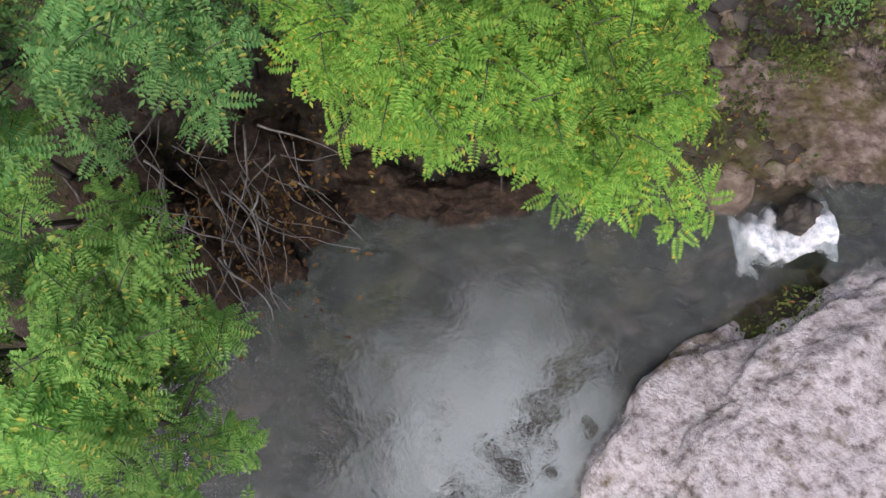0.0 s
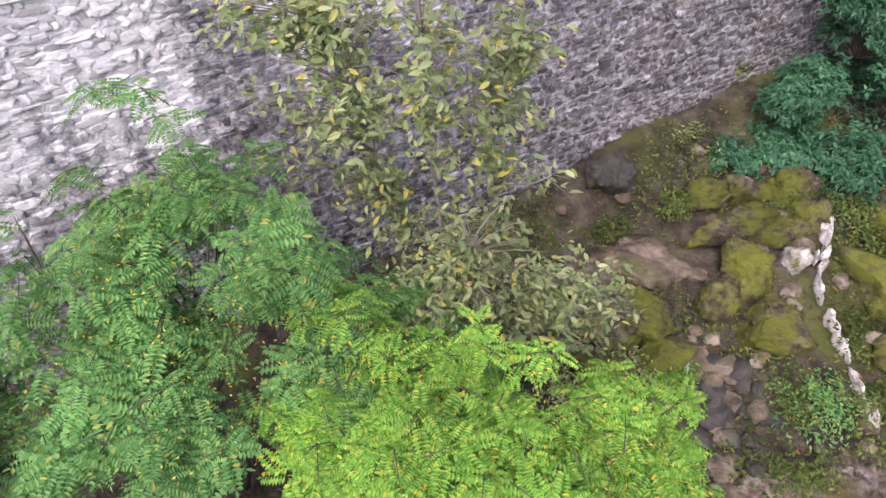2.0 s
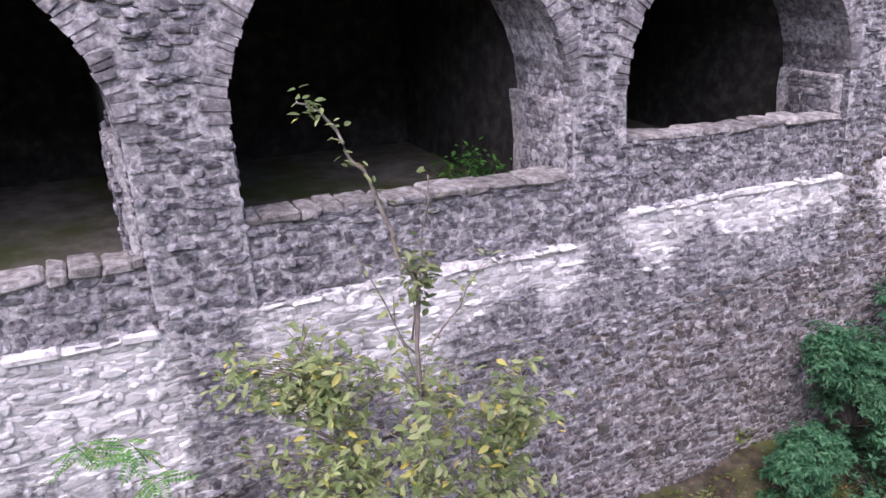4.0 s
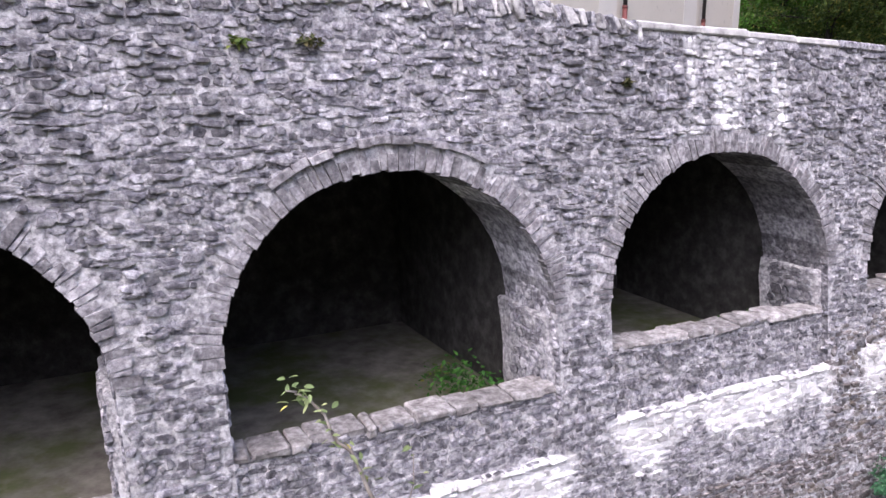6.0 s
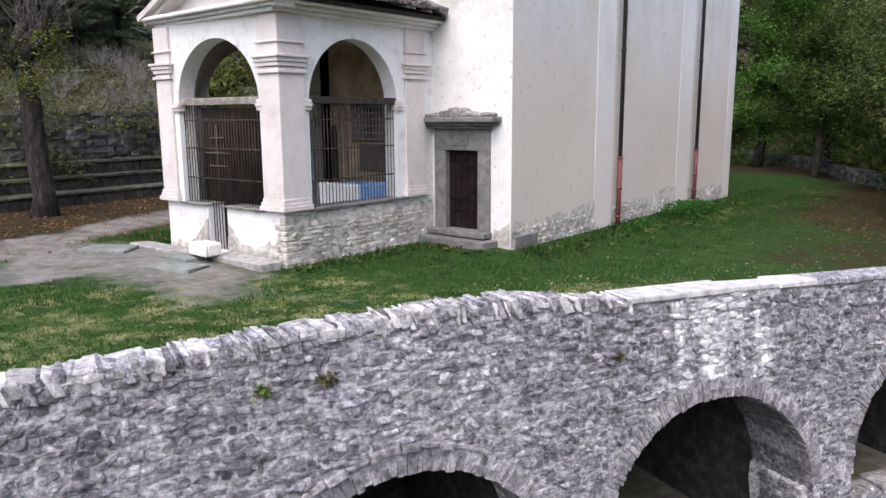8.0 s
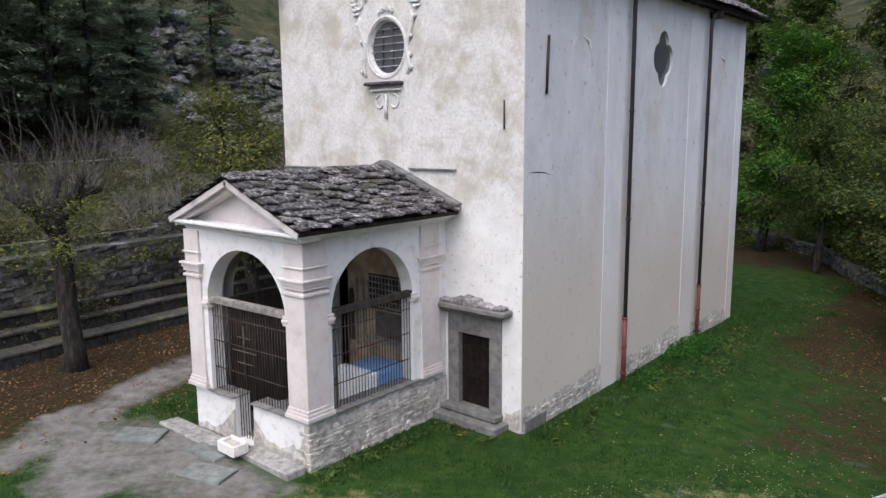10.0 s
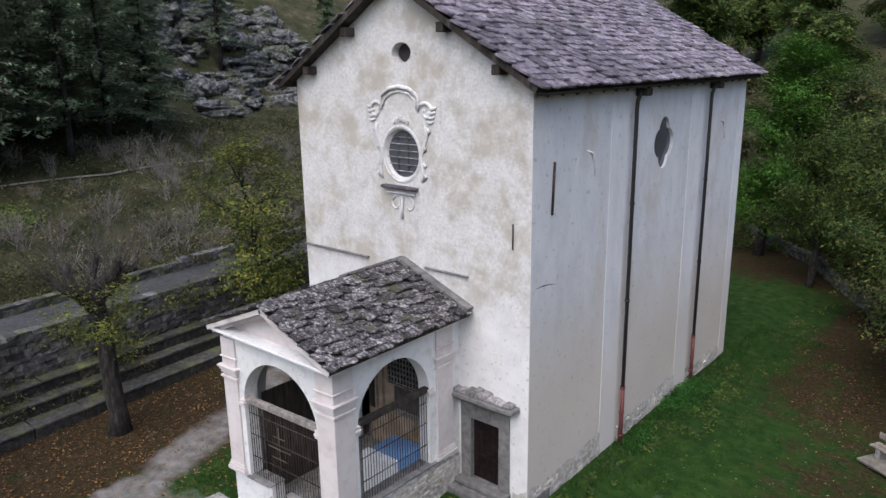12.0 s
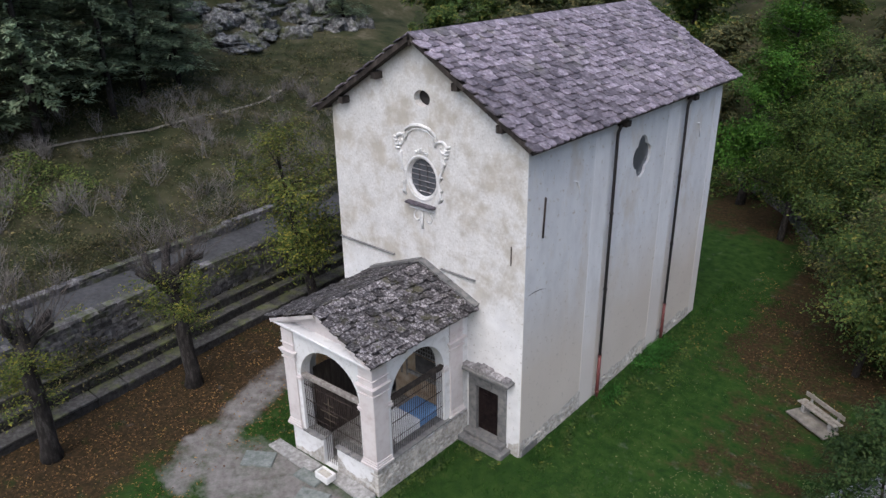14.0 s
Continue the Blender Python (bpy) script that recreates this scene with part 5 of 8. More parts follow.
def lay_slates(at, slope, y0, y1, gauge, width, material, parent, singles, seed, thick=0.03, rough=0.02, sgn=1, tilt=0.12):
    """Courses of slates from the eaves up. The first ones inside the stretch 'singles' are objects of their own."""
    rng = random.Random(seed)
    shapes = []
    for k in range(10):
        me = bpy.data.meshes.new("slate")
        v, f = slate_mesh(width * rng.uniform(0.85, 1.2), gauge * 1.75, thick, rng)
        me.from_pydata(v, [], f)
        me.materials.append(material)
        shapes.append((me, v, f))
    chunks, count = [], 0
    rows = int(slope / gauge) + 1
    for r in range(rows):
        s = slope - gauge * (r + 1)
        y = y0 + (width / 2 if r % 2 else 0) + rng.uniform(-0.05, 0.05)
        while y < y1:
            w = width * rng.uniform(0.75, 1.15)
            me, v, f = shapes[rng.randrange(10)]
            o = at(max(s, -0.02) + rng.uniform(-0.02, 0.02), min(y, y1 - 0.1), 0.03 + rng.uniform(0, rough), sgn)
            dn = (at(2, y, 0, sgn) - at(1, y, 0, sgn)).normalized()
            up = (at(1, y, 1, sgn) - at(1, y, 0, sgn)).normalized()
            dn = (dn + up * (tilt + rng.uniform(-0.04, 0.05))).normalized()
            ac = up.cross(dn).normalized()
            ac = (ac + up * rng.uniform(-0.03, 0.03) + dn * rng.uniform(-0.12, 0.12)).normalized()
            up = dn.cross(ac) * -1 if dn.cross(ac).dot(up) < 0 else dn.cross(ac)
            mm = Matrix(((ac.x * w / width, dn.x, up.x, o.x), (ac.y * w / width, dn.y, up.y, o.y), (ac.z * w / width, dn.z, up.z, o.z), (0, 0, 0, 1)))
            if count < 300 and singles(s, y):
                ob = new("slate", me)
                ob.parent = parent
                ob.matrix_basis = mm
                count += 1
            else:
                chunks.append(([mm @ Vector(p) for p in v], f))
            y += w * 0.98
    V, F = join(chunks)
    rest = mesh_ob("slate_covering", V, F, material, parent)
    rest["kind"] = "stuff"


roof = new("roof")
roof.parent = church
roof["label"] = "purple-grey stone slate roof"
lay_slates(roof_at, SLOPE, YF + 0.05, YB, 0.29, 0.40, M["slate"], roof, lambda s, y: y < 6 and s > 2.2, 21, thick=0.045, rough=0.045)
lay_slates(roof_at, SLOPE, YF + 0.05, YB, 0.3, 0.42, M["slate"], roof, lambda s, y: False, 22, thick=0.035, rough=0.02, sgn=-1, tilt=0.06)
for k in range(40):
    y = YF + k * 0.41
    for sgn in (1, -1):
        a = [roof_at(-0.02, y + dy, 0.08 + l, sgn) if q == 0 else roof_at(0.26, y + dy, 0.075 + l, sgn) for l in (0, 0.035) for q, dy in ((0, 0), (1, 0), (1, 0.43), (0, 0.43))]
        mesh_ob("ridge_slate", a, [(0, 1, 2, 3), (4, 5, 6, 7), (0, 1, 5, 4), (1, 2, 6, 5), (2, 3, 7, 6)], M["slate"], roof)
box_part("verge_board", (CX - 0.05, CX + 0.05, YF - 0.02, YF + 0.04, RIDGE - 0.35, RIDGE - 0.05), M["dark_wood"], church, bevel=0.01)
for sgn in (1, -1):
    V = [roof_at(s, y, l, sgn) for y in (YF - 0.03, YF + 0.02) for s, l in ((0, -0.15), (SLOPE, -0.15), (SLOPE, 0.02), (0, 0.02))]
    mesh_ob("verge_board", V, [(0, 1, 2, 3), (7, 6, 5, 4), (0, 4, 5, 1), (1, 5, 6, 2), (2, 6, 7, 3), (3, 7, 4, 0)], M["dark_wood"], church, "dark verge board")
# little sacristy roof behind
box_part("rear_annex", (-5.0, -1.9, CL, CL + 3.5, -0.5, 8.6), M["plaster_side"], church, "plaster annex behind the church", bevel=0.02)
V = [(-1.1, CL + 0.02, 8.6), (-1.1, CL + 2.2, 8.6), (-3.2, CL + 2.2, 9.9), (-3.2, CL + 0.02, 9.9)]
V += [(x, y, z + 0.12) for x, y, z in V]
mesh_ob("annex_roof", V, [(0, 1, 2, 3), (7, 6, 5, 4), (0, 4, 5, 1), (1, 5, 6, 2), (2, 6, 7, 3), (3, 7, 4, 0)], M["coping"], church, "pale slate annex roof")

# ---- the porch ----
PL, PR, PF, PX = -6.85, -2.5, -4.87, -4.66
porch = thing("porch", "pink and white plaster arched porch with a slate gable roof", "porch")
SK = 0.05


def pf(u, v, w):
    return (u, PF + SK * (u - PR) + w, v)


def ps(u, v, w):
    return (PR - w, u, v)


def pl_(u, v, w):
    return (PL + w, u, v)


PT = 5.28
FA = arch_loop(-6.12, -3.16, 1.13, 3.45, 4.9, 22)
SA = arch_loop(-4.1, -1.33, 1.13, 3.45, 4.9, 22)
GATE = (-5.20, -4.50)
front_hole = [(-6.12, 1.13), (GATE[0], 1.13), (GATE[0], 0.02), (GATE[1], 0.02), (GATE[1], 1.13), (-3.16, 1.13)] + FA[2:]
part("front_wall", panel([(PL, -0.5), (PR, -0.5), (PR, PT), (PL, PT)], [front_hole], 0.42, pf), M["white_plaster"], porch, "white plaster front with an arch")
part("side_wall", panel([(PF + 0.43, -0.5), (0.0, -0.5), (0.0, PT), (PF + 0.43, PT)], [SA], 0.42, ps), M["white_plaster"], porch, "white plaster side with an arch")
part("side_wall", panel([(PF + 0.33, -0.5), (0.0, -0.5), (0.0, PT), (PF + 0.33, PT)], [SA], 0.42, pl_), M["white_plaster"], porch)


def pier(u0, u1, place, name="pilaster"):
    """A pink pilaster with base and banded capital on a wall plane."""
    pil = new(name)
    pil.parent = porch
    pil["label"] = "pale pink plaster pilaster with banded capital"
    for nm, z0, z1, o, mat in (("shaft", 1.42, 4.18, 0.06, "pink_plaster"), ("frieze", 4.44, 5.27, 0.06, "pink_plaster"), ("base", 1.16, 1.26, 0.14, "pink_plaster"), ("base", 1.262, 1.34, 0.11, "pink_plaster"),
                               ("base", 1.342, 1.42, 0.085, "pink_plaster"), ("capital", 4.06, 4.13, 0.11, "pink_plaster"), ("capital", 4.20, 4.29, 0.10, "pink_plaster"),
                               ("capital", 4.292, 4.38, 0.13, "pink_plaster"), ("capital", 4.382, 4.44, 0.17, "pink_plaster"), ("capital", 4.68, 4.72, 0.10, "pink_plaster")):
        bm = bmesh.new()
        e = (o - 0.06)
        add_box(bm, u0 - e, u1 + e, z0, z1, -o, 0.0, 0.008, 0.002)
        for v in bm.verts:
            v.co = Vector(place(v.co.x, v.co.y, v.co.z))
        part(nm, bm, M[mat], pil)


pier(-3.08, PR + 0.05, pf)
pier(PL - 0.05, -6.3, pf)
pier(PF - 0.05, -4.25, ps)
pier(-1.05, -0.34, ps)
# imposts under the arches
for u, place in ((-3.16, pf), (-6.12, pf), (-4.1, ps), (-1.33, ps)):
    for z0, o in ((3.30, 0.05), (3.38, 0.08), (3.46, 0.04)):
        bm = bmesh.new()
        sg = 1 if u in (-3.16, -1.33) else -1
        add_box(bm, min(u - sg * 0.06, u + sg * 0.17), max(u - sg * 0.06, u + sg * 0.17), z0, z0 + 0.075, -o, 0.3, 0.01, 0.002)
        for v in bm.verts:
            v.co = Vector(place(v.co.x, v.co.y, v.co.z))
        part("impost", bm, M["pink_plaster"], porch)
# bare masonry of the dwarf walls
_c = church
church = porch
ragged_patch("bare_dado", PF + 0.01, -0.05, -0.5, [1.0, 1.08, 1.02, 1.06, 0.98], lambda u, v, w: (PR - w, u, v), M["bare"], "bare ochre rubble of the low wall", 31)
ragged_patch("bare_dado", -3.05, PR - 0.02, -0.5, [0.55, 0.3, 0.7, 0.95], lambda u, v, w: pf(u, v, w), M["bare"], "", 33)
ragged_patch("bare_dado", GATE[1] + 0.02, -3.05, -0.5, [0.75, 0.35, 0.2, 0.45], lambda u, v, w: pf(u, v, w), M["bare"], "", 34)
ragged_patch("bare_dado", PL + 0.02, GATE[0] - 0.02, -0.5, [0.15, 0.1, 0.3, 0.85], lambda u, v, w: pf(u, v, w), M["bare"], "", 35)
rubble(PF + 0.05, -0.1, -0.4, 1.02, lambda u, v, w: (PR - w, u, v), porch, 31)
rubble(-3.0, PR - 0.05, -0.4, 0.5, lambda u, v, w: pf(u, v, w), porch, 33)
church = _c
rng = random.Random(36)
z = -0.45
while z < 0.98:
    h = rng.uniform(0.10, 0.2)
    a, b = (0.34, 0.16) if rng.random() < 0.5 else (0.16, 0.34)
    box_part("quoin_stone", (PR - a, PR + rng.uniform(0.035, 0.055), PF - rng.uniform(0.035, 0.055), PF + b, z, min(z + h - 0.008, 1.1)), M["dado_stone"], porch, bevel=0.02, jit=0.014)
    z += h
for u0, u1, place, nm in ((-6.2, GATE[0] + 0.04, pf, "coping_slab"), (GATE[1] - 0.04, -3.1, pf, "coping_slab"), (-4.2, -1.0, ps, "coping_slab")):
    n = max(2, int((u1 - u0) / 0.7))
    for k in range(n):
        bm = bmesh.new()
        add_box(bm, u0 + (u1 - u0) * k / n + 0.006, u0 + (u1 - u0) * (k + 1) / n - 0.006, 1.115, 1.165, -0.1, 0.46, 0.012, 0.012)
        for v in bm.verts:
            v.co = Vector(place(v.co.x, v.co.y, v.co.z))
        part(nm, bm, M["frame_stone"], porch)
# beams and iron bars
for u0, u1, place in ((-6.2, -3.1, pf), (-4.2, -1.25, ps)):
    bm = bmesh.new()
    add_box(bm, u0, u1, 3.44, 3.60, 0.02, 0.2, 0.012, 0.008)
    for v in bm.verts:
        v.co = Vector(place(v.co.x, v.co.y, v.co.z))
    part("beam", bm, M["grey_wood"] if place is pf else M["dark_wood"], porch, "weathered timber beam")
    grille = new("iron_grille")
    grille.parent = porch
    grille["label"] = "rusty iron bar grille"
    n = int((u1 - u0 - 0.2) / 0.1)
    for k in range(n + 1):
        u = u0 + 0.1 + (u1 - u0 - 0.2) * k / n
        low = 0.08 if (place is pf and GATE[0] < u < GATE[1]) else 1.16
        tube("bar", [place(u, low, 0.12), place(u, 3.46, 0.12)], 0.011, M["iron"], grille, sides=5)
    for z in (1.75, 2.45, 3.1):
        tube("crossbar", [place(u0 + 0.05, z, 0.125), place(u1 - 0.05, z, 0.125)], 0.014, M["iron"], grille, sides=5)
for a, b in (((-5.3, 2.35), (-4.4, 2.35)), ((-4.85, 1.7), (-4.85, 3.0)), ((-5.15, 2.05), (-4.55, 2.05)), ((-5.1, 2.7), (-4.6, 2.7))):
    tube("gate_cross", [pf(*a, 0.09), pf(*b, 0.09)], 0.017, M["iron_pale"], porch, sides=5)

# cornice, pediment, roof
RZ, EZ, PE = 6.62, 5.58, -5.32
RUN = 2.62
for k, (o, z0, z1) in enumerate(((0.10, 5.28, 5.36), (0.20, 5.362, 5.43), (0.32, 5.432, 5.52))):
    box_part("cornice", (PL - o * 0.9, PR + o * 1.3, PF + SK * -2 - o, PF + 0.5, z0, z1), M["white_plaster"], porch, "white moulded cornice", bevel=0.02)
    box_part("cornice", (PR - 0.35, PR + o * 1.3 - 0.004, PF + 0.5, 0, z0, z1), M["white_plaster"], porch, bevel=0.02)
    box_part("cornice", (PL - o * 0.9 + 0.004, PL + 0.35, PF + 0.5, 0, z0, z1), M["white_plaster"], porch, bevel=0.02)


def proof(s, y, lift=0.0, sgn=1):
    ln = math.hypot(RUN, RZ - EZ)
    return Vector((PX + sgn * s / ln * RUN, y, RZ - s / ln * (RZ - EZ))) + Vector((sgn * (RZ - EZ) / ln, 0, RUN / ln)) * lift


PS = math.hypot(RUN, RZ - EZ)
V = [(PL + 0.1, PF, 5.5), (PR - 0.1, PF, 5.5), (PX, PF, RZ - 0.15)]
V += [(x, y + 0.4, z) for x, y, z in V]
mesh_ob("tympanum", V, [(0, 1, 2), (5, 4, 3), (0, 3, 4, 1), (1, 4, 5, 2), (2, 5, 3, 0)], M["pink_plaster"], porch, "pale pink pediment field")
for sgn in (1, -1):
    for s0, l0, l1, yo in ((0, -0.16, -0.03, PE), (0, -0.27, -0.165, PE + 0.14)):
        V = [proof(s, y, l, sgn) for y in (yo, PF + 0.2) for s, l in ((0, l0), (PS, l0), (PS, l1), (0, l1))]
        mesh_ob("raking_cornice", V, [(0, 1, 2, 3), (7, 6, 5, 4), (0, 4, 5, 1), (1, 5, 6, 2), (2, 6, 7, 3), (3, 7, 4, 0)], M["pink_plaster"], porch, "pale pink sloping cornice")
    V = [proof(s, y, l, sgn) for y in (PE + 0.02, -0.0) for s, l in ((0, -0.10), (PS + 0.02, -0.10), (PS + 0.02, 0.0), (0, 0.0))]
    mesh_ob("roof_deck", V, [(0, 1, 2, 3), (7, 6, 5, 4), (0, 4, 5, 1), (1, 5, 6, 2), (2, 6, 7, 3), (3, 7, 4, 0)], M["dark_wood"], porch)
porch_roof = new("porch_roof")
porch_roof.parent = porch
porch_roof["label"] = "uneven mossy grey slate roof"
lay_slates(proof, PS, PE + 0.06, -0.05, 0.21, 0.34, M["old_slate"], porch_roof, lambda s, y: True, 41, thick=0.04, rough=0.10, tilt=0.16)
lay_slates(proof, PS, PE + 0.06, -0.05, 0.22, 0.33, M["old_slate"], porch_roof, lambda s, y: False, 42, thick=0.035, rough=0.05, sgn=-1)
for k in range(13):
    y = PE + 0.1 + k * 0.40
    for sgn in (1, -1):
        a = [proof(s, y + dy, 0.10 + l + random.uniform(0, 0.02), sgn) for l in (0, 0.035) for s, dy in ((-0.02, 0), (0.22, 0), (0.22, 0.38), (-0.02, 0.38))]
        mesh_ob("ridge_slate", a, [(0, 1, 2, 3), (4, 5, 6, 7), (0, 1, 5, 4), (1, 2, 6, 5), (2, 3, 7, 6)], M["old_slate"], porch_roof)
# slate flashing courses along the church wall
for sgn in (1, -1):
    for k in range(6):
        s0, s1 = PS * k / 6, PS * (k + 1) / 6
        a = [proof(s, y, l, sgn) for l in (0.14, 0.24) for s, y in ((s0 - 0.04, 0.0), (s1 + 0.03, 0.0), (s1 + 0.03, -0.28), (s0 - 0.04, -0.28))]
        mesh_ob("flashing_slate", a, [(0, 1, 2, 3), (4, 5, 6, 7), (0, 1, 5, 4), (1, 2, 6, 5), (2, 3, 7, 6), (3, 0, 4, 7)], M["frame_stone"], porch)
# inside the porch
box_part("floor", (PL + 0.2, PR - 0.2, PF + 0.2, -0.02, -0.2, 0.1), M["concrete"], porch, "worn stone porch floor", bevel=0)
box_part("ceiling", (PL + 0.3, PR - 0.3, PF + 0.3, -0.02, 5.1, 5.2), M["ochre"], porch, bevel=0)
box_part("fresco_wall", (PL + 0.42, PR - 0.42, -0.03, -0.012, 0.1, 5.1), M["ochre"], porch, "faded ochre painted wall", bevel=0)
grid = new("window_grid")
grid.parent = porch
grid["label"] = "pale barred opening inside the porch"
# Flat dark panel on the wall paints the shade of an opening.
box_part("dark_opening", (-5.2, -4.0, -0.06, -0.03, 1.62, 2.4), M["void"], grid, "dark panel for the shade in an opening", bevel=0)
box_part("backing", (-5.5, -3.9, -0.05, -0.03, 2.45, 3.5), M["dark_wood"], grid, bevel=0)
for k in range(12):
    tube("bar", [(-5.45 + 0.137 * k, -0.075, 2.5), (-5.45 + 0.137 * k, -0.075, 3.46)], 0.022, M["concrete"], grid, sides=5)
for k in range(6):
    tube("bar", [(-5.5, -0.08, 2.54 + 0.18 * k), (-3.9, -0.08, 2.54 + 0.18 * k)], 0.022, M["concrete"], grid, sides=5)
box_part("lower_sill", (-5.6, -3.85, -0.16, -0.03, 1.45, 1.58), M["concrete"], grid, bevel=0.01)
for x in (-6.02, -5.72):
    box_part("painted_pilaster", (x - 0.06, x + 0.06, -0.045, -0.03, 1.2, 3.3), M["bench_wood"], porch, "painted beige strip", bevel=0.004)
bm = panel(arch_loop(-6.4, -6.14, 1.3, 2.7, 2.95, 10), [], 0.01, lambda u, v, w: (u, -0.042 + w, v))
part("painted_niche", bm, M["dark_wood"], porch, "dark painted niche")
for k in range(16):
    y0 = -4.3 + k * 0.19
    box_part("board", (PL + 0.46, PL + 0.49, y0, y0 + 0.18, 0.1, 3.4), M["dark_wood"], porch, bevel=0.004)



# ---- loose things in the yard ----
table = thing("draped_table", "blue and white tarpaulin draped over a table inside the porch", "table")
box_part("tarpaulin", (-4.15, -2.95, -2.2, -1.15, 0.1, 1.50), M["blue"], table, "blue tarpaulin", bevel=0.04, jit=0.02)
box_part("sheet", (-4.17, -2.93, -2.5, -2.21, 0.1, 1.52), M["white_cloth"], table, "white sheet", bevel=0.03, jit=0.02)


def ledge(x0, x1, y0, y1, z0, z1, label):
    ob = box_part("stone_bench", (x0, x1, y0, y1, z0, z1), M["concrete"], None, "", bevel=0.03, jit=0.03)
    return tagged(ob, label, "stone bench")


ledge(-4.45, -2.55, -5.5, -4.98, -0.35, 0.10, "low worn stone bench along the porch wall")
ledge(-7.7, -5.25, -5.75, -5.15, -0.35, 0.06, "low worn stone bench along the porch wall")
for x, y, w, l, r in ((-4.2, -6.5, 1.15, 0.75, 20), (-7.3, -6.5, 1.2, 0.8, 35), (-5.1, -5.9, 1.1, 0.5, 5)):
    bm = bmesh.new()
    add_box(bm, -w / 2, w / 2, -l / 2, l / 2, -0.1, 0.05, 0.02, 0.03)
    ob = part("paving_slab", bm, M["slab"])
    ob.matrix_basis = pose(x, y, yard_z(x, y) + 0.02, 0, 0, r)
    tagged(ob, "grey-green stone slab lying on the earth", "slab", "slabs before the porch")
bm = bmesh.new()
for (x0, x1, y0, y1, z0, z1) in ((-0.33, 0.33, -0.20, 0.20, 0, 0.1),):
    add_box(bm, x0 + 0.06, x1 - 0.06, y0 + 0.05, y1 - 0.05, z0, z1, 0.02)
basin = thing("stone_basin", "small white stone trough before the porch gate", "trough", at=(-4.5, -5.6, 0.10))
part("bottom", bm, M["marble"], basin)
for x0, x1, y0, y1 in ((-0.35, 0.35, -0.22, -0.15), (-0.35, 0.35, 0.15, 0.22), (-0.35, -0.27, -0.15, 0.15), (0.27, 0.35, -0.15, 0.15)):
    box_part("side", (x0, x1, y0, y1, 0.0, 0.29), M["marble"], basin, bevel=0.03, jit=0.006)
box_part("soil", (-0.27, 0.27, -0.15, 0.15, 0.09, 0.22), M["earth_floor"], basin, bevel=0, jit=0.02)

# stepped stone seats and the wall behind them
seats = thing("stepped_seats", "long weathered stone steps edging the yard below a dry-stone wall", "steps", kind="structure")
rng = random.Random(5)
for tier, (dx, deep, z0, z1) in enumerate(((0.0, 0.85, 0.2, 0.72), (0.85, 0.55, 0.72, 1.2), (1.4, 0.5, 1.2, 1.68))):
    y = -22.0
    while y < 12.0:
        l = rng.uniform(1.3, 2.4)
        x = seat_x(y + l / 2) - dx
        for nm, dims, mat in (("step_stone", (x - deep, x, y + 0.01, y + l - 0.01, -0.3 if tier == 0 else z0 - 0.1, z1 - 0.12), "riser_shade"), ("step_tread", (x - deep, x + 0.06, y + 0.01, y + l - 0.01, z1 - 0.115, z1), "coping_dark")):
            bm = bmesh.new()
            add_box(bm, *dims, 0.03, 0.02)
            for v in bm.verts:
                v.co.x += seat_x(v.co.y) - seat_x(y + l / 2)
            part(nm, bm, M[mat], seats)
        y += l


def dry_wall(name, pts, z_of, height, thick, material, seed, label, size=(0.45, 0.2), cope=None):
    """A dry-stone wall along a line: a rough core with stones on both faces and on top."""
    rng = random.Random(seed)
    root = thing(name, label, "stone wall", kind="structure")
    chunks = []
    for (xa, ya), (xb, yb) in zip(pts[:-1], pts[1:]):
        d = Vector((xb - xa, yb - ya, 0))
        ln = d.length
        d.normalize()
        nrm = Vector((d.y, -d.x, 0))
        u = 0.0
        z = 0.0
        while z < height:
            h = size[1] * rng.uniform(0.7, 1.3)
            u = -rng.uniform(0, size[0])
            while u < ln:
                w = size[0] * rng.uniform(0.5, 1.5)
                o = Vector((xa, ya, 0)) + d * (u + w / 2)
                g = z_of(o.x, o.y)
                bm_v = []
                for sx in (-1, 1):
                    for sy in (-1, 1):
                        for sz in (0, 1):
                            p = o + d * (sx * w * 0.49) + nrm * (sy * (thick / 2 + rng.uniform(-0.05, 0.05)))
                            bm_v.append((p.x + rng.uniform(-.02, .02), p.y + rng.uniform(-.02, .02), g + z - 0.1 + sz * h * 0.96 + rng.uniform(-0.015, 0.015)))
                chunks.append((bm_v, [(0, 1, 3, 2), (4, 6, 7, 5), (0, 4, 5, 1), (2, 3, 7, 6), (1, 5, 7, 3), (0, 2, 6, 4)]))
                u += w
            z += h
    V, F = join(chunks)
    ob = mesh_ob("stones", V, F, material, root)
    ob["kind"] = "stuff"
    return root


def back_line(off, ys):
    return [(seat_x(y) - off, y) for y in ys]


dry_wall("retaining_wall", back_line(2.15, (-34, -22, -10, 2, 14, 26)), lambda x, y: 0.3, 3.1, 0.5, M["dark_stone"], 61, "dark dry-stone retaining wall behind the stepped seats")
dry_wall("roadside_wall", back_line(5.75, (-34, -22, -10, 2, 14, 26)), lambda x, y: 2.7, 0.75, 0.45, M["dark_stone"], 62, "low dark dry-stone wall beside the road")
dry_wall("boundary_wall", [(9.5, 17.5), (6.0, 22.0), (3.3, 26.8), (-0.5, 32.4), (-6, 38)], yard_z, 0.65, 0.4, M["dark_stone"], 63, "low dark stone boundary wall below the trees")
V, F = [], []
ry = [-60 + 3 * k for k in range(40)]
for y in ry:
    for off in (2.4, 5.5):
        V.append((seat_x(y) - off, y, 3.02))
for k in range(len(ry) - 1):
    F.append((2 * k, 2 * k + 1, 2 * k + 3, 2 * k + 2))
road = mesh_ob("road", V, F, M["asphalt"])
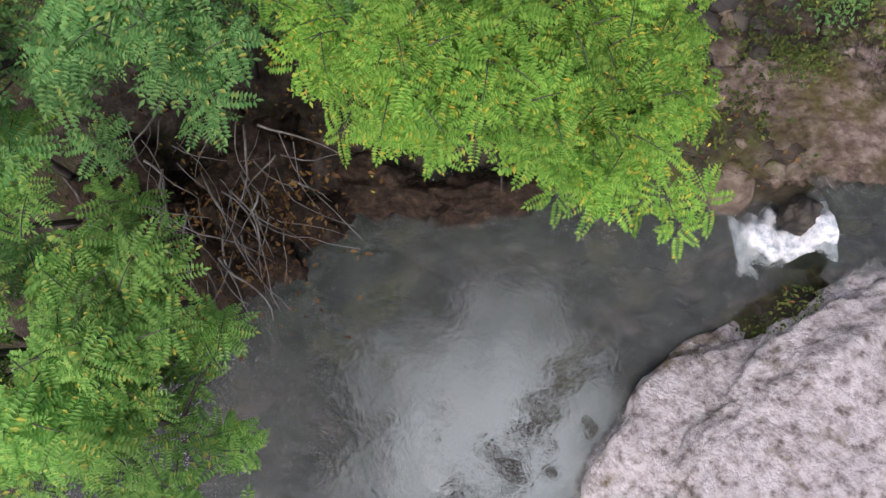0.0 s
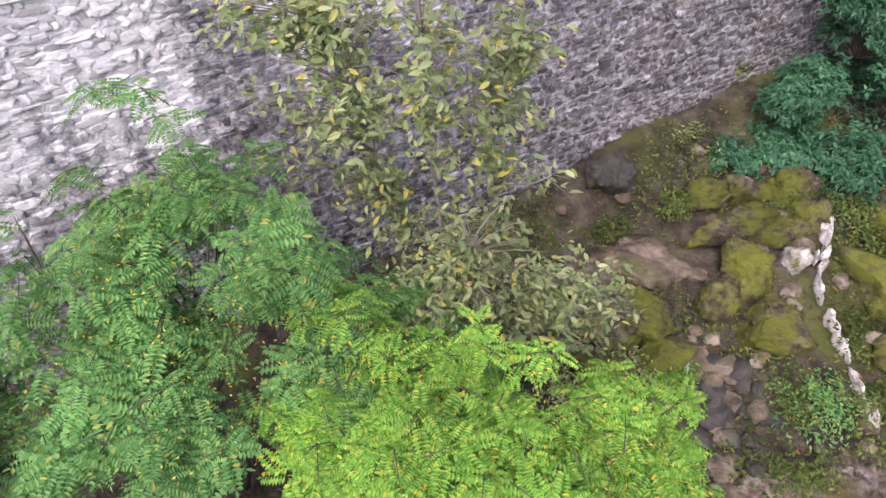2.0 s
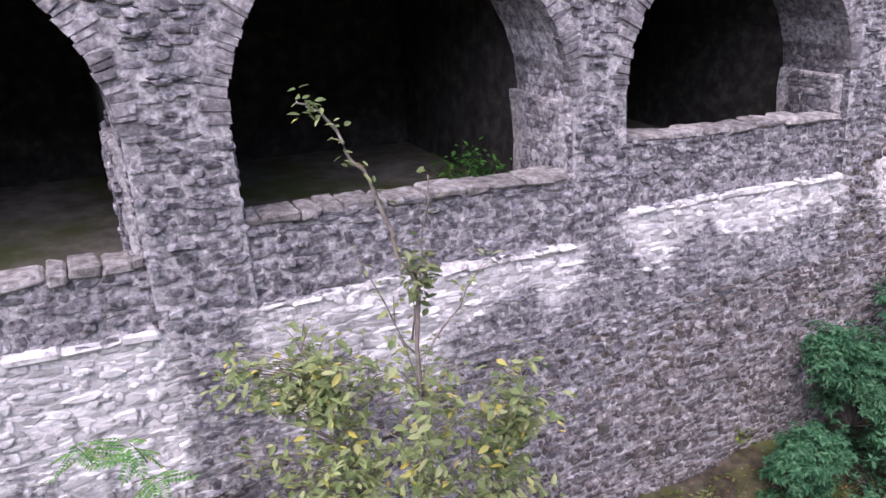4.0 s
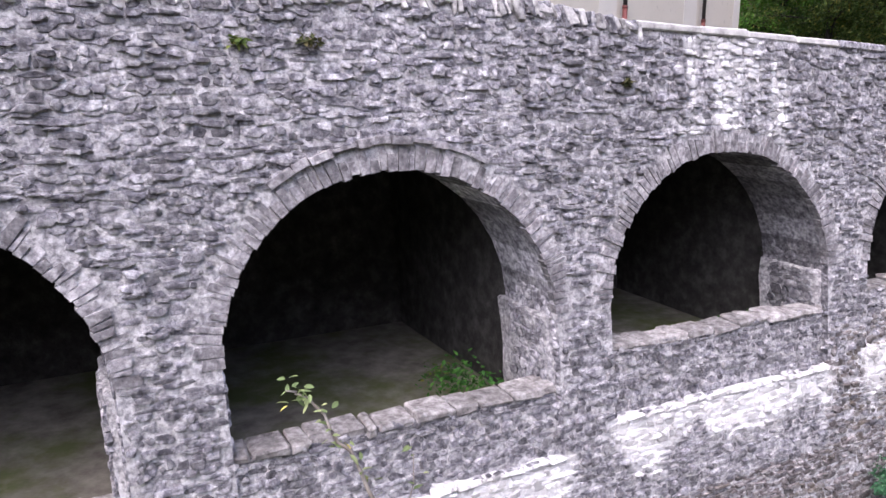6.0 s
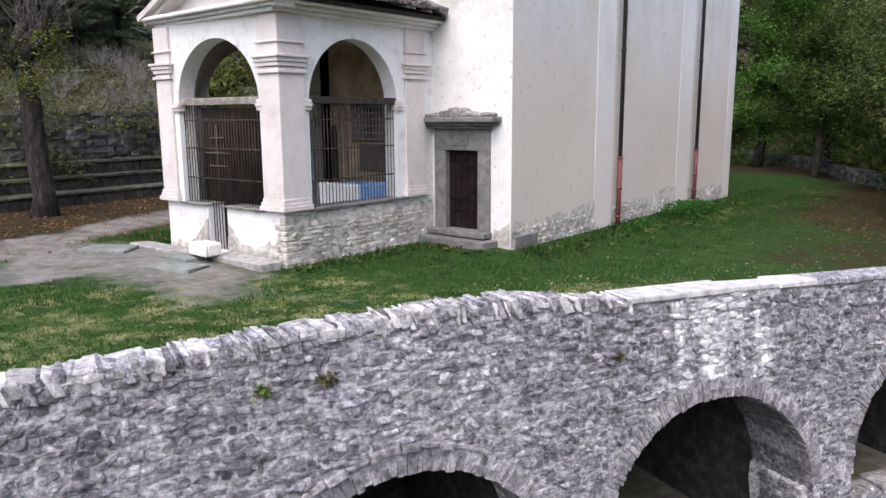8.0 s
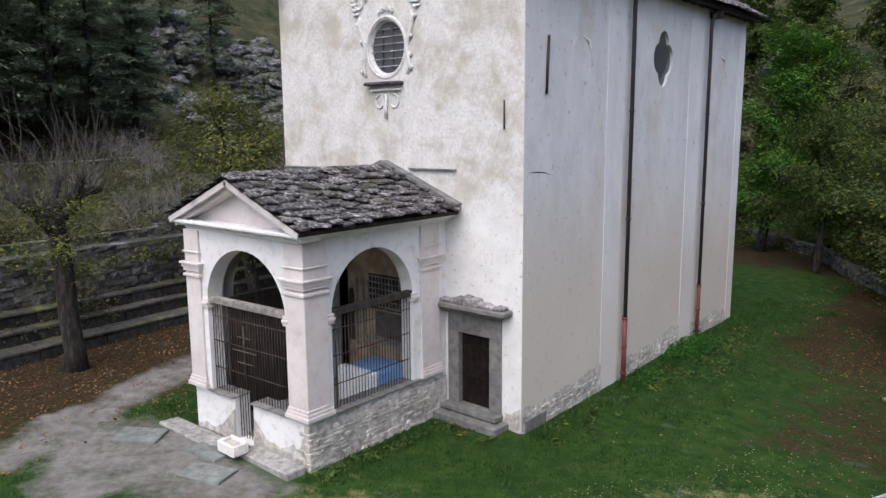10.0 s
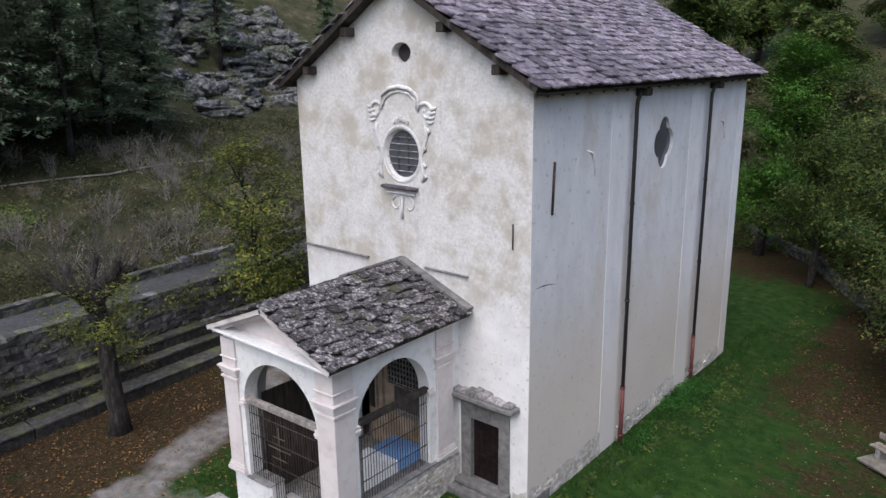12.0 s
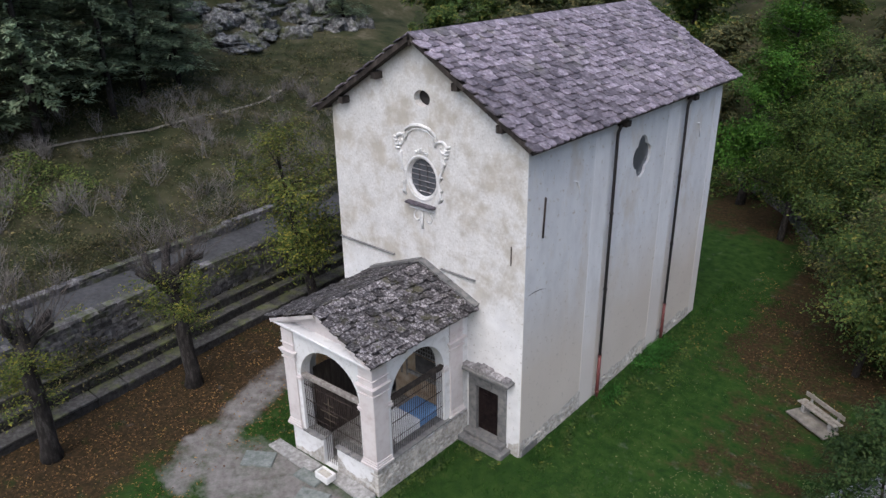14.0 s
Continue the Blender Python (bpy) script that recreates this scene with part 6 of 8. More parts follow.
tagged(road, "narrow grey asphalt road above the churchyard", "road", kind="structure")

bench = thing("park_bench", "pale concrete and timber bench with two seat planks on the grass", "bench", at=(7.7, 10.35, -0.62))
bench.rotation_euler = (0, 0, radians(-30))
for x in (-0.7, 0.7):
    box_part("leg", (x - 0.09, x + 0.09, -0.2, 0.25, 0, 0.40), M["concrete"], bench, bevel=0.02)
    box_part("back_post", (x - 0.05, x + 0.05, 0.2, 0.28, 0.1, 0.82), M["concrete"], bench, bevel=0.015)
for y0 in (-0.24, 0.0):
    box_part("seat_plank", (-1.0, 1.0, y0, y0 + 0.2, 0.40, 0.46), M["bench_wood"], bench, bevel=0.012)
box_part("back_plank", (-1.0, 1.0, 0.17, 0.23, 0.62, 0.82), M["bench_wood"], bench, bevel=0.012)
slab2 = box_part("bench_slab", (-1.0, 1.0, -0.75, 0.1, -0.04, 0.06), M["trodden"], bench, "worn ground slab", bevel=0.02, jit=0.02)


# ---- trees ----
def limb(p, d, length, r0, r1, rng, steps=5, curl=0.25, lift=0.0):
    pts, radii = [Vector(p)], [r0]
    d = Vector(d).normalized()
    for k in range(steps):
        d = (d + Vector((rng.uniform(-curl, curl), rng.uniform(-curl, curl), rng.uniform(-curl, curl) * 0.6 + lift))).normalized()
        pts.append(pts[-1] + d * length / steps)
        radii.append(r0 + (r1 - r0) * (k + 1) / steps)
    return pts, radii


def broad_tree(name, label, height, spread, r, leafmat, n_leaf, leaf_size, seed, bole=0.3, barkmat="bark", at=(0, 0, 0), template=None, category="tree", group="", limbs=12, fill=0.5):
    """A broadleaved tree: wobbling tapered bole, limbs with twigs, leaves in clumps at their ends, gaps between."""
    rng = random.Random(seed)
    nrng = np.random.default_rng(seed)
    root = thing(name, label, category, group, at=at)
    wood = []
    tp, tr = limb((0, 0, -0.3), (rng.uniform(-.08, .08), rng.uniform(-.08, .08), 1), height * 0.92, r, r * 0.12, rng, 9, 0.09)
    wood.append(tube_data(tp, tr, 8))
    ends = []
    for k in range(limbs):
        f = bole + (0.95 - bole) * (k + rng.random()) / limbs
        i = min(int(f * 9), 8)
        base = tp[i].lerp(tp[i + 1], f * 9 - i)
        a = k * 2.4 + rng.uniform(-.4, .4)
        prof = math.sin(math.pi * min(1, 0.18 + (f - bole) / (1 - bole) * 0.82)) ** 0.7
        ln = spread * prof * rng.uniform(0.7, 1.1)
        lp, lr = limb(base, (math.cos(a), math.sin(a), rng.uniform(0.15, 0.7)), ln, tr[i] * 0.5, 0.012, rng, 5, 0.28, 0.04)
        wood.append(tube_data(lp, lr, 5))
        for j in range(1, 6):
            for q in range(2):
                tw, twr = limb(lp[j], (rng.uniform(-1, 1), rng.uniform(-1, 1), rng.uniform(-0.3, 0.9)), spread * rng.uniform(0.18, 0.38), lr[j] * 0.6, 0.005, rng, 3, 0.35)
                wood.append(tube_data(tw, twr, 3))
                ends.append((tw[-1], tw[1]))
    part_w = mesh_ob("trunk", *join(wood), M[barkmat], root, "", smooth=True)
    cs, ns, ss = [], [], []
    mid = Vector((0, 0, height * (bole + 0.35)))
    per = max(1, int(n_leaf / len(ends)))
    for e, b in ends:
        cl = spread * 0.13
        for k in range(per):
            c = e.lerp(b, rng.random() * fill) + Vector((rng.gauss(0, cl), rng.gauss(0, cl), rng.gauss(0, cl * 0.7)))
            n = (c - mid).normalized() * 0.5 + Vector((0, 0, 0.8))
            cs.append(c)
            ns.append(n)
            ss.append(leaf_size * rng.uniform(0.6, 1.3))
    V, F = leaf_cloud(cs, ns, ss, template or clump_leaf(), nrng)
    mesh_ob("crown", V, F, M[leafmat], root)
    return root


def conifer(name, label, height, spread, r, seed, at=(0, 0, 0), bole=0.2):
    rng = random.Random(seed)
    root = thing(name, label, "tree", "conifers on the slope", at=at)
    tp, tr = limb((0, 0, -0.4), (0, 0, 1), height, r, 0.02, rng, 8, 0.03)
    wood = [tube_data(tp, tr, 7)]
    V, F = [], []
    z = height * bole
    while z < height * 0.98:
        f = z / height
        ln = spread * (1 - f) ** 0.75 + 0.15
        for k in range(6):
            if rng.random() < 0.18:
                continue
            a = rng.uniform(0, 6.283)
            lp, lr = limb((0, 0, z), (math.cos(a), math.sin(a), rng.uniform(-0.15, 0.2)), ln * rng.uniform(0.6, 1.15), 0.03, 0.008, rng, 4, 0.15, -0.03)
            wood.append(tube_data(lp, lr, 3))
            for j in range(1, 5):
                for q in range(20):
                    c = lp[j - 1].lerp(lp[j], rng.random()) + Vector((rng.gauss(0, .08), rng.gauss(0, .08), rng.gauss(0, .08)))
                    d = Vector((math.cos(a + rng.uniform(-1.3, 1.3)), math.sin(a + rng.uniform(-1.3, 1.3)), rng.uniform(-0.5, 0.25))) * rng.uniform(0.25, 0.6)
                    s = d.cross(Vector((0, 0, 1))).normalized() * rng.uniform(0.04, 0.09)
                    o = len(V)
                    V += [c - s * 0.4, c + d * 0.55 - s, c + d, c + d * 0.55 + s]
                    F.append((o, o + 1, o + 2, o + 3))
        z += rng.uniform(0.28, 0.5)
    mesh_ob("trunk", *join(wood), M["bark"], root, smooth=True)
    mesh_ob("needles", V, F, M["needle"], root)
    return root


def pollard(name, label, at, seed, height=3.4, leafy_n=500):
    """A pollarded yard tree: stout bole, knobbly limbs, a broom of bare shoots and some last yellow leaves low down."""
    rng = random.Random(seed)
    root = thing(name, label, "tree", "pollarded yard trees", at=at)
    tp, tr = limb((0, 0, -0.3), (0.03, 0.02, 1), height, 0.33, 0.27, rng, 6, 0.12)
    wood = [tube_data(tp, [0.48] + tr[1:], 9)]
    twigs, cs = [], []
    for k in range(6):
        a = k * 1.05 + rng.uniform(-.3, .3)
        lp, lr = limb(tp[-1] - Vector((0, 0, rng.uniform(0, 0.7))), (math.cos(a) * 0.9, math.sin(a) * 0.9, 0.75), rng.uniform(1.1, 2.0), 0.22, 0.13, rng, 4, 0.5, 0.08)
        wood.append(tube_data(lp, lr, 6))
        for q in range(13):
            b = lp[rng.randrange(1, 5)]
            tw, twr = limb(b, (math.cos(a) * 0.7 + rng.uniform(-.9, .9), math.sin(a) * 0.7 + rng.uniform(-.9, .9), rng.uniform(0.6, 1.3)), rng.uniform(1.4, 3.4), 0.017, 0.004, rng, 6, 0.2, 0.05)
            twigs.append(tube_data(tw, twr, 3))
            for s in range(3):
                sp, sr = limb(tw[rng.randrange(2, 5)], (rng.uniform(-1, 1), rng.uniform(-1, 1), 0.9), rng.uniform(0.4, 0.9), 0.006, 0.003, rng, 3, 0.2)
                twigs.append(tube_data(sp, sr, 3))
    for k in range(14):
        z = rng.uniform(height * 0.45, height)
        a = rng.uniform(0, 6.283)
        tw, twr = limb((0, 0, z), (math.cos(a), math.sin(a), rng.uniform(-0.2, 0.5)), rng.uniform(0.9, 1.8), 0.012, 0.004, rng, 4, 0.25)
        twigs.append(tube_data(tw, twr, 3))
        for q in range(leafy_n // 14):
            c = tw[1].lerp(tw[4], rng.random()) + Vector((rng.gauss(0, .2), rng.gauss(0, .2), rng.gauss(0, .2)))
            cs.append(c)
    mesh_ob("trunk", *join(wood), M["bark"], root, smooth=True)
    mesh_ob("shoot_broom", *join(twigs), M["twig"], root, "bare upright shoots")
    V, F = leaf_cloud(cs, [(0, 0, 1)] * len(cs), [rng.uniform(0.09, 0.16) for _ in cs], simple_leaf(), np.random.default_rng(seed))
    mesh_ob("foliage", V, F, M["yellow_leaf"], root, "sparse yellow-green leaves")
    return root


for k, (x, y) in enumerate(((-13.1, -11.6), (-13.35, -5.5))):
    pollard("pollard_tree", "pollarded yard tree with bare upright shoots and few yellowing leaves", (x, y, yard_z(x, y)), 11 + k, 5.4, 2200)
broad_tree("yard_tree", "leafy yellow-green tree between church and stepped seats", 10.0, 3.4, 0.3, "yellow_leaf", 12000, 0.17, 31, 0.25, at=(-14.9, 2.6, 0.3), template=simple_leaf(), group="yard trees")
broad_tree("yard_tree", "leafy yellow-green tree beyond the church", 9.0, 2.8, 0.28, "yellow_leaf", 5000, 0.17, 32, 0.3, at=(-15.2, 9.5, 0.3), template=simple_leaf(), group="yard trees")
broad_tree("yard_tree", "slim tree with dense dark leaves beside the bench", 9.5, 3.8, 0.17, "wood_leaf", 32000, 0.16, 33, 0.2, "bark", at=(7.9, 15.2, -0.8), template=simple_leaf(), group="yard trees", limbs=15)
broad_tree("yard_tree", "broadleaved tree behind the church", 9.5, 3.2, 0.24, "wood_leaf", 17000, 0.17, 34, 0.22, "bark", at=(0.2, 28.2, -0.3), template=simple_leaf(), group="yard trees", limbs=14)
broad_tree("yard_tree", "bright green broadleaved tree behind the church", 16.0, 3.4, 0.35, "bright_leaf", 20000, 0.24, 35, 0.15, at=(-4.2, 33.0, -0.3), template=simple_leaf(), group="yard trees", limbs=18)

for k, (x, y, h, sp) in enumerate(((4.6, 23.5, 9.0, 3.2), (7.2, 19.0, 8.0, 2.9), (3.6, 30.0, 11.0, 3.4), (9.6, 16.6, 8.5, 2.8), (-0.8, 36.0, 13.0, 3.8))):
    broad_tree("yard_tree", "dense dark broadleaved tree at the wood's edge", h, sp, 0.2, "olive_leaf" if k % 2 else "wood_leaf", 13000, 0.19, 36 + k, 0.12, at=(x, y, yard_z(x, y)), template=simple_leaf(), group="yard trees", limbs=15)

# woods: a few trees, copied with turns
protos = [broad_tree("woodland_tree", "tall dark green woodland tree", 14, 3.6, 0.28, "wood_leaf", 8500, 0.34, 51, 0.12, at=(9.0, 27, -0.6), group="woodland trees", limbs=16),
          broad_tree("woodland_tree", "tall yellowing woodland tree", 12, 3.2, 0.24, "yellow_wood", 7000, 0.32, 52, 0.15, at=(14, 24, -1), group="woodland trees", limbs=14),
          broad_tree("woodland_tree", "bushy green woodland tree", 8, 3.0, 0.2, "wood_leaf", 5000, 0.28, 53, 0.05, at=(12, 18.5, -1), group="woodland trees", limbs=14)]
rng = random.Random(8)
spots = [(5, 38), (0, 43), (10, 44), (16, 34), (17, 27), (13.5, 21.5), (11.0, 15.5), (6.5, 31.5), (4.5, 45), (-6, 46), (-11, 41), (-14, 34), (-19, 44), (21, 40), (24, 30), (12, 52), (2, 54), (-8, 56), (19, 52), (28, 46),
         (-18, 52), (-26, 46), (30, 60), (8, 64), (-4, 68), (20, 70), (-16, 66), (16, 17), (19, 21), (13.2, 14.5), (10.5, 19.5), (8.2, 22.5), (11.5, 24), (24, 20), (-28, 58), (36, 36), (40, 52), (-24, 34), (-28, 38), (-33, 42), (-22, 40), (-30, 32), (-36, 48), (-20, 30), (-26, 27)]
for k, (x, y) in enumerate(spots):
    pr = protos[(0, 1, 2)[k % 3] if y < 30 else (0, 1, 0)[k % 3]]
    s = rng.uniform(0.85, 1.25)
    z = yard_z(x, y) if x < wall_x(min(max(y, Y0), Y1)) + max(0, y - Y1) * 0.5 else -3.0
    copy_thing(pr, pose(x, y, z, 0, 0, rng.uniform(0, 360)) @ Matrix.Diagonal((s, s, s, 1)))
pines = [conifer("conifer", "dark green conifer on the slope", 17, 4.0, 0.26, 71, at=(-40.5, 8.0, yard_z(-40.5, 8.0)), bole=0.16),
         conifer("conifer", "dark green conifer on the slope", 13, 3.4, 0.22, 72, at=(-43.0, 4.0, yard_z(-43, 4)), bole=0.12)]
for k, (x, y) in enumerate(((-41, 1), (-44.5, 7.5), (-38.5, 4.5), (-42.5, 12), (-37.5, -1), (-46.5, 11), (-44, -1.5), (-40, -7), (-43, -11), (-48.5, 15), (-52, 5), (-47, 2), (-50, 9), (-46, -4), (-52, -1), (-39, -3.5), (-55, 14), (-58, 5), (-49, -9), (-62, 20), (-60, 30), (-54, 40), (-66, 12), (-68, -2), (-57, -8), (-70, 30), (-45, 52), (-38, 60))):
    s = rng.uniform(0.8, 1.25)
    copy_thing(pines[k % 2], pose(x, y, yard_z(x, y), 0, 0, rng.uniform(0, 360)) @ Matrix.Diagonal((s, s, s, 1)))


def scrub(name, label, area, n, size, matname, seed, z_of, template=None, kind="stuff", tall=0.6):
    """Low bushes and weeds as a sheet of many leaves in mounds."""
    r = np.random.default_rng(seed)
    rr = random.Random(seed)
    cs, ns, ss = [], [], []
    while len(cs) < n:
        x, y = rr.uniform(*area[0]), rr.uniform(*area[1])
        m = noise.noise(Vector((x * 0.45, y * 0.45, seed)))
        if m < rr.uniform(-0.55, 0.25):
            continue
        h = tall * max(0.1, m + 0.3) * 1.4
        for k in range(6):
            cs.append((x + rr.gauss(0, .2), y + rr.gauss(0, .2), z_of(x, y) + rr.uniform(0.02, h)))
            ns.append((rr.gauss(0, .4), rr.gauss(0, .4), 1))
            ss.append(size * rr.uniform(0.6, 1.3))
    V, F = leaf_cloud(cs, ns, ss, template or simple_leaf(), r)
    ob = mesh_ob(name, V, F, M[matname])
    return tagged(ob, label, "bushes", kind=kind)


scrub("slope_bushes", "brown and green scrub covering the slope above the road", ((-50, -22), (-24, 34)), 60000, 0.20, "scrub_leaf", 81, yard_z, tall=1.2)
scrub("roadside_bushes", "yellowing creepers on the retaining wall by the road", ((-18.0, -17.0), (-20, 8)), 5000, 0.15, "yellow_leaf", 82, lambda x, y: 2.7, tall=1.3)
scrub("roadside_bushes", "green weeds along the far edge of the road", ((-24.5, -21.2), (-22, 16)), 12000, 0.17, "scrub_leaf", 83, yard_z, tall=1.0)
scrub("slope_bushes", "light green bushes on the slope above the road", ((-35, -29), (-12, -1)), 6000, 0.2, "bank_leaf", 87, yard_z, tall=1.6)
scrub("wood_edge_bushes", "dark undergrowth along the wood's edge", ((-16, 16), (33, 46)), 9000, 0.34, "wood_leaf", 84, yard_z, tall=1.6)
scrub("step_weeds", "brown and green weeds growing over the upper stone steps", ((-17.6, -15.3), (-20, 4)), 15000, 0.13, "scrub_leaf", 86, lambda x, y: 0.70 + 0.8 * min(1.4, seat_x(y) - x - 0.7) if seat_x(y) - x > 0.7 else yard_z(x, y) - 2.0, tall=0.9)
scrub("church_weeds", "fresh green weeds at the foot of the church wall", ((0.12, 1.0), (8.6, 11.6)), 2600, 0.11, "weed_leaf", 88, yard_z, tall=0.5)
for yc in (-1.75, -6.8):
    c = on_wall(yc, 0, -0.75)
    scrub("vault_weeds", "fresh green weeds growing inside the arch behind its sill", ((c.x - 0.25, c.x + 0.25), (yc - 0.45, yc + 0.35)), 360, 0.10, "weed_leaf", 90, lambda x, y: HALL + 0.25, tall=0.9)
scrub("church_weeds", "fresh green weeds at the foot of the church wall", ((0.15, 0.8), (5.0, 6.6)), 700, 0.09, "weed_leaf", 89, yard_z, tall=0.3)


def bare_shrubs(name, label, spots, seed, height=(0.8, 2.0)):
    """Leafless shrubs: sheaves of thin grey shoots."""
    rr = random.Random(seed)
    chunks = []
    for x, y in spots:
        h = rr.uniform(*height)
        for k in range(16):
            tp, tr = limb((x + rr.gauss(0, .12), y + rr.gauss(0, .12), yard_z(x, y) - 0.1), (rr.gauss(0, .45), rr.gauss(0, .45), 1), h * rr.uniform(0.6, 1.1), 0.022, 0.006, rr, 4, 0.18)
            chunks.append(tube_data(tp, tr, 3))
            for q in (2, 3):
                sp, sr = limb(tp[q], (rr.gauss(0, .8), rr.gauss(0, .8), 0.7), h * 0.35, 0.01, 0.004, rr, 3, 0.2)
                chunks.append(tube_data(sp, sr, 3))
    return tagged(mesh_ob(name, *join(chunks), M["grey_twig"]), label, "bushes", kind="stuff")


rr = random.Random(29)
bare_shrubs("bare_bushes", "leafless grey brushwood on the slope above the road", [(rr.uniform(-40, -22), rr.uniform(-22, 24)) for k in range(260)], 30)
# rock outcrop and goat path on the slope
rr = random.Random(3)
for k in range(110):
    x, y = -52 - rr.uniform(0, 22), 33 + rr.uniform(-10, 12)
    rock("outcrop_rock", (x, y, yard_z(x, y) + 0.1), (rr.uniform(0.8, 2.6), rr.uniform(0.8, 2.2), rr.uniform(0.5, 1.2)), M["outcrop"], 200 + k, 0.6, 4, "grey-white rock outcrop on the slope", group="outcrop rocks", turn=rr.uniform(0, 360), cuts=9, fine=0.5)
V, F = [], []
pp = [(-39, -14), (-37.5, -3.3), (-36.75, 0.6), (-35.4, 5.3), (-35.7, 8.6), (-36.2, 11.8), (-37.6, 16.5), (-40.6, 21.8), (-43.2, 25.6)]
fine = []
for (xa, ya), (xb, yb) in zip(pp[:-1], pp[1:]):
    for k in range(8):
        fine.append((xa + (xb - xa) * k / 8, ya + (yb - ya) * k / 8))
for x, y in fine:
    for dx in (-0.16, 0.16):
        V.append((x + dx * (0.8 + 0.5 * noise.noise(Vector((x, y, 2)))), y, yard_z(x + dx, y) + 0.10))
for k in range(len(fine) - 1):
    F.append((2 * k, 2 * k + 1, 2 * k + 3, 2 * k + 2))
tagged(mesh_ob("footpath", V, F, M["trodden"]), "narrow pale footpath across the slope", "path", kind="structure")

# grass and fallen leaves in the yard
r = np.random.default_rng(4)
rr = random.Random(4)
V, F = [], []
count = 0
while count < 26000:
    x, y = rr.uniform(-9, 12), rr.uniform(-16, 20)
    if x > wall_x(y) - 0.65 or (x < 0.15 and y > -0.2) or (PL - 0.2 < x < PR + 0.1 and y > -5.8) or path_mask(x, y) > 0.35 or (x > 3.4 and y > 2 and rr.random() < 0.85):
        continue
    count += 1
    g = yard_z(x, y)
    near = 0.5 + 0.9 * max(0.0, noise.noise(Vector((x * 0.7, y * 0.7, 3)))) + (0.9 if (0.1 < x < 0.8 and y > 0) or (x < -2.2 + 0.5 and -5.2 < y < 0) else 0)
    for q in range(3):
        a = rr.uniform(0, 6.283)
        h = rr.uniform(0.05, 0.12) * near
        bx, by = x + rr.gauss(0, .05), y + rr.gauss(0, .05)
        wx, wy = 0.012 * math.cos(a + 1.57), 0.012 * math.sin(a + 1.57)
        o = len(V)
        V += [(bx - wx, by - wy, g - 0.02), (bx + wx, by + wy, g - 0.02), (bx + h * 0.7 * math.cos(a), by + h * 0.7 * math.sin(a), g + h)]
        F.append((o, o + 1, o + 2))
tagged(mesh_ob("grass", V, F, M["grass_blade"]), "short green grass tufts in the churchyard", "grass", kind="stuff")


def scatter(name, label, n, area, ok, size, matname, seed):
    rr = random.Random(seed)
    cs = []
    tries = 0
    while len(cs) < n and tries < n * 40:
        tries += 1
        x, y = rr.uniform(*area[0]), rr.uniform(*area[1])
        if ok(x, y):
            cs.append((x, y, yard_z(x, y) + 0.025))
    V, F = leaf_cloud(cs, [(0, 0, 1)] * len(cs), [size * rr.uniform(0.6, 1.3) for _ in cs], simple_leaf(), np.random.default_rng(seed))
    return tagged(mesh_ob(name, V, F, M[matname]), label, "leaves", kind="stuff")


scatter("fallen_leaves", "brown fallen leaves strewn under the pollarded trees", 6000, ((-17, -7.6), (-14, 8)), lambda x, y: seat_x(y) < x and path_mask(x, y) < rr.random() * 1.3, 0.11, "dead_leaf", 91)
scatter("fallen_leaves", "pale fallen leaves and straw on the grass by the parapet", 1500, ((-4, 8), (-12, 4)), lambda x, y: 0.7 < wall_x(y) - x < 4.5 and noise.noise(Vector((x * 0.9, y * 0.9, 7))) > -0.25, 0.06, "pale_leaf", 92)
scatter("fallen_leaves", "brown fallen leaves on the grass behind the church", 1800, ((1, 10), (11, 30)), lambda x, y: noise.noise(Vector((x * 0.5, y * 0.5, 2))) > -0.1, 0.11, "dead_leaf", 93)
scatter("weeds", "broad-leaved weeds along the church wall", 900, ((0.2, 1.2), (0, 15)), lambda x, y: noise.noise(Vector((x * 2, y * 0.9, 4))) > 0.1, 0.18, "wood_leaf", 94)
scatter("weeds", "broad-leaved weeds along the porch wall", 500, ((-2.35, -0.3), (-4.9, -0.75)), lambda x, y: noise.noise(Vector((x * 2, y * 0.9, 4))) > 0.0 and (x < -1.8 or y > -1.2), 0.17, "wood_leaf", 95)
scatter("fallen_leaves", "pale leaves dotted over the grass beside the church", 350, ((1, 10), (1, 15)), lambda x, y: True, 0.07, "pale_leaf", 96)
scatter("weeds", "dark green weeds at the foot of the church wall", 700, ((0.2, 2.2), (7.5, 12.5)), lambda x, y: noise.noise(Vector((x * 1.2, y * 0.9, 4))) > -0.1, 0.16, "wood_leaf", 97)


# ---- the gorge: boulders, fall, shrubs ----
rock("boulder", (15.15, -13.15, -12.15), (2.9, 4.1, 1.5), M["rock"], 5, 0.2, 7, "large pale water-worn boulder rising from the stream", "boulder", fine=0.10)
rock("boulder", (15.25, -13.1, -12.75), (2.98, 4.2, 1.32), M["brown_rock"], 5, 0.26, 6, "wet brown rock shelf round the boulder's foot", "boulder", fine=0.5)
rock("bank_rock", (11.75, -8.75, -11.75), (2.0, 1.05, 0.85), M["bank_rock"], 7, 0.26, 6, "pinkish brown layered rock above the small waterfall", "boulder", turn=40, cuts=3, flat=0.7, fine=0.6)
rock("bank_rock", (13.9, -7.1, -11.8), (1.9, 1.1, 0.95), M["bank_rock"], 9, 0.28, 6, "brown layered rock beside the upper pool", "boulder", turn=38, cuts=3, flat=0.7, fine=0.6)
rock("fall_rock", (12.38, -10.18, -11.65), (0.27, 0.25, 0.40), M["wet_rock"], 10, 0.35, 5, "dark wet rock splitting the small waterfall", "rock", cuts=7)
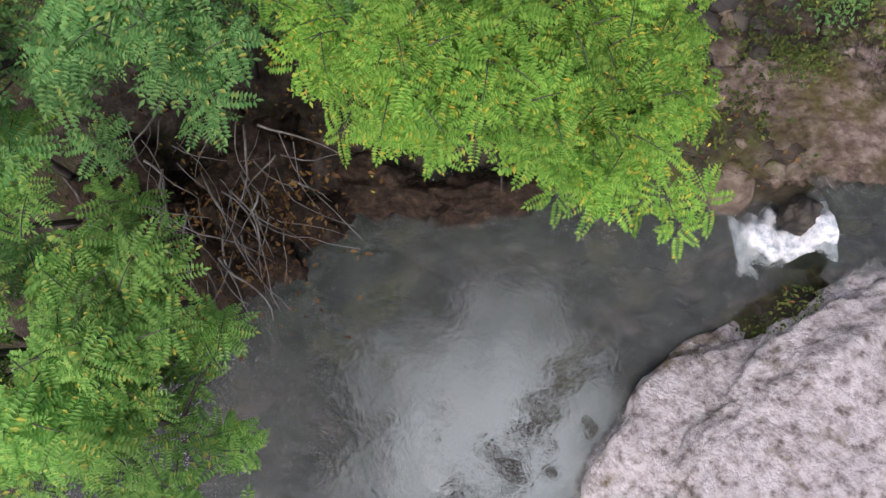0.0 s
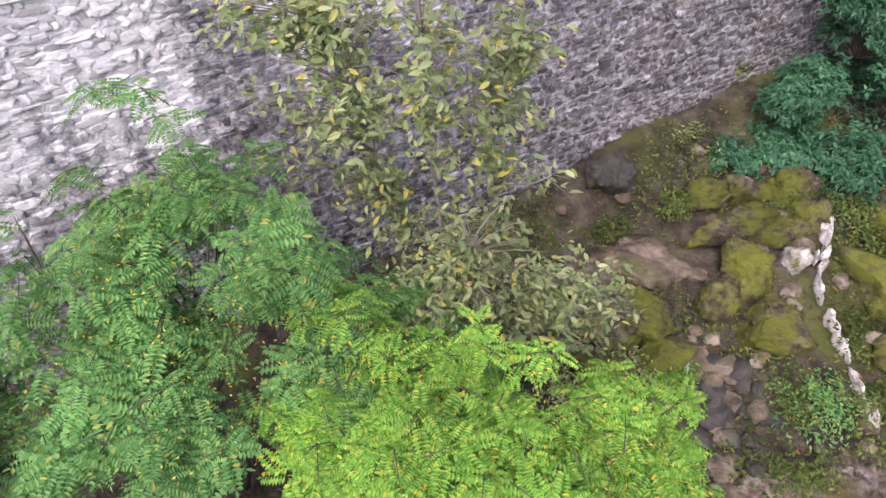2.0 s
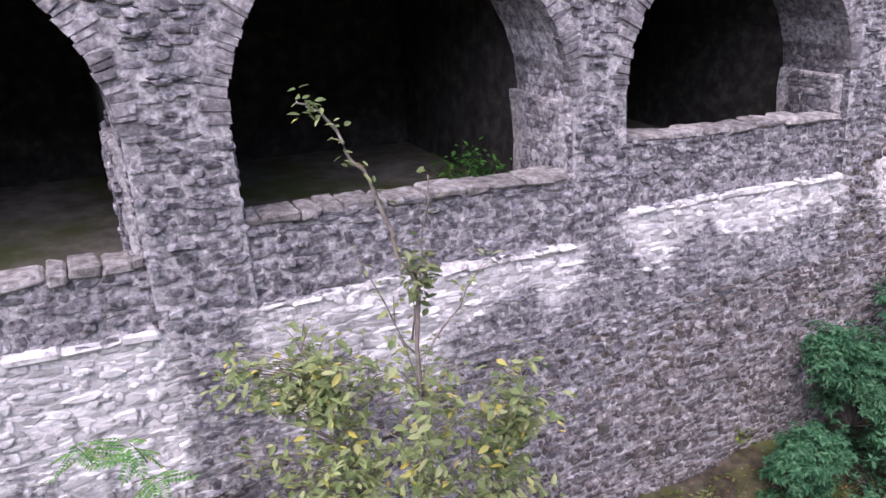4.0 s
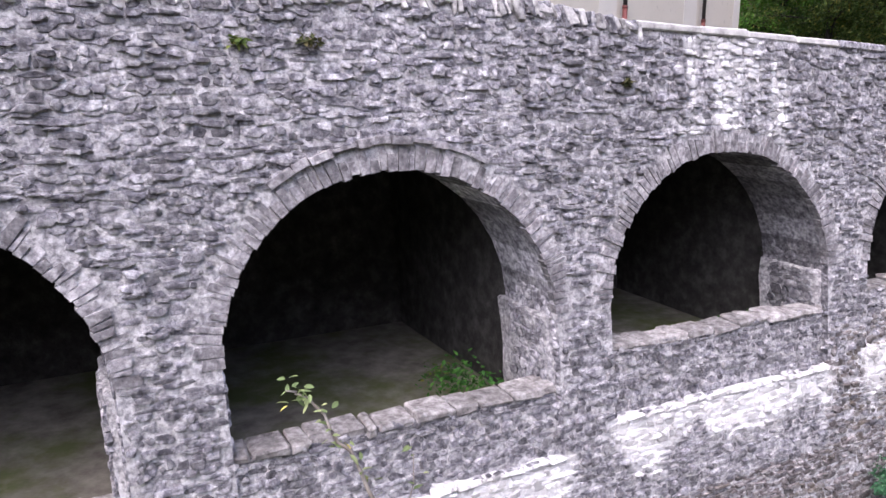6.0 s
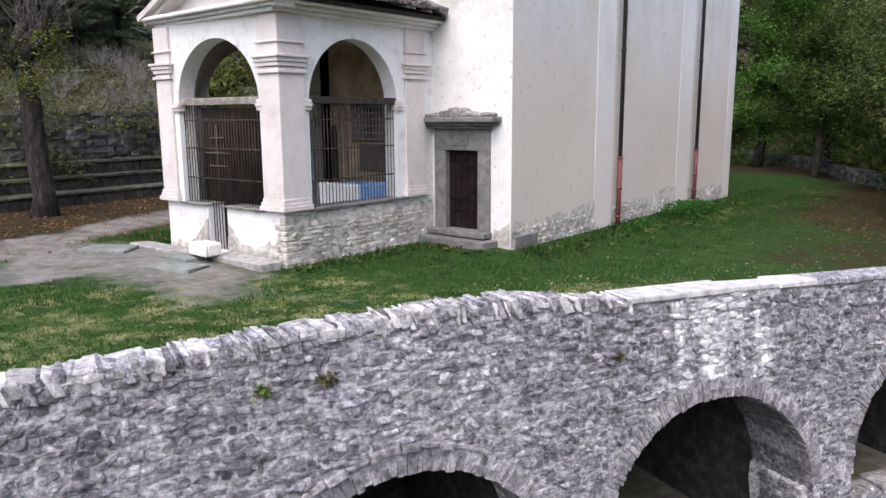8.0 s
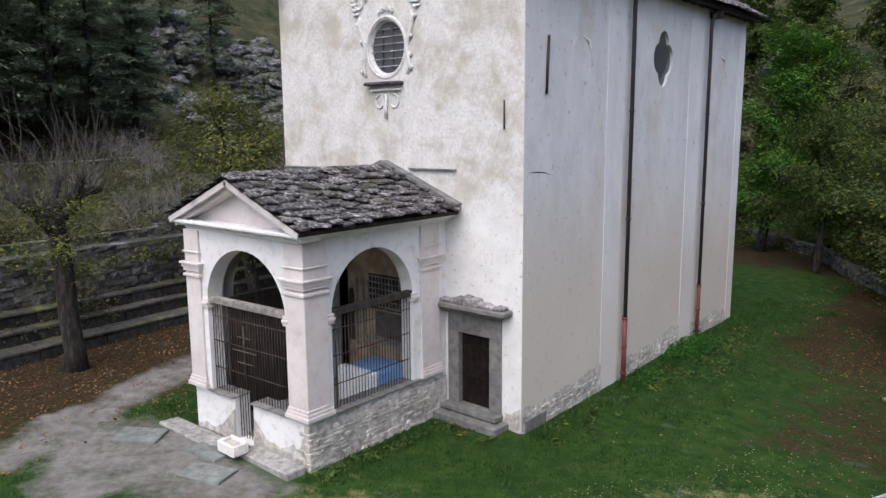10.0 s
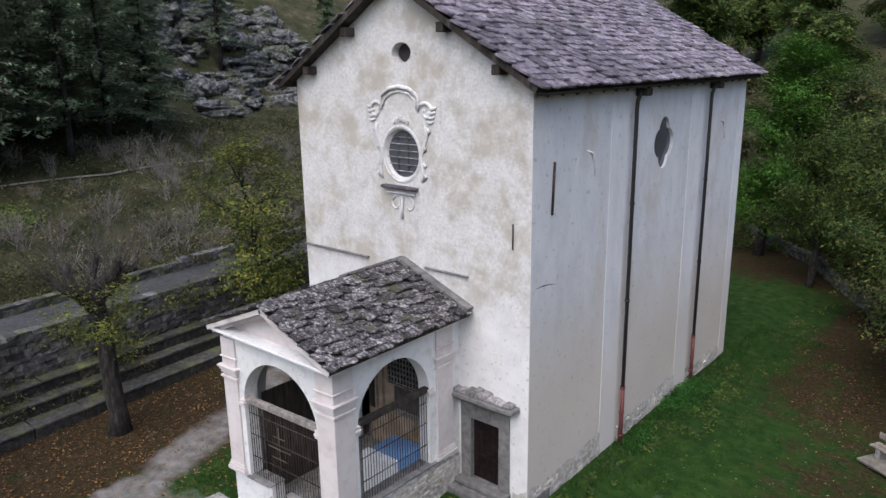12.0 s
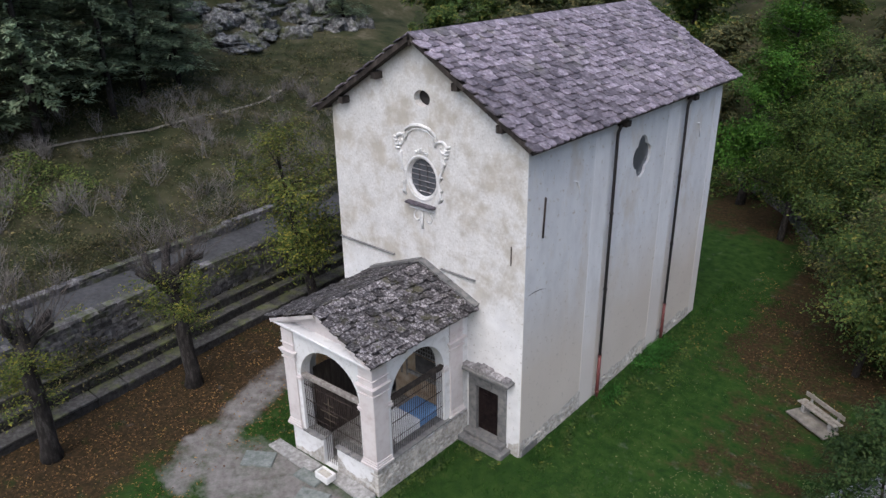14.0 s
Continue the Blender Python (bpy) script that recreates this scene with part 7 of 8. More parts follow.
rock("fall_rock", (11.35, -10.3, -12.0), (0.45, 0.4, 0.4), M["brown_rock"], 13, 0.3, 4, "dark wet rock beside the small waterfall", "rock")
# mossy boulders below the wall
MOSSY = [(8.43, -5.72, 0.80, 0.33, 0.34, 57), (8.98, -6.3, 0.42, 0.5, 0.45, 60), (9.75, -6.68, 0.68, 0.42, 0.42, 40), (8.9, -4.4, 0.5, 0.35, 0.35, 25), (9.1, -5.35, 0.5, 0.25, 0.3, 50), (8.3, -4.9, 0.55, 0.35, 0.3, 30),
         (7.5, -7.15, 0.85, 0.6, 0.42, 25), (8.95, -7.02, 0.42, 0.36, 0.42, 80), (9.4, -4.75, 0.4, 0.3, 0.35, 0), (7.9, -5.5, 0.5, 0.3, 0.3, 40), (6.5, -6.4, 0.45, 0.36, 0.42, 10), (9.5, -5.75, 0.26, 0.22, 0.3, 0), (8.1, -7.95, 0.7, 0.5, 0.4, 20)]
for k, (x, y, a, b, c, t) in enumerate(MOSSY):
    rock("mossy_rock", (x, y, gorge_z(x, y) + c * 0.35), (a, b, c), M["brown_rock" if k == 6 else "wet_rock" if k == 10 else "pale_moss_rock" if k == 11 else "mossy_rock"], 30 + k, 0.3, 5, "moss-covered angular boulder on the gorge floor", "rock", "mossy boulders", turn=t, cuts=9, fine=0.4)
rz = random.Random(14)
RIDGE_LINE = [(9.6, -4.7), (9.75, -5.15), (9.92, -5.75), (10.4, -6.35), (11.0, -6.85), (11.5, -7.3)]
for (xa, ya), (xb, yb) in zip(RIDGE_LINE[:-1], RIDGE_LINE[1:]):
    for k in range(4):
        x, y = xa + (xb - xa) * k / 4, ya + (yb - ya) * k / 4
        rock("pale_rock", (x + rz.gauss(0, 0.05), y + rz.gauss(0, 0.05), gorge_z(x, y) + 0.14), (rz.uniform(0.09, 0.17), rz.uniform(0.03, 0.07), rz.uniform(0.10, 0.2)), M["rock"], 60 + k + int(x * 50), 0.45, 3, "white jagged stone in a ridge across the gorge floor", "rock", "ridge of white stones",
             turn=math.degrees(math.atan2(yb - ya, xb - xa)) + rz.uniform(-30, 30), cuts=6)
for k, (x, y, a, b, c, t) in enumerate(((10.95, -5.1, 0.85, 0.75, 0.45, 20), (11.6, -5.9, 0.8, 0.6, 0.4, 70), (10.6, -4.1, 0.7, 0.6, 0.4, 120), (8.75, -8.1, 0.55, 0.4, 0.4, 30), (7.9, -8.2, 0.6, 0.5, 0.4, 70), (8.3, -9.0, 0.6, 0.45, 0.35, 0), (12.1, -5.2, 0.9, 0.7, 0.5, 10))):
    rock("mossy_rock", (x, y, gorge_z(x, y) + c * 0.25), (a, b, c), M["mossy_rock"], 80 + k, 0.3, 4, "moss-covered angular boulder on the gorge floor", "rock", "mossy boulders", turn=t, cuts=9)
for k in range(70):
    u = random.Random(k).uniform(0, 1)
    x, y = 8.95 + 1.3 * u + random.Random(k + 99).gauss(0, 0.32), -7.6 - 1.2 * u + random.Random(k + 77).gauss(0, 0.32)
    if stream_gap(x, y) > 0:
        s = random.Random(k + 5).uniform(0.07, 0.2)
        rock("wet_stone", (x, y, gorge_z(x, y) + s * 0.3), (s * 1.4, s, s * 0.6), M["wet_rock" if k % 3 else "brown_rock"], 500 + k, 0.3, 2, "dark wet stone under the trickle", "stone", "wet stones", turn=k * 47, cuts=6)
rr = random.Random(17)
for k in range(110):
    x, y = rr.uniform(6.0, 12.5), rr.uniform(-11, -4)
    if stream_gap(x, y) < 0.1 or x < wall_x(y, -11) + 0.3:
        continue
    s = rr.uniform(0.05, 0.15)
    rock("pebble", (x, y, gorge_z(x, y) + s * 0.3), (s * 1.3, s, s * 0.7), M["bank_rock" if k % 4 == 0 else "brown_rock"], 300 + k, 0.3, 2, "small loose stone on the gorge floor", "stone", "loose stones", turn=rr.uniform(0, 360), cuts=5)
# the small fall: a tongue of white water with lumps of foam
V, F = [], []
n, m = 22, 16
for i in range(n + 1):
    t = i / n
    cx, cy = 12.8 - 0.85 * t, -10.1 - 0.75 * t
    w = 0.42 + 0.36 * t
    z = WATER + 0.58 - 0.5 * smooth(0.1, 0.5, t) + 0.03
    for j in range(m + 1):
        s = (j / m - 0.5) * 2
        x, y = cx + s * w * 0.72, cy - s * w * 0.69
        V.append((x, y, z + (0.07 * noise.noise(Vector((x * 7, y * 7, 1))) + 0.05 * noise.noise(Vector((x * 17, y * 17, 2)))) * (1 - 0.6 * abs(s)) - 0.22 * s * s - 0.12 * abs(s) * max(0.0, noise.noise(Vector((t * 5, s, 3)))) - 0.3 * smooth(0.62, 0.95, t + 0.45 * noise.noise(Vector((x * 4, y * 4, 5)))) - 0.5 * smooth(0.45, 0.85, abs(s) + 0.7 * noise.noise(Vector((x * 5, y * 5, 8)))) * smooth(0.0, 0.25, t) + 0.06 * smooth(0.3, 0.6, t)))
for i in range(n):
    for j in range(m):
        a = i * (m + 1) + j
        F.append((a, a + 1, a + m + 2, a + m + 1))
tagged(mesh_ob("waterfall", V, F, M["foam"], smooth=True), "small white foaming waterfall between rocks", "water", kind="structure")
V, F = [], []
for i in range(15):
    t = i / 14
    for j in range(5):
        s = j / 4 - 0.5
        x, y = 8.92 + 0.3 * t + 0.12 * s, -7.9 - 0.35 * t + 0.06 * s
        V.append((x, y, gorge_z(x, y) + 0.16 - 0.1 * t + 0.05 * noise.noise(Vector((x * 9, y * 9, 0)))))
for i in range(14):
    for j in range(4):
        a = i * 5 + j
        F.append((a, a + 1, a + 6, a + 5))
tagged(mesh_ob("trickle", V, F, M["foam"], smooth=True), "thin white trickle of water over brown stones", "water", kind="structure")


def sprays(name, label, blobs, per, size, matname, seed, template, stems=(), category="tree", thick=0.06, twig=(0.2, 0.4), leaves=9, cull=0.07):
    """A feathery tree: stems and boughs, and at their ends flat arching sprays of leaves set in two rows along a twig."""
    rng, nr = random.Random(seed), np.random.default_rng(seed)
    root = thing(name, label, category)
    wood, cs, ns, ds, ss, gs = [], [], [], [], [], []
    for a, b in stems:
        a, b = Vector(a), Vector(b)
        pts = [a.lerp(b, k / 6) + Vector((rng.gauss(0, .06), rng.gauss(0, .06), 0)) * min(k, 2) for k in range(7)]
        wood.append(tube_data(pts, [thick * (1 - 0.12 * k) for k in range(7)], 5))
    for (c, rad, share) in blobs:
        c = Vector(c)
        for k in range(int(per * share / leaves)):
            d = Vector((rng.gauss(0, 1), rng.gauss(0, 1), rng.gauss(0.25, 0.8))).normalized()
            f = rng.uniform(0.35, 1.05) * (1 + 0.45 * noise.noise(d * 1.9 + c * 3))
            p = c + Vector((d.x * rad[0], d.y * rad[1], d.z * rad[2])) * f
            gap = noise.noise(p * 1.5 + Vector((seed, 0, 0))) + 0.6 * noise.noise(p * 3.4 + Vector((0, seed, 0)))
            if gap < cull:
                continue
            run = Vector((d.x + rng.gauss(0, .55), d.y + rng.gauss(0, .55), rng.uniform(0.0, 0.6))).normalized()
            ln = rng.uniform(*twig)
            pts = [p + run * ln * q / 4 - Vector((0, 0, 0.32 * ln * (q / 4) ** 2)) for q in range(5)]
            wood.append(tube_data(pts, [0.007, 0.006, 0.005, 0.004, 0.003], 3))
            big = rng.uniform(0.75, 1.15)
            a0 = rng.uniform(0, 6.283)
            tilt = Vector((rng.gauss(0, .28), rng.gauss(0, .28), 0)) + d * 0.25
            for q in range(leaves):
                a = a0 + q * 2.4 + rng.uniform(-0.25, 0.25)
                r = Vector((math.cos(a), math.sin(a), 0.32 - 0.06 * q))
                cs.append(pts[4] - run * ln * 0.05 * q + r * 0.02)
                ds.append(r - Vector((0, 0, tilt.dot(r))))
                ns.append(Vector((0, 0, 1)) + tilt + r * 0.25)
                ss.append(size * big * rng.uniform(0.75, 1.12))
            for q in range(12 if noise.noise(p * 0.8) > 0.2 else 0):
                gs.append(pts[4] + Vector((rng.gauss(0, .16), rng.gauss(0, .16), rng.uniform(-0.12, 0.03))))
            if k % 9 == 0:
                tp, tr = limb(c - Vector((0, 0, rad[2] * 0.9)), p - c + Vector((0, 0, rad[2] * 0.9)), (p - c + Vector((0, 0, rad[2] * 0.9))).length, 0.022, 0.006, rng, 5, 0.12)
                wood.append(tube_data(tp, tr, 4))
    mesh_ob("branchwork", *join(wood), M["twig"], root, smooth=True)["kind"] = "stuff"
    V, F = leaf_cloud(cs, ns, ss, template, nr, ds)
    mesh_ob("foliage", V, F, M[matname], root)["kind"] = "stuff"
    V, F = leaf_cloud(gs, [(0, 0, 1)] * len(gs), [rng.uniform(0.025, 0.045) for _ in gs], simple_leaf(), nr)
    mesh_ob("autumn_foliage", V, F, M["gold_leaf"], root, "scattered golden leaflets")["kind"] = "stuff"
    return root


def foliage(name, label, blobs, per, size, matname, seed, template, stems=(), category="shrub", droop=0.0, stem_mat="twig", shell=0.55, thick=0.05, rosette=0):
    """A shrub: stems, and leaves spread through the outer part of several mounds (centre, radii, share)."""
    rng, nr = random.Random(seed), np.random.default_rng(seed)
    root = thing(name, label, category)
    wood = []
    for a, b in stems:
        a, b = Vector(a), Vector(b)
        pts = [a.lerp(b, k / 6) + Vector((rng.gauss(0, .06), rng.gauss(0, .06), 0)) * min(k, 2) for k in range(7)]
        wood.append(tube_data(pts, [thick * (1 - 0.12 * k) for k in range(7)], 5))
    cs, ns, ss, ds = [], [], [], []
    for (c, rad, share) in blobs:
        c = Vector(c)
        for k in range(int(per * share / max(1, rosette))):
            d = Vector((rng.gauss(0, 1), rng.gauss(0, 1), rng.gauss(0, 1))).normalized()
            if d.z < -0.35:
                d.z *= -0.6
            f = rng.uniform(shell, 1.0) * (1 + 0.30 * noise.noise(d * 2.2 + c))
            p = c + Vector((d.x * rad[0], d.y * rad[1], d.z * rad[2])) * f
            if per > 200 and noise.noise(p * 1.3 + Vector((seed, 0, 0))) < -0.22:
                continue
            n = Vector((d.x * 0.55, d.y * 0.55, 0.9)).normalized()
            big = rng.uniform(0.75, 1.15)
            a0 = rng.uniform(0, 6.283)
            ta = n.orthogonal().normalized()
            tb = n.cross(ta)
            for q in range(max(1, rosette)):
                a = a0 + q * 6.283 / max(1, rosette) + rng.uniform(-0.3, 0.3)
                r = ta * math.cos(a) + tb * math.sin(a)
                cs.append(p + (n * rng.uniform(-0.05, 0.03) if rosette else Vector((0, 0, 0))))
                ns.append((n + r * rng.uniform(0.0, 0.45)) if rosette else n)
                ds.append(r)
                ss.append(size * (big if rosette else 1.0) * rng.uniform(0.65, 1.2))
            if k % (8 if rosette else 70) == 0:
                tp, tr = limb(c - Vector((0, 0, rad[2] * 0.6)), p - c + Vector((0, 0, rad[2] * 0.6)), (p - c).length * 1.0, 0.018 if rosette else 0.009, 0.004, rng, 4, 0.12)
                wood.append(tube_data(tp, tr, 4))
    if wood:
        mesh_ob("branchwork", *join(wood), M[stem_mat], root, smooth=True)
    V, F = leaf_cloud(cs, ns, ss, template, nr, ds if rosette else None)
    mesh_ob("foliage", V, F, M[matname], root)["kind"] = "stuff"
    return root


FEATHER = compound_leaf(8)
GZ = -11.2
sprays("robinia_shrub", "bright green feathery-leaved tree leaning over the stream pool",
        [((7.75, -13.0, -7.6), (1.0, 0.65, 0.8), 0.9), ((8.7, -12.65, -7.7), (1.0, 0.75, 0.8), 1.1), ((9.65, -12.1, -7.9), (0.85, 0.65, 0.7), 0.9), ((8.3, -12.0, -7.9), (1.1, 0.9, 0.8), 0.9), ((10.25, -12.2, -8.3), (0.45, 0.45, 0.5), 0.35), ((9.5, -11.4, -8.2), (0.8, 0.6, 0.6), 0.6),
         ((7.2, -12.7, -7.5), (0.9, 0.9, 0.8), 0.8)],
        1050, 0.27, "robinia", 101, FEATHER, [((7.4, -13.0, GZ), (8.0, -13.3, -8)), ((7.6, -12.6, GZ), (8.9, -12.7, -8)), ((7.9, -12.4, GZ), (9.8, -12.3, -8.2))])
sprays("robinia_shrub", "green feathery-leaved tree with a pale tip against the wall",
        [((5.6, -13.1, -6.9), (1.15, 1.1, 1.0), 1.2), ((5.05, -12.75, -6.1), (0.4, 0.4, 0.75), 0.3), ((5.3, -12.6, -6.9), (0.8, 0.7, 0.6), 0.6), ((4.4, -13.8, -7.2), (1.0, 1.1, 1.0), 0.9), ((6.3, -14.2, -7.2), (0.9, 0.9, 0.8), 0.9), ((5.3, -14.9, -7.2), (1.0, 1.0, 0.9), 0.9),
         ((6.6, -12.4, -7.6), (0.9, 0.8, 0.7), 0.6)],
        1300, 0.31, "robinia_mid", 102, FEATHER, [((5.4, -13.4, GZ), (5.6, -13.1, -7)), ((5.2, -13.6, GZ), (4.5, -13.6, -7.2)), ((5.6, -13.9, GZ), (6.0, -14.4, -7.4))], cull=0.14)
sprays("robinia_shrub", "green feathery-leaved shrub on the stream bank",
        [((7.55, -16.35, -7.6), (0.9, 0.7, 0.8), 0.9), ((8.4, -16.7, -7.9), (0.75, 0.75, 0.7), 0.8), ((7.1, -16.9, -7.6), (1.0, 0.9, 0.8), 1.0), ((6.4, -15.9, -7.9), (0.6, 0.55, 0.6), 0.4), ((8.4, -17.3, -8.2), (0.9, 0.8, 0.7), 0.8)],
        1050, 0.27, "robinia_bank", 103, FEATHER, [((6.9, -16.2, GZ), (7.6, -16.1, -8)), ((6.8, -16.6, GZ), (8.3, -16.6, -8.2)), ((6.6, -16.4, GZ), (7.0, -16.9, -8))])
sprays("robinia_shrub", "green feathery-leaved tree filling the stream bank", [((5.3, -16.9, -8.0), (1.1, 1.0, 0.9), 0.9), ((4.3, -15.7, -7.6), (1.2, 1.2, 1.0), 1.0), ((6.4, -11.6, -8.6), (1.0, 0.8, 0.7), 0.6), ((7.4, -11.7, -8.4), (0.8, 0.6, 0.6), 0.5)],
       1050, 0.27, "robinia_mid", 107, FEATHER, [((5.4, -16.4, GZ), (5.6, -16.5, -8)), ((5.0, -15.9, GZ), (4.4, -15.7, -7.8))])
SIMPLE = simple_leaf()


def sapling(name, label, stems, crowns, n, size, seed):
    """A slender many-stemmed young tree: thin wavering stems, twigs rising from them, loose leaves hanging along the twigs."""
    rng, nr = random.Random(seed), np.random.default_rng(seed)
    root = thing(name, label, "tree")
    wood, nodes = [], []
    for pts, r in stems:
        path = []
        for a, b in zip(pts[:-1], pts[1:]):
            a, b = Vector(a), Vector(b)
            for k in range(6):
                path.append(a.lerp(b, k / 6) + Vector((rng.gauss(0, .025), rng.gauss(0, .025), 0)))
        path.append(Vector(pts[-1]))
        m = len(path)
        wood.append(tube_data(path, [r * (1 - 0.85 * k / (m - 1)) + 0.003 for k in range(m)], 6))
        nodes += path[m // 4:]
    cs, ns, ds, ss = [], [], [], []
    for c, rad, share in crowns:
        c = Vector(c)
        for k in range(int(n * share)):
            d = Vector((rng.gauss(0, 1), rng.gauss(0, 1), rng.gauss(0, 1))).normalized() * rng.uniform(0.2, 1.0)
            tip = c + Vector((d.x * rad[0], d.y * rad[1], d.z * rad[2]))
            if noise.noise(tip * 1.7 + Vector((seed, 0, 0))) < -0.08:
                continue
            low = [q for q in nodes if q.z < tip.z - 0.05] or nodes
            base = min(low, key=lambda q: (q - tip).length * rng.uniform(0.8, 1.3))
            if (tip - base).length > 1.9:
                base = tip + (base - tip).normalized() * 0.7
            run = tip - base
            pts = [base + run * q / 5 + Vector((0, 0, 0.10 * run.length * math.sin(math.pi * q / 5))) for q in range(6)]
            wood.append(tube_data(pts, [0.009, 0.007, 0.006, 0.005, 0.004, 0.003], 3))
            for q in range(rng.randrange(5, 12)):
                u = 1 - rng.random() ** 1.4 * min(1.0, 0.75 / max(0.3, run.length))
                at = pts[int(u * 4.99)].lerp(pts[int(u * 4.99) + 1], u * 4.99 % 1)
                a = rng.uniform(0, 6.283)
                cs.append(at + Vector((rng.gauss(0, .07), rng.gauss(0, .07), rng.gauss(0, .06))))
                ds.append(Vector((math.cos(a), math.sin(a), rng.uniform(-0.9, 0.1))))
                ns.append(Vector((rng.gauss(0, .5), rng.gauss(0, .5), 1)))
                ss.append(size * rng.uniform(0.55, 1.25))
    tip = [p for p in nodes if p.z > -4.6]
    for p in tip:
        for q in range(3):
            a = rng.uniform(0, 6.283)
            cs.append(p + Vector((rng.gauss(0, .03), rng.gauss(0, .03), rng.gauss(0, .06))))
            ds.append(Vector((math.cos(a), math.sin(a), rng.uniform(-0.4, 0.5))))
            ns.append(Vector((rng.gauss(0, .5), rng.gauss(0, .5), 1)))
            ss.append(size * rng.uniform(0.5, 1.0))
    mesh_ob("stem", *join(wood), M["sapling_bark"], root, "thin grey-brown stems", smooth=True)
    V, F = leaf_cloud(cs, ns, ss, oval_leaf(), nr, ds)
    mesh_ob("foliage", V, F, M["sapling_leaf"], root)["kind"] = "stuff"
    return root


sapling("sapling", "slender yellowing sapling with olive leaves before the wall",
        [([(6.35, -10.25, GZ), (6.25, -10.35, -7.6), (6.15, -10.45, -4.4), (5.85, -10.72, -3.3), (5.6, -10.96, -2.82), (5.48, -11.06, -2.74)], 0.028), ([(6.15, -10.1, GZ), (5.95, -10.5, -8.2), (5.75, -10.85, -6.2), (5.4, -11.15, -4.95)], 0.022),
         ([(6.5, -10.0, GZ), (6.7, -9.95, -7.4), (6.9, -9.85, -5.1)], 0.022), ([(6.5, -10.3, GZ), (6.6, -10.7, -8.6), (7.1, -10.8, -7.3)], 0.018), ([(6.1, -10.42, -4.9), (6.23, -10.36, -3.35)], 0.008),
         ([(6.2, -10.4, -5.0), (6.6, -10.05, -4.1)], 0.008), ([(6.1, -10.4, -5.1), (5.78, -10.8, -4.0)], 0.008), ([(6.7, -10.2, GZ), (7.6, -10.3, -8.8), (8.0, -9.7, -8.4)], 0.018)],
        [((5.5, -11.05, -5.2), (0.75, 0.6, 0.5), 0.7), ((6.25, -10.4, -5.4), (0.9, 0.7, 0.75), 1.2), ((6.85, -9.95, -5.6), (0.6, 0.55, 0.7), 0.8), ((5.35, -11.35, -6.0), (0.75, 0.6, 0.8), 0.7), ((6.0, -10.6, -6.4), (1.2, 0.9, 0.8), 1.2),
         ((6.95, -10.0, -6.7), (0.8, 0.7, 0.8), 0.9), ((6.5, -10.6, -7.8), (1.1, 0.9, 0.9), 1.2), ((7.5, -10.5, -8.2), (0.95, 0.8, 0.9), 2.4), ((7.0, -11.2, -8.3), (0.8, 0.8, 0.8), 1.6), ((5.7, -11.0, -7.2), (0.9, 0.7, 0.7), 0.5),
         ((4.95, -11.6, -5.35), (0.55, 0.45, 0.5), 0.5), ((6.15, -10.45, -4.3), (0.3, 0.3, 0.5), 0.12), ((7.9, -9.6, -8.9), (0.8, 0.7, 0.8), 1.6), ((6.6, -10.05, -4.15), (0.1, 0.1, 0.15), 0.02)],
        120, 0.125, 104)
foliage("wall_bush", "dense dark bluish-green bush at the foot of the wall",
        [((8.7, -1.2, -8.6), (0.9, 0.9, 1.2), 1.2), ((8.6, -2.4, -9.9), (1.0, 0.9, 1.0), 1.2), ((9.4, -1.9, -9.6), (1.1, 1.0, 1.2), 1.2), ((8.3, -3.6, -10.3), (0.8, 0.7, 0.7), 0.9), ((9.4, -3.2, -10.3), (1.1, 0.8, 0.8), 1.0), ((8.9, -0.5, -7.4), (0.6, 0.55, 0.9), 0.6),
         ((7.75, -4.5, -10.3), (0.6, 0.5, 0.5), 0.6), ((8.2, -3.5, -9.3), (0.6, 0.6, 0.8), 0.8), ((8.15, -2.6, -7.8), (0.5, 0.5, 0.85), 0.6), ((8.6, -1.9, -8.6), (0.7, 0.7, 1.0), 0.8)],
        3600, 0.125, "robinia_dark", 106, SIMPLE, [((8.8, -1.5, GZ), (8.8, -1.2, -8))], shell=0.55, rosette=5)
for k, (x, y, w, mt) in enumerate(((10.6, -7.8, 0.75, "bank_leaf"), (11.0, -8.5, 0.6, "bank_leaf"), (10.9, -6.2, 0.6, "bank_leaf"), (11.6, -7.3, 0.6, "bank_leaf"), (9.3, -8.6, 0.4, "robinia"), (8.5, -8.6, 0.7, "sapling_leaf"), (7.9, -9.4, 0.9, "sapling_leaf"),
                                   (9.1, -4.4, 0.6, "bank_leaf"), (10.4, -4.6, 0.7, "bank_leaf"), (7.6, -6.0, 0.3, "bank_leaf"), (12.2, -6.6, 0.8, "sapling_leaf"), (7.3, -4.9, 0.45, "sapling_leaf"), (10.75, -7.5, 0.75, "robinia_mid"), (11.2, -7.0, 0.5, "bank_leaf"), (8.9, -8.3, 0.45, "robinia"), (7.2, -8.3, 0.6, "bank_leaf"), (9.9, -4.0, 0.7, "bank_leaf"), (11.0, -4.4, 0.8, "sapling_leaf"), (7.0, -6.9, 0.5, "bank_leaf"))):
    foliage("bank_plants", "low leafy weeds on the rocky bank", [((x, y, gorge_z(x, y) + 0.1), (w, w, 0.35), 1.0)], 900, 0.08, mt, 120 + k, SIMPLE, shell=0.2)
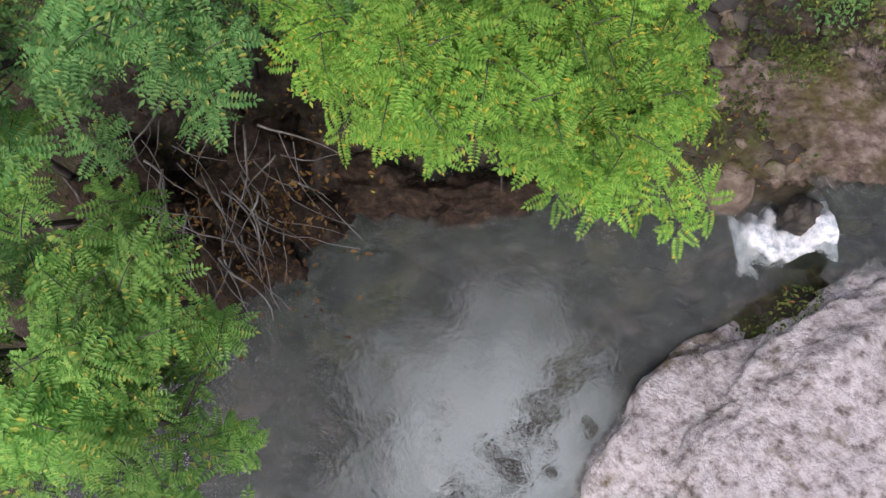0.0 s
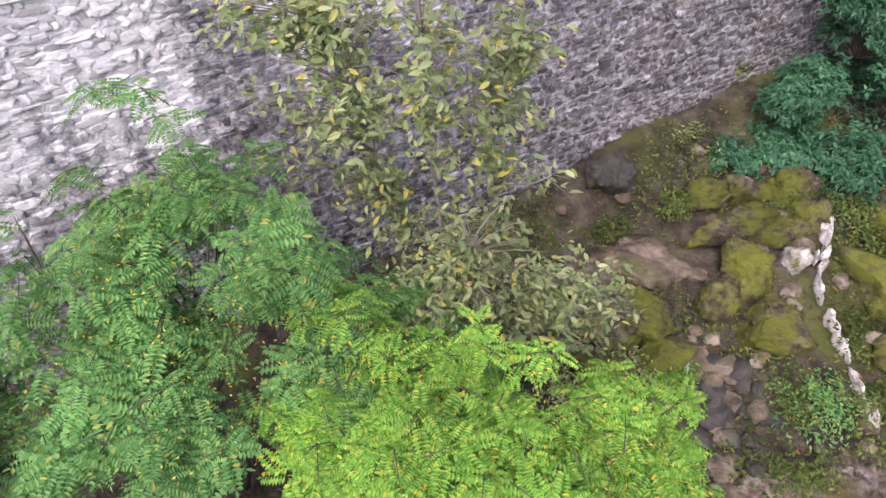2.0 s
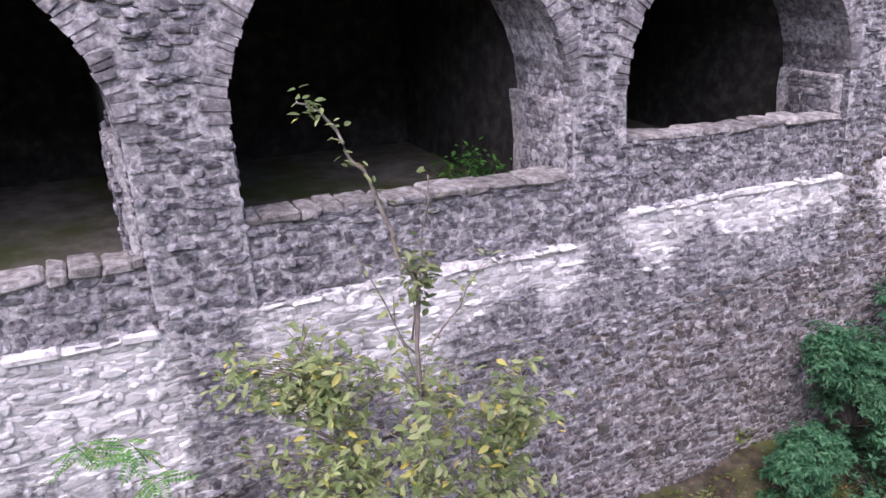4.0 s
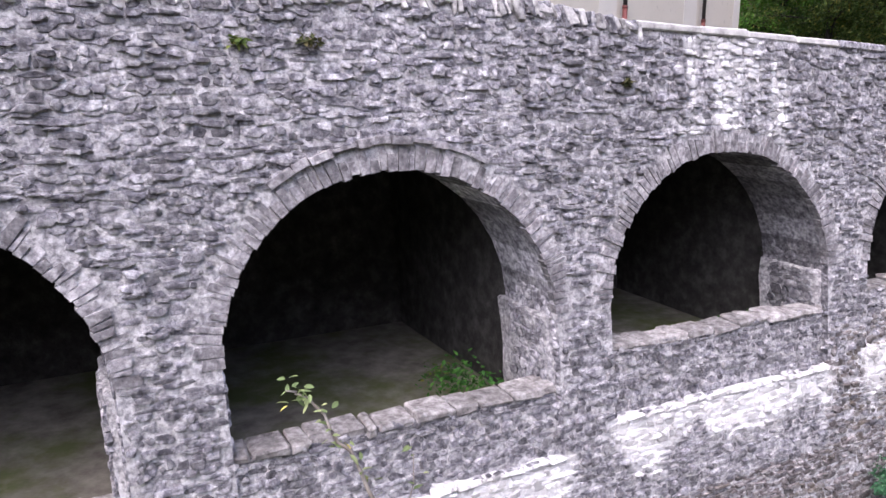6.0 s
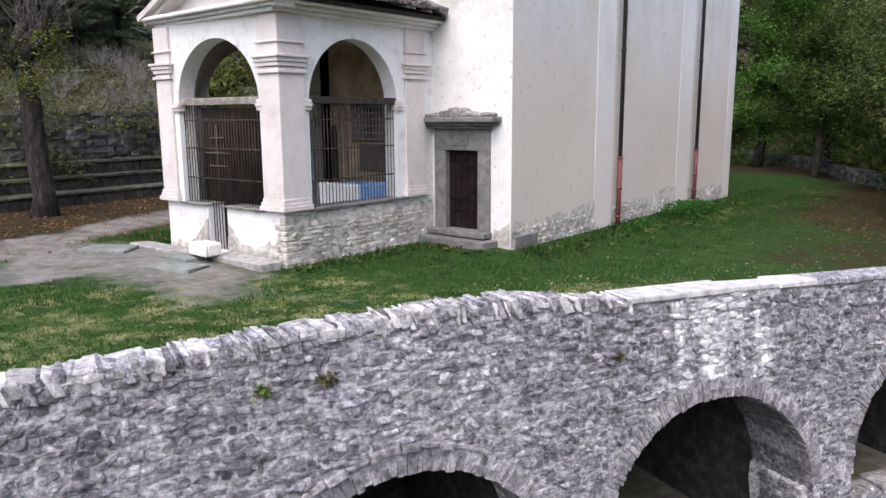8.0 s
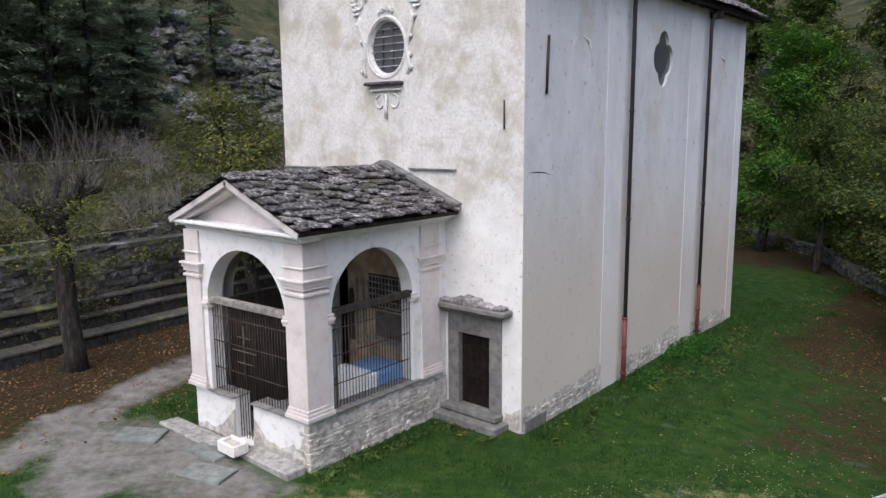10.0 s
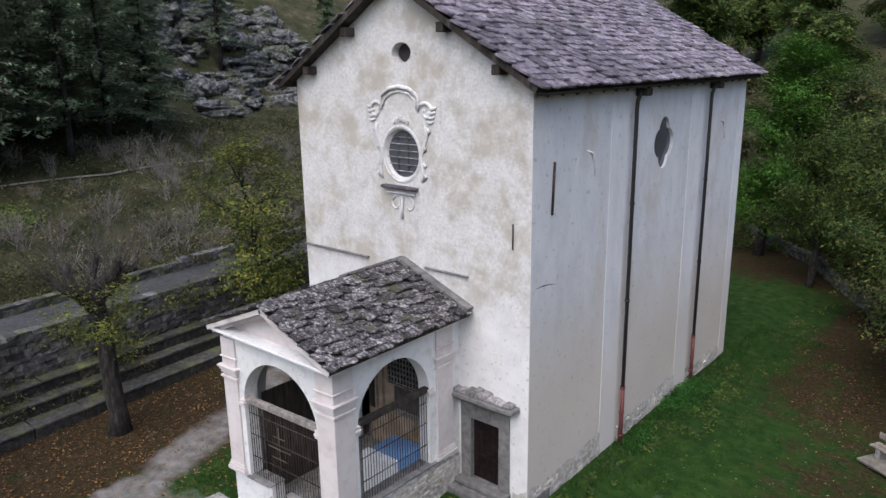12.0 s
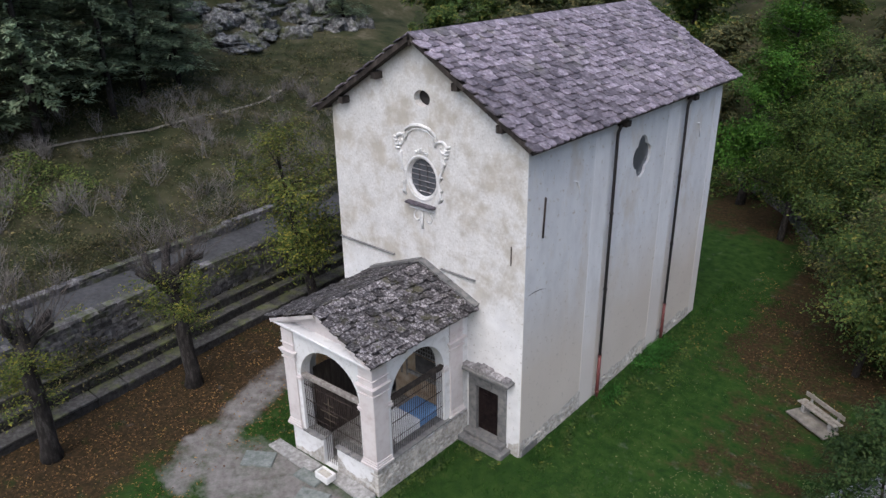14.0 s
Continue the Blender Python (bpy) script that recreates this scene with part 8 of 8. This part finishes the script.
# earth banks and dead brush under the leaves
for k, (x, y, z, a, b, c, t) in enumerate(((6.4, -15.3, -11.6, 0.9, 0.7, 0.8, 10), (7.0, -14.6, -11.75, 0.6, 0.5, 0.6, 50), (6.2, -14.3, -11.3, 0.8, 0.7, 0.9, 80), (7.7, -13.4, -11.9, 0.8, 0.45, 0.5, 40), (8.7, -12.7, -11.95, 0.8, 0.4, 0.45, 42), (5.6, -15.9, -11.3, 0.8, 0.8, 0.8, 0))):
    rock("bank_earth", (x, y, z), (a, b, c), M["bank_soil"], 21 + k, 0.75, 5, "brown earth bank with roots at the pool's edge", "bank", "earth banks", turn=t, cuts=5)
rng = random.Random(9)
chunks = []
for k in range(70):
    p = (rng.uniform(5.2, 7.2), rng.uniform(-15.9, -13.9), rng.uniform(-11.0, -9.4))
    tp, tr = limb(p, (rng.uniform(0.2, 1), rng.uniform(-1, .2), rng.uniform(-.5, .3)), rng.uniform(0.5, 1.7), rng.uniform(0.006, 0.02), 0.003, rng, 7, 0.3)
    chunks.append(tube_data(tp, tr, 4))
tagged(mesh_ob("dead_brush", *join(chunks), M["pale_bark"], smooth=True), "tangled bare grey twigs on the stream bank", "brushwood", kind="stuff")
cs = [(rng.gauss(6.7, 0.6), rng.gauss(-14.8, 0.7), rng.uniform(-11.2, -10.6)) for k in range(700)]
V, F = leaf_cloud(cs, [(0, 0, 1)] * len(cs), [rng.uniform(0.05, 0.12) for _ in cs], simple_leaf(), np.random.default_rng(6))
tagged(mesh_ob("bank_litter", V, F, M["dead_leaf"]), "brown dead leaves caught in the brush on the bank", "leaves", kind="stuff")

# moss, ferns and litter over the rocky floor
def gorge_ok(x, y):
    return stream_gap(x, y) > 0.15 and x > wall_x(y, -11) + 0.1


rr = random.Random(41)
cs, ds = [], []
while len(cs) < 15000:
    x, y = rr.uniform(5.5, 15), rr.uniform(-13, 1)
    if gorge_ok(x, y) and noise.noise(Vector((x * 0.9, y * 0.9, 6))) > rr.uniform(-0.15, 0.35):
        cs.append((x, y, gorge_z(x, y) + rr.uniform(0.02, 0.16)))
while len(ds) < 3000:
    x, y = rr.uniform(4, 13), rr.uniform(-17, 0)
    if gorge_ok(x, y):
        ds.append((x, y, gorge_z(x, y) + 0.03))
V, F = leaf_cloud(cs, [(0, 0, 1)] * len(cs), [rr.uniform(0.05, 0.10) for _ in cs], simple_leaf(), np.random.default_rng(41))
tagged(mesh_ob("ground_plants", V, F, M["bank_leaf"]), "low green moss and weeds between the rocks", "plants", kind="stuff")
V, F = leaf_cloud(ds, [(0, 0, 1)] * len(ds), [rr.uniform(0.05, 0.11) for _ in ds], simple_leaf(), np.random.default_rng(42))
tagged(mesh_ob("gorge_litter", V, F, M["dead_leaf"]), "brown fallen leaves on the gorge floor", "leaves", kind="stuff")
# plants rooted in the wall and in the bays
for k, (y, z, o, w, mt) in enumerate(((-9.9, 0.1, 0.05, 0.12, "bank_leaf"), (-9.2, 0.12, 0.05, 0.16, "scrub_leaf"), (-5.2, -0.3, 0.05, 0.08, "scrub_leaf"), (-3.3, -9.3, 0.05, 0.25, "bank_leaf"), (-2.0, -4.75, -1.2, 0.35, "bright_leaf"), (-1.7, -4.7, -0.6, 0.22, "bright_leaf"),
                                      (-7.0, -4.85, -2.5, 0.3, "wood_leaf"), (-4.6, -10.6, 0.1, 0.35, "bank_leaf"), (-2.2, -9.9, 0.1, 0.3, "bank_leaf"), (-6.6, -10.9, 0.1, 0.3, "bank_leaf"))):
    p = on_wall(y, z, o)
    foliage("wall_plant", "small plant growing on the stone wall", [(p, (w, w, w * 0.8), 1.0)], 60, 0.10, mt, 160 + k, SIMPLE, shell=0.1, category="plant")
# Crowns at x 12 and over are unseen, added to shade the lawn.
foliage("gorge_tree", "leafy treetop rising from the gorge beside the parapet, unseen crowns added for shade", [((10.4, 5.0, 1.9), (1.4, 1.5, 1.3), 1.0), ((10.0, 3.6, 0.8), (1.2, 1.3, 1.3), 1.0), ((11.3, 6.6, 2.8), (1.5, 1.5, 1.4), 1.0), ((11.6, 4.2, 0.4), (1.4, 1.4, 1.5), 0.8), ((12.4, 9.0, 3.4), (1.7, 1.9, 1.8), 1.2), ((12.0, 8.2, 1.2), (1.6, 1.8, 1.6), 1.0), ((10.0, 4.4, 2.4), (1.0, 1.0, 0.9), 0.8), ((10.4, 5.6, 3.3), (1.0, 1.1, 0.9), 0.8)], 2900, 0.15, "shade_leaf", 180, SIMPLE,
        [((11.2, 4.6, -11), (10.9, 5.0, 2.0)), ((12.3, 8.6, -11), (12.2, 8.8, 3.0))], "tree", shell=0.3, thick=0.16, stem_mat="bark")


# ---- stones of the arcaded wall ----
def in_arch(y, z, margin):
    """Whether a stone would stand in an opening or its ring of arch stones."""
    for a, b in ARCHES:
        if a - margin < y < b + margin:
            c, r = (a + b) / 2, (b - a) / 2
            if z > SPRING:
                if ((y - c) / (r + margin)) ** 2 + ((z - SPRING) / (CROWN - SPRING + margin)) ** 2 < 1:
                    return True
            elif a < y < b and z > SILLS[bay_of(y)] - 0.02:
                return True
    return False


def in_bay(y):
    return any(a - 0.05 < y < b + 0.05 for a, b in ARCHES)


stained = {"grey": [], "brown": []}
rng = random.Random(77)
kinds = {"grey": [], "brown": []}
single = []
z = 0.66
while z > -12.6:
    h = rng.uniform(0.04, 0.10)
    zc = z - h / 2
    y = -20.0 + rng.uniform(0, 0.3)
    while y < 11:
        w = rng.uniform(0.06, 0.21) * (1.5 if y > 3 else 1.0) * (1.0 if rng.random() < 0.82 else 1.7)
        hh = h * rng.uniform(0.75, 1.35)
        yc, zz = y + w / 2, zc + rng.uniform(-0.045, 0.045)
        y += w * 1.0 + 0.005
        if zz > top_z(yc) - 0.02 or in_arch(yc, zz, 0.30 if zz > SPRING else 0.0) or in_arch(yc - w * 0.42, zz, 0.0) or in_arch(yc + w * 0.42, zz, 0.0) or rng.random() < 0.05:
            continue
        bay = in_bay(yc)
        d = rng.uniform(0.004, 0.026) if rng.random() < 0.72 else rng.uniform(0.025, 0.065)
        full, back = rng.uniform(0.84, 1.02), 0.0
        if lime_at(yc, zz) > 0.3:
            full, d = 0.98, d * 0.8
        if bay_of(yc) is not None and LEDGES[bay_of(yc)] + 0.02 < zz < SPRING:
            back = RECESS
        st = stone_data(yc, zz, w * 1.05 * full, hh * 1.08 * full, max(d, 0.008), n=rng.choice((5, 6, 7)), jit=0.3, rng=rng)
        V = [on_wall(u, v, o - back) for u, v, o in st[0]]
        k = "grey"
        if zz < -6.4 and rng.random() < (0.2 + 0.22 * (-6.4 - zz)) * (1.0 if yc > -8.5 else 0.4) + 0.22 * max(0.0, yc + 6.5) or (yc > -1.4 and zz < -4.3 and rng.random() < 0.65):
            k = "brown"
        if k == "grey" and -9.2 < yc < -7.0 and -0.95 < zz < 0.75 and len(single) < 290:
            single.append((V, st[1]))
        else:
            kinds[k].append((V, st[1]))
            stained[k] += [lime_at(u, v) for u, v, o in st[0]]
    z -= h
for k, nm in (("grey", "stone"), ("brown", "brown_stone")):
    V, F = join(kinds[k])
    ob = mesh_ob("rubble_masonry", V, F, M[nm], wall_root, {"grey": "grey rubble stones", "brown": "brown rubble stones, darkened for the shade low on the wall"}[k])
    ob["kind"] = "stuff"
    ob.data.attributes.new("lime_mask", "FLOAT", "POINT").data.foreach_set("value", stained[k])
for V, F in single:
    mesh_ob("stone", V, F, M["stone"], wall_root)

# rings of thin arch stones
ring = []
for a, b in ARCHES:
    c, r = (a + b) / 2, (b - a) / 2
    t = 0.02
    while t < math.pi - 0.02:
        dt = rng.uniform(0.02, 0.065)
        ln = rng.uniform(0.10, 0.32)
        in_ = rng.uniform(-0.045, 0.0)
        V = []
        for out in (-0.12, rng.uniform(0.005, 0.04)):
            for rr, tt in ((in_, t), (ln, t + rng.uniform(0, 0.014)), (ln * rng.uniform(0.85, 1.0), t + dt - rng.uniform(0.002, 0.016)), (in_ * 0.7, t + dt - 0.004)):
                V.append(on_wall(c - (r + rr) * math.cos(tt), SPRING + (CROWN - SPRING + rr) * math.sin(tt), out))
        F = [(0, 1, 2, 3), (7, 6, 5, 4), (0, 4, 5, 1), (1, 5, 6, 2), (2, 6, 7, 3), (3, 7, 4, 0)]
        if a in (ARCHES[2][0], ARCHES[3][0]):
            mesh_ob("arch_stone", V, F, M["arch_stone"], wall_root)
        else:
            ring.append((V, F))
        t += dt
a, b = ARCHES[2]
c, r = (a + b) / 2, (b - a) / 2
t = 0.95
while t < 2.05:
    dt = rng.uniform(0.06, 0.14)
    V = []
    lo, hi = 0.29 + rng.uniform(-0.02, 0.02), 0.35 + rng.uniform(-0.02, 0.03)
    for out in (-0.1, rng.uniform(0.05, 0.11)):
        for q, tt in ((lo, t), (hi, t), (hi, t + dt - 0.005), (lo, t + dt - 0.005)):
            V.append(on_wall(c - (r + q) * math.cos(tt), SPRING + (CROWN - SPRING + q) * math.sin(tt), out))
    mesh_ob("hood_stone", V, [(0, 1, 2, 3), (7, 6, 5, 4), (0, 4, 5, 1), (1, 5, 6, 2), (2, 6, 7, 3), (3, 7, 4, 0)], M["arch_stone"], wall_root)
    t += dt
ob = mesh_ob("arch_stones", *join(ring), M["arch_stone"], wall_root)
ob["kind"] = "stuff"

# sill walls in the bays: rough flat stones on the sill, lime-crusted stones on the ledge
for bay, (a, b) in enumerate(ARCHES):
    for name, mat, z0, d0, d1, lo, hi in (("sill_stone", "sill", SILLS[bay], -0.5, -RECESS + 0.05, 0.0, 0.07), ("ledge_stone", "limed_stone", LEDGES[bay] + 0.02, -RECESS - 0.02, 0.045, -0.02, 0.03)):
        y = a + 0.01
        while y < b - 0.05:
            l = min(rng.uniform(0.14, 0.5), b - y)
            bm = bmesh.new()
            add_box(bm, y + 0.005, y + l - 0.005, z0 - 0.06 - rng.uniform(0, 0.03), z0 + rng.uniform(lo, hi), d0, d1 + rng.uniform(-0.05, 0.03), 0.025, 0.03)
            for v in bm.verts:
                v.co = on_wall(v.co.x, v.co.y, v.co.z)
            part(name, bm, M[mat], wall_root)
            y += l

# coping along the top: a rough limed bed crowded with thin leaning stones on edge, then flat slabs
y = -20.0
while y < -4.95:
    t = rng.uniform(0.18, 0.4)
    bm = bmesh.new()
    add_box(bm, y - 0.02, y + t + 0.02, -0.09, rng.uniform(0.03, 0.065), -0.5 + rng.uniform(-0.04, 0.03), 0.02 + rng.uniform(-0.02, 0.03), 0.04, 0.03)
    for v in bm.verts:
        v.co = on_wall(v.co.x, top_z(v.co.x) + v.co.y, v.co.z)
    part("coping_bed", bm, M["coping"], wall_root)
    y += t
y = -20.0
while y < -4.95:
    t = rng.uniform(0.035, 0.11)
    bm = bmesh.new()
    add_box(bm, y, y + t, -rng.uniform(0.06, 0.2), rng.uniform(0.045, 0.095), rng.choice((-0.48, -0.38, -0.28)) + rng.uniform(-0.06, 0.05), 0.035 + rng.uniform(-0.035, 0.03), 0.012, 0.025)
    lean = rng.uniform(-0.45, -0.1)
    for v in bm.verts:
        v.co = on_wall(v.co.x + lean * v.co.y, top_z(y) + v.co.y, v.co.z)
    part("edge_stone", bm, M["coping"] if rng.random() < 0.48 else M["stone"], wall_root)
    y += t * rng.uniform(0.75, 1.1)
y = -4.95
while y < 13:
    l = rng.uniform(0.5, 1.1)
    bm = bmesh.new()
    add_box(bm, y + 0.006, y + l - 0.006, -0.02, 0.09 + rng.uniform(-0.01, 0.012), -0.44 + rng.uniform(-0.04, 0.04), 0.04 + rng.uniform(-0.03, 0.03), 0.02, 0.014)
    for v in bm.verts:
        v.co = on_wall(v.co.x, top_z(v.co.x) + v.co.y, v.co.z)
    part("coping_slab", bm, M["stone" if y > -1.3 else "pale_slab"], wall_root)
    y += l
# putlog holes: dark blocks on the face, the shade inside put into colour
for yy, zz in ((-6.0, -8.25), (-3.55, -8.0)):
    bm = bmesh.new()
    add_box(bm, yy - 0.09, yy + 0.09, zz - 0.07, zz + 0.07, -0.1, 0.085, 0.01, 0.01)
    for v in bm.verts:
        v.co = on_wall(v.co.x, v.co.y, v.co.z)
    part("putlog_hole", bm, M["void"], wall_root, "dark block for the shade in a putlog hole")
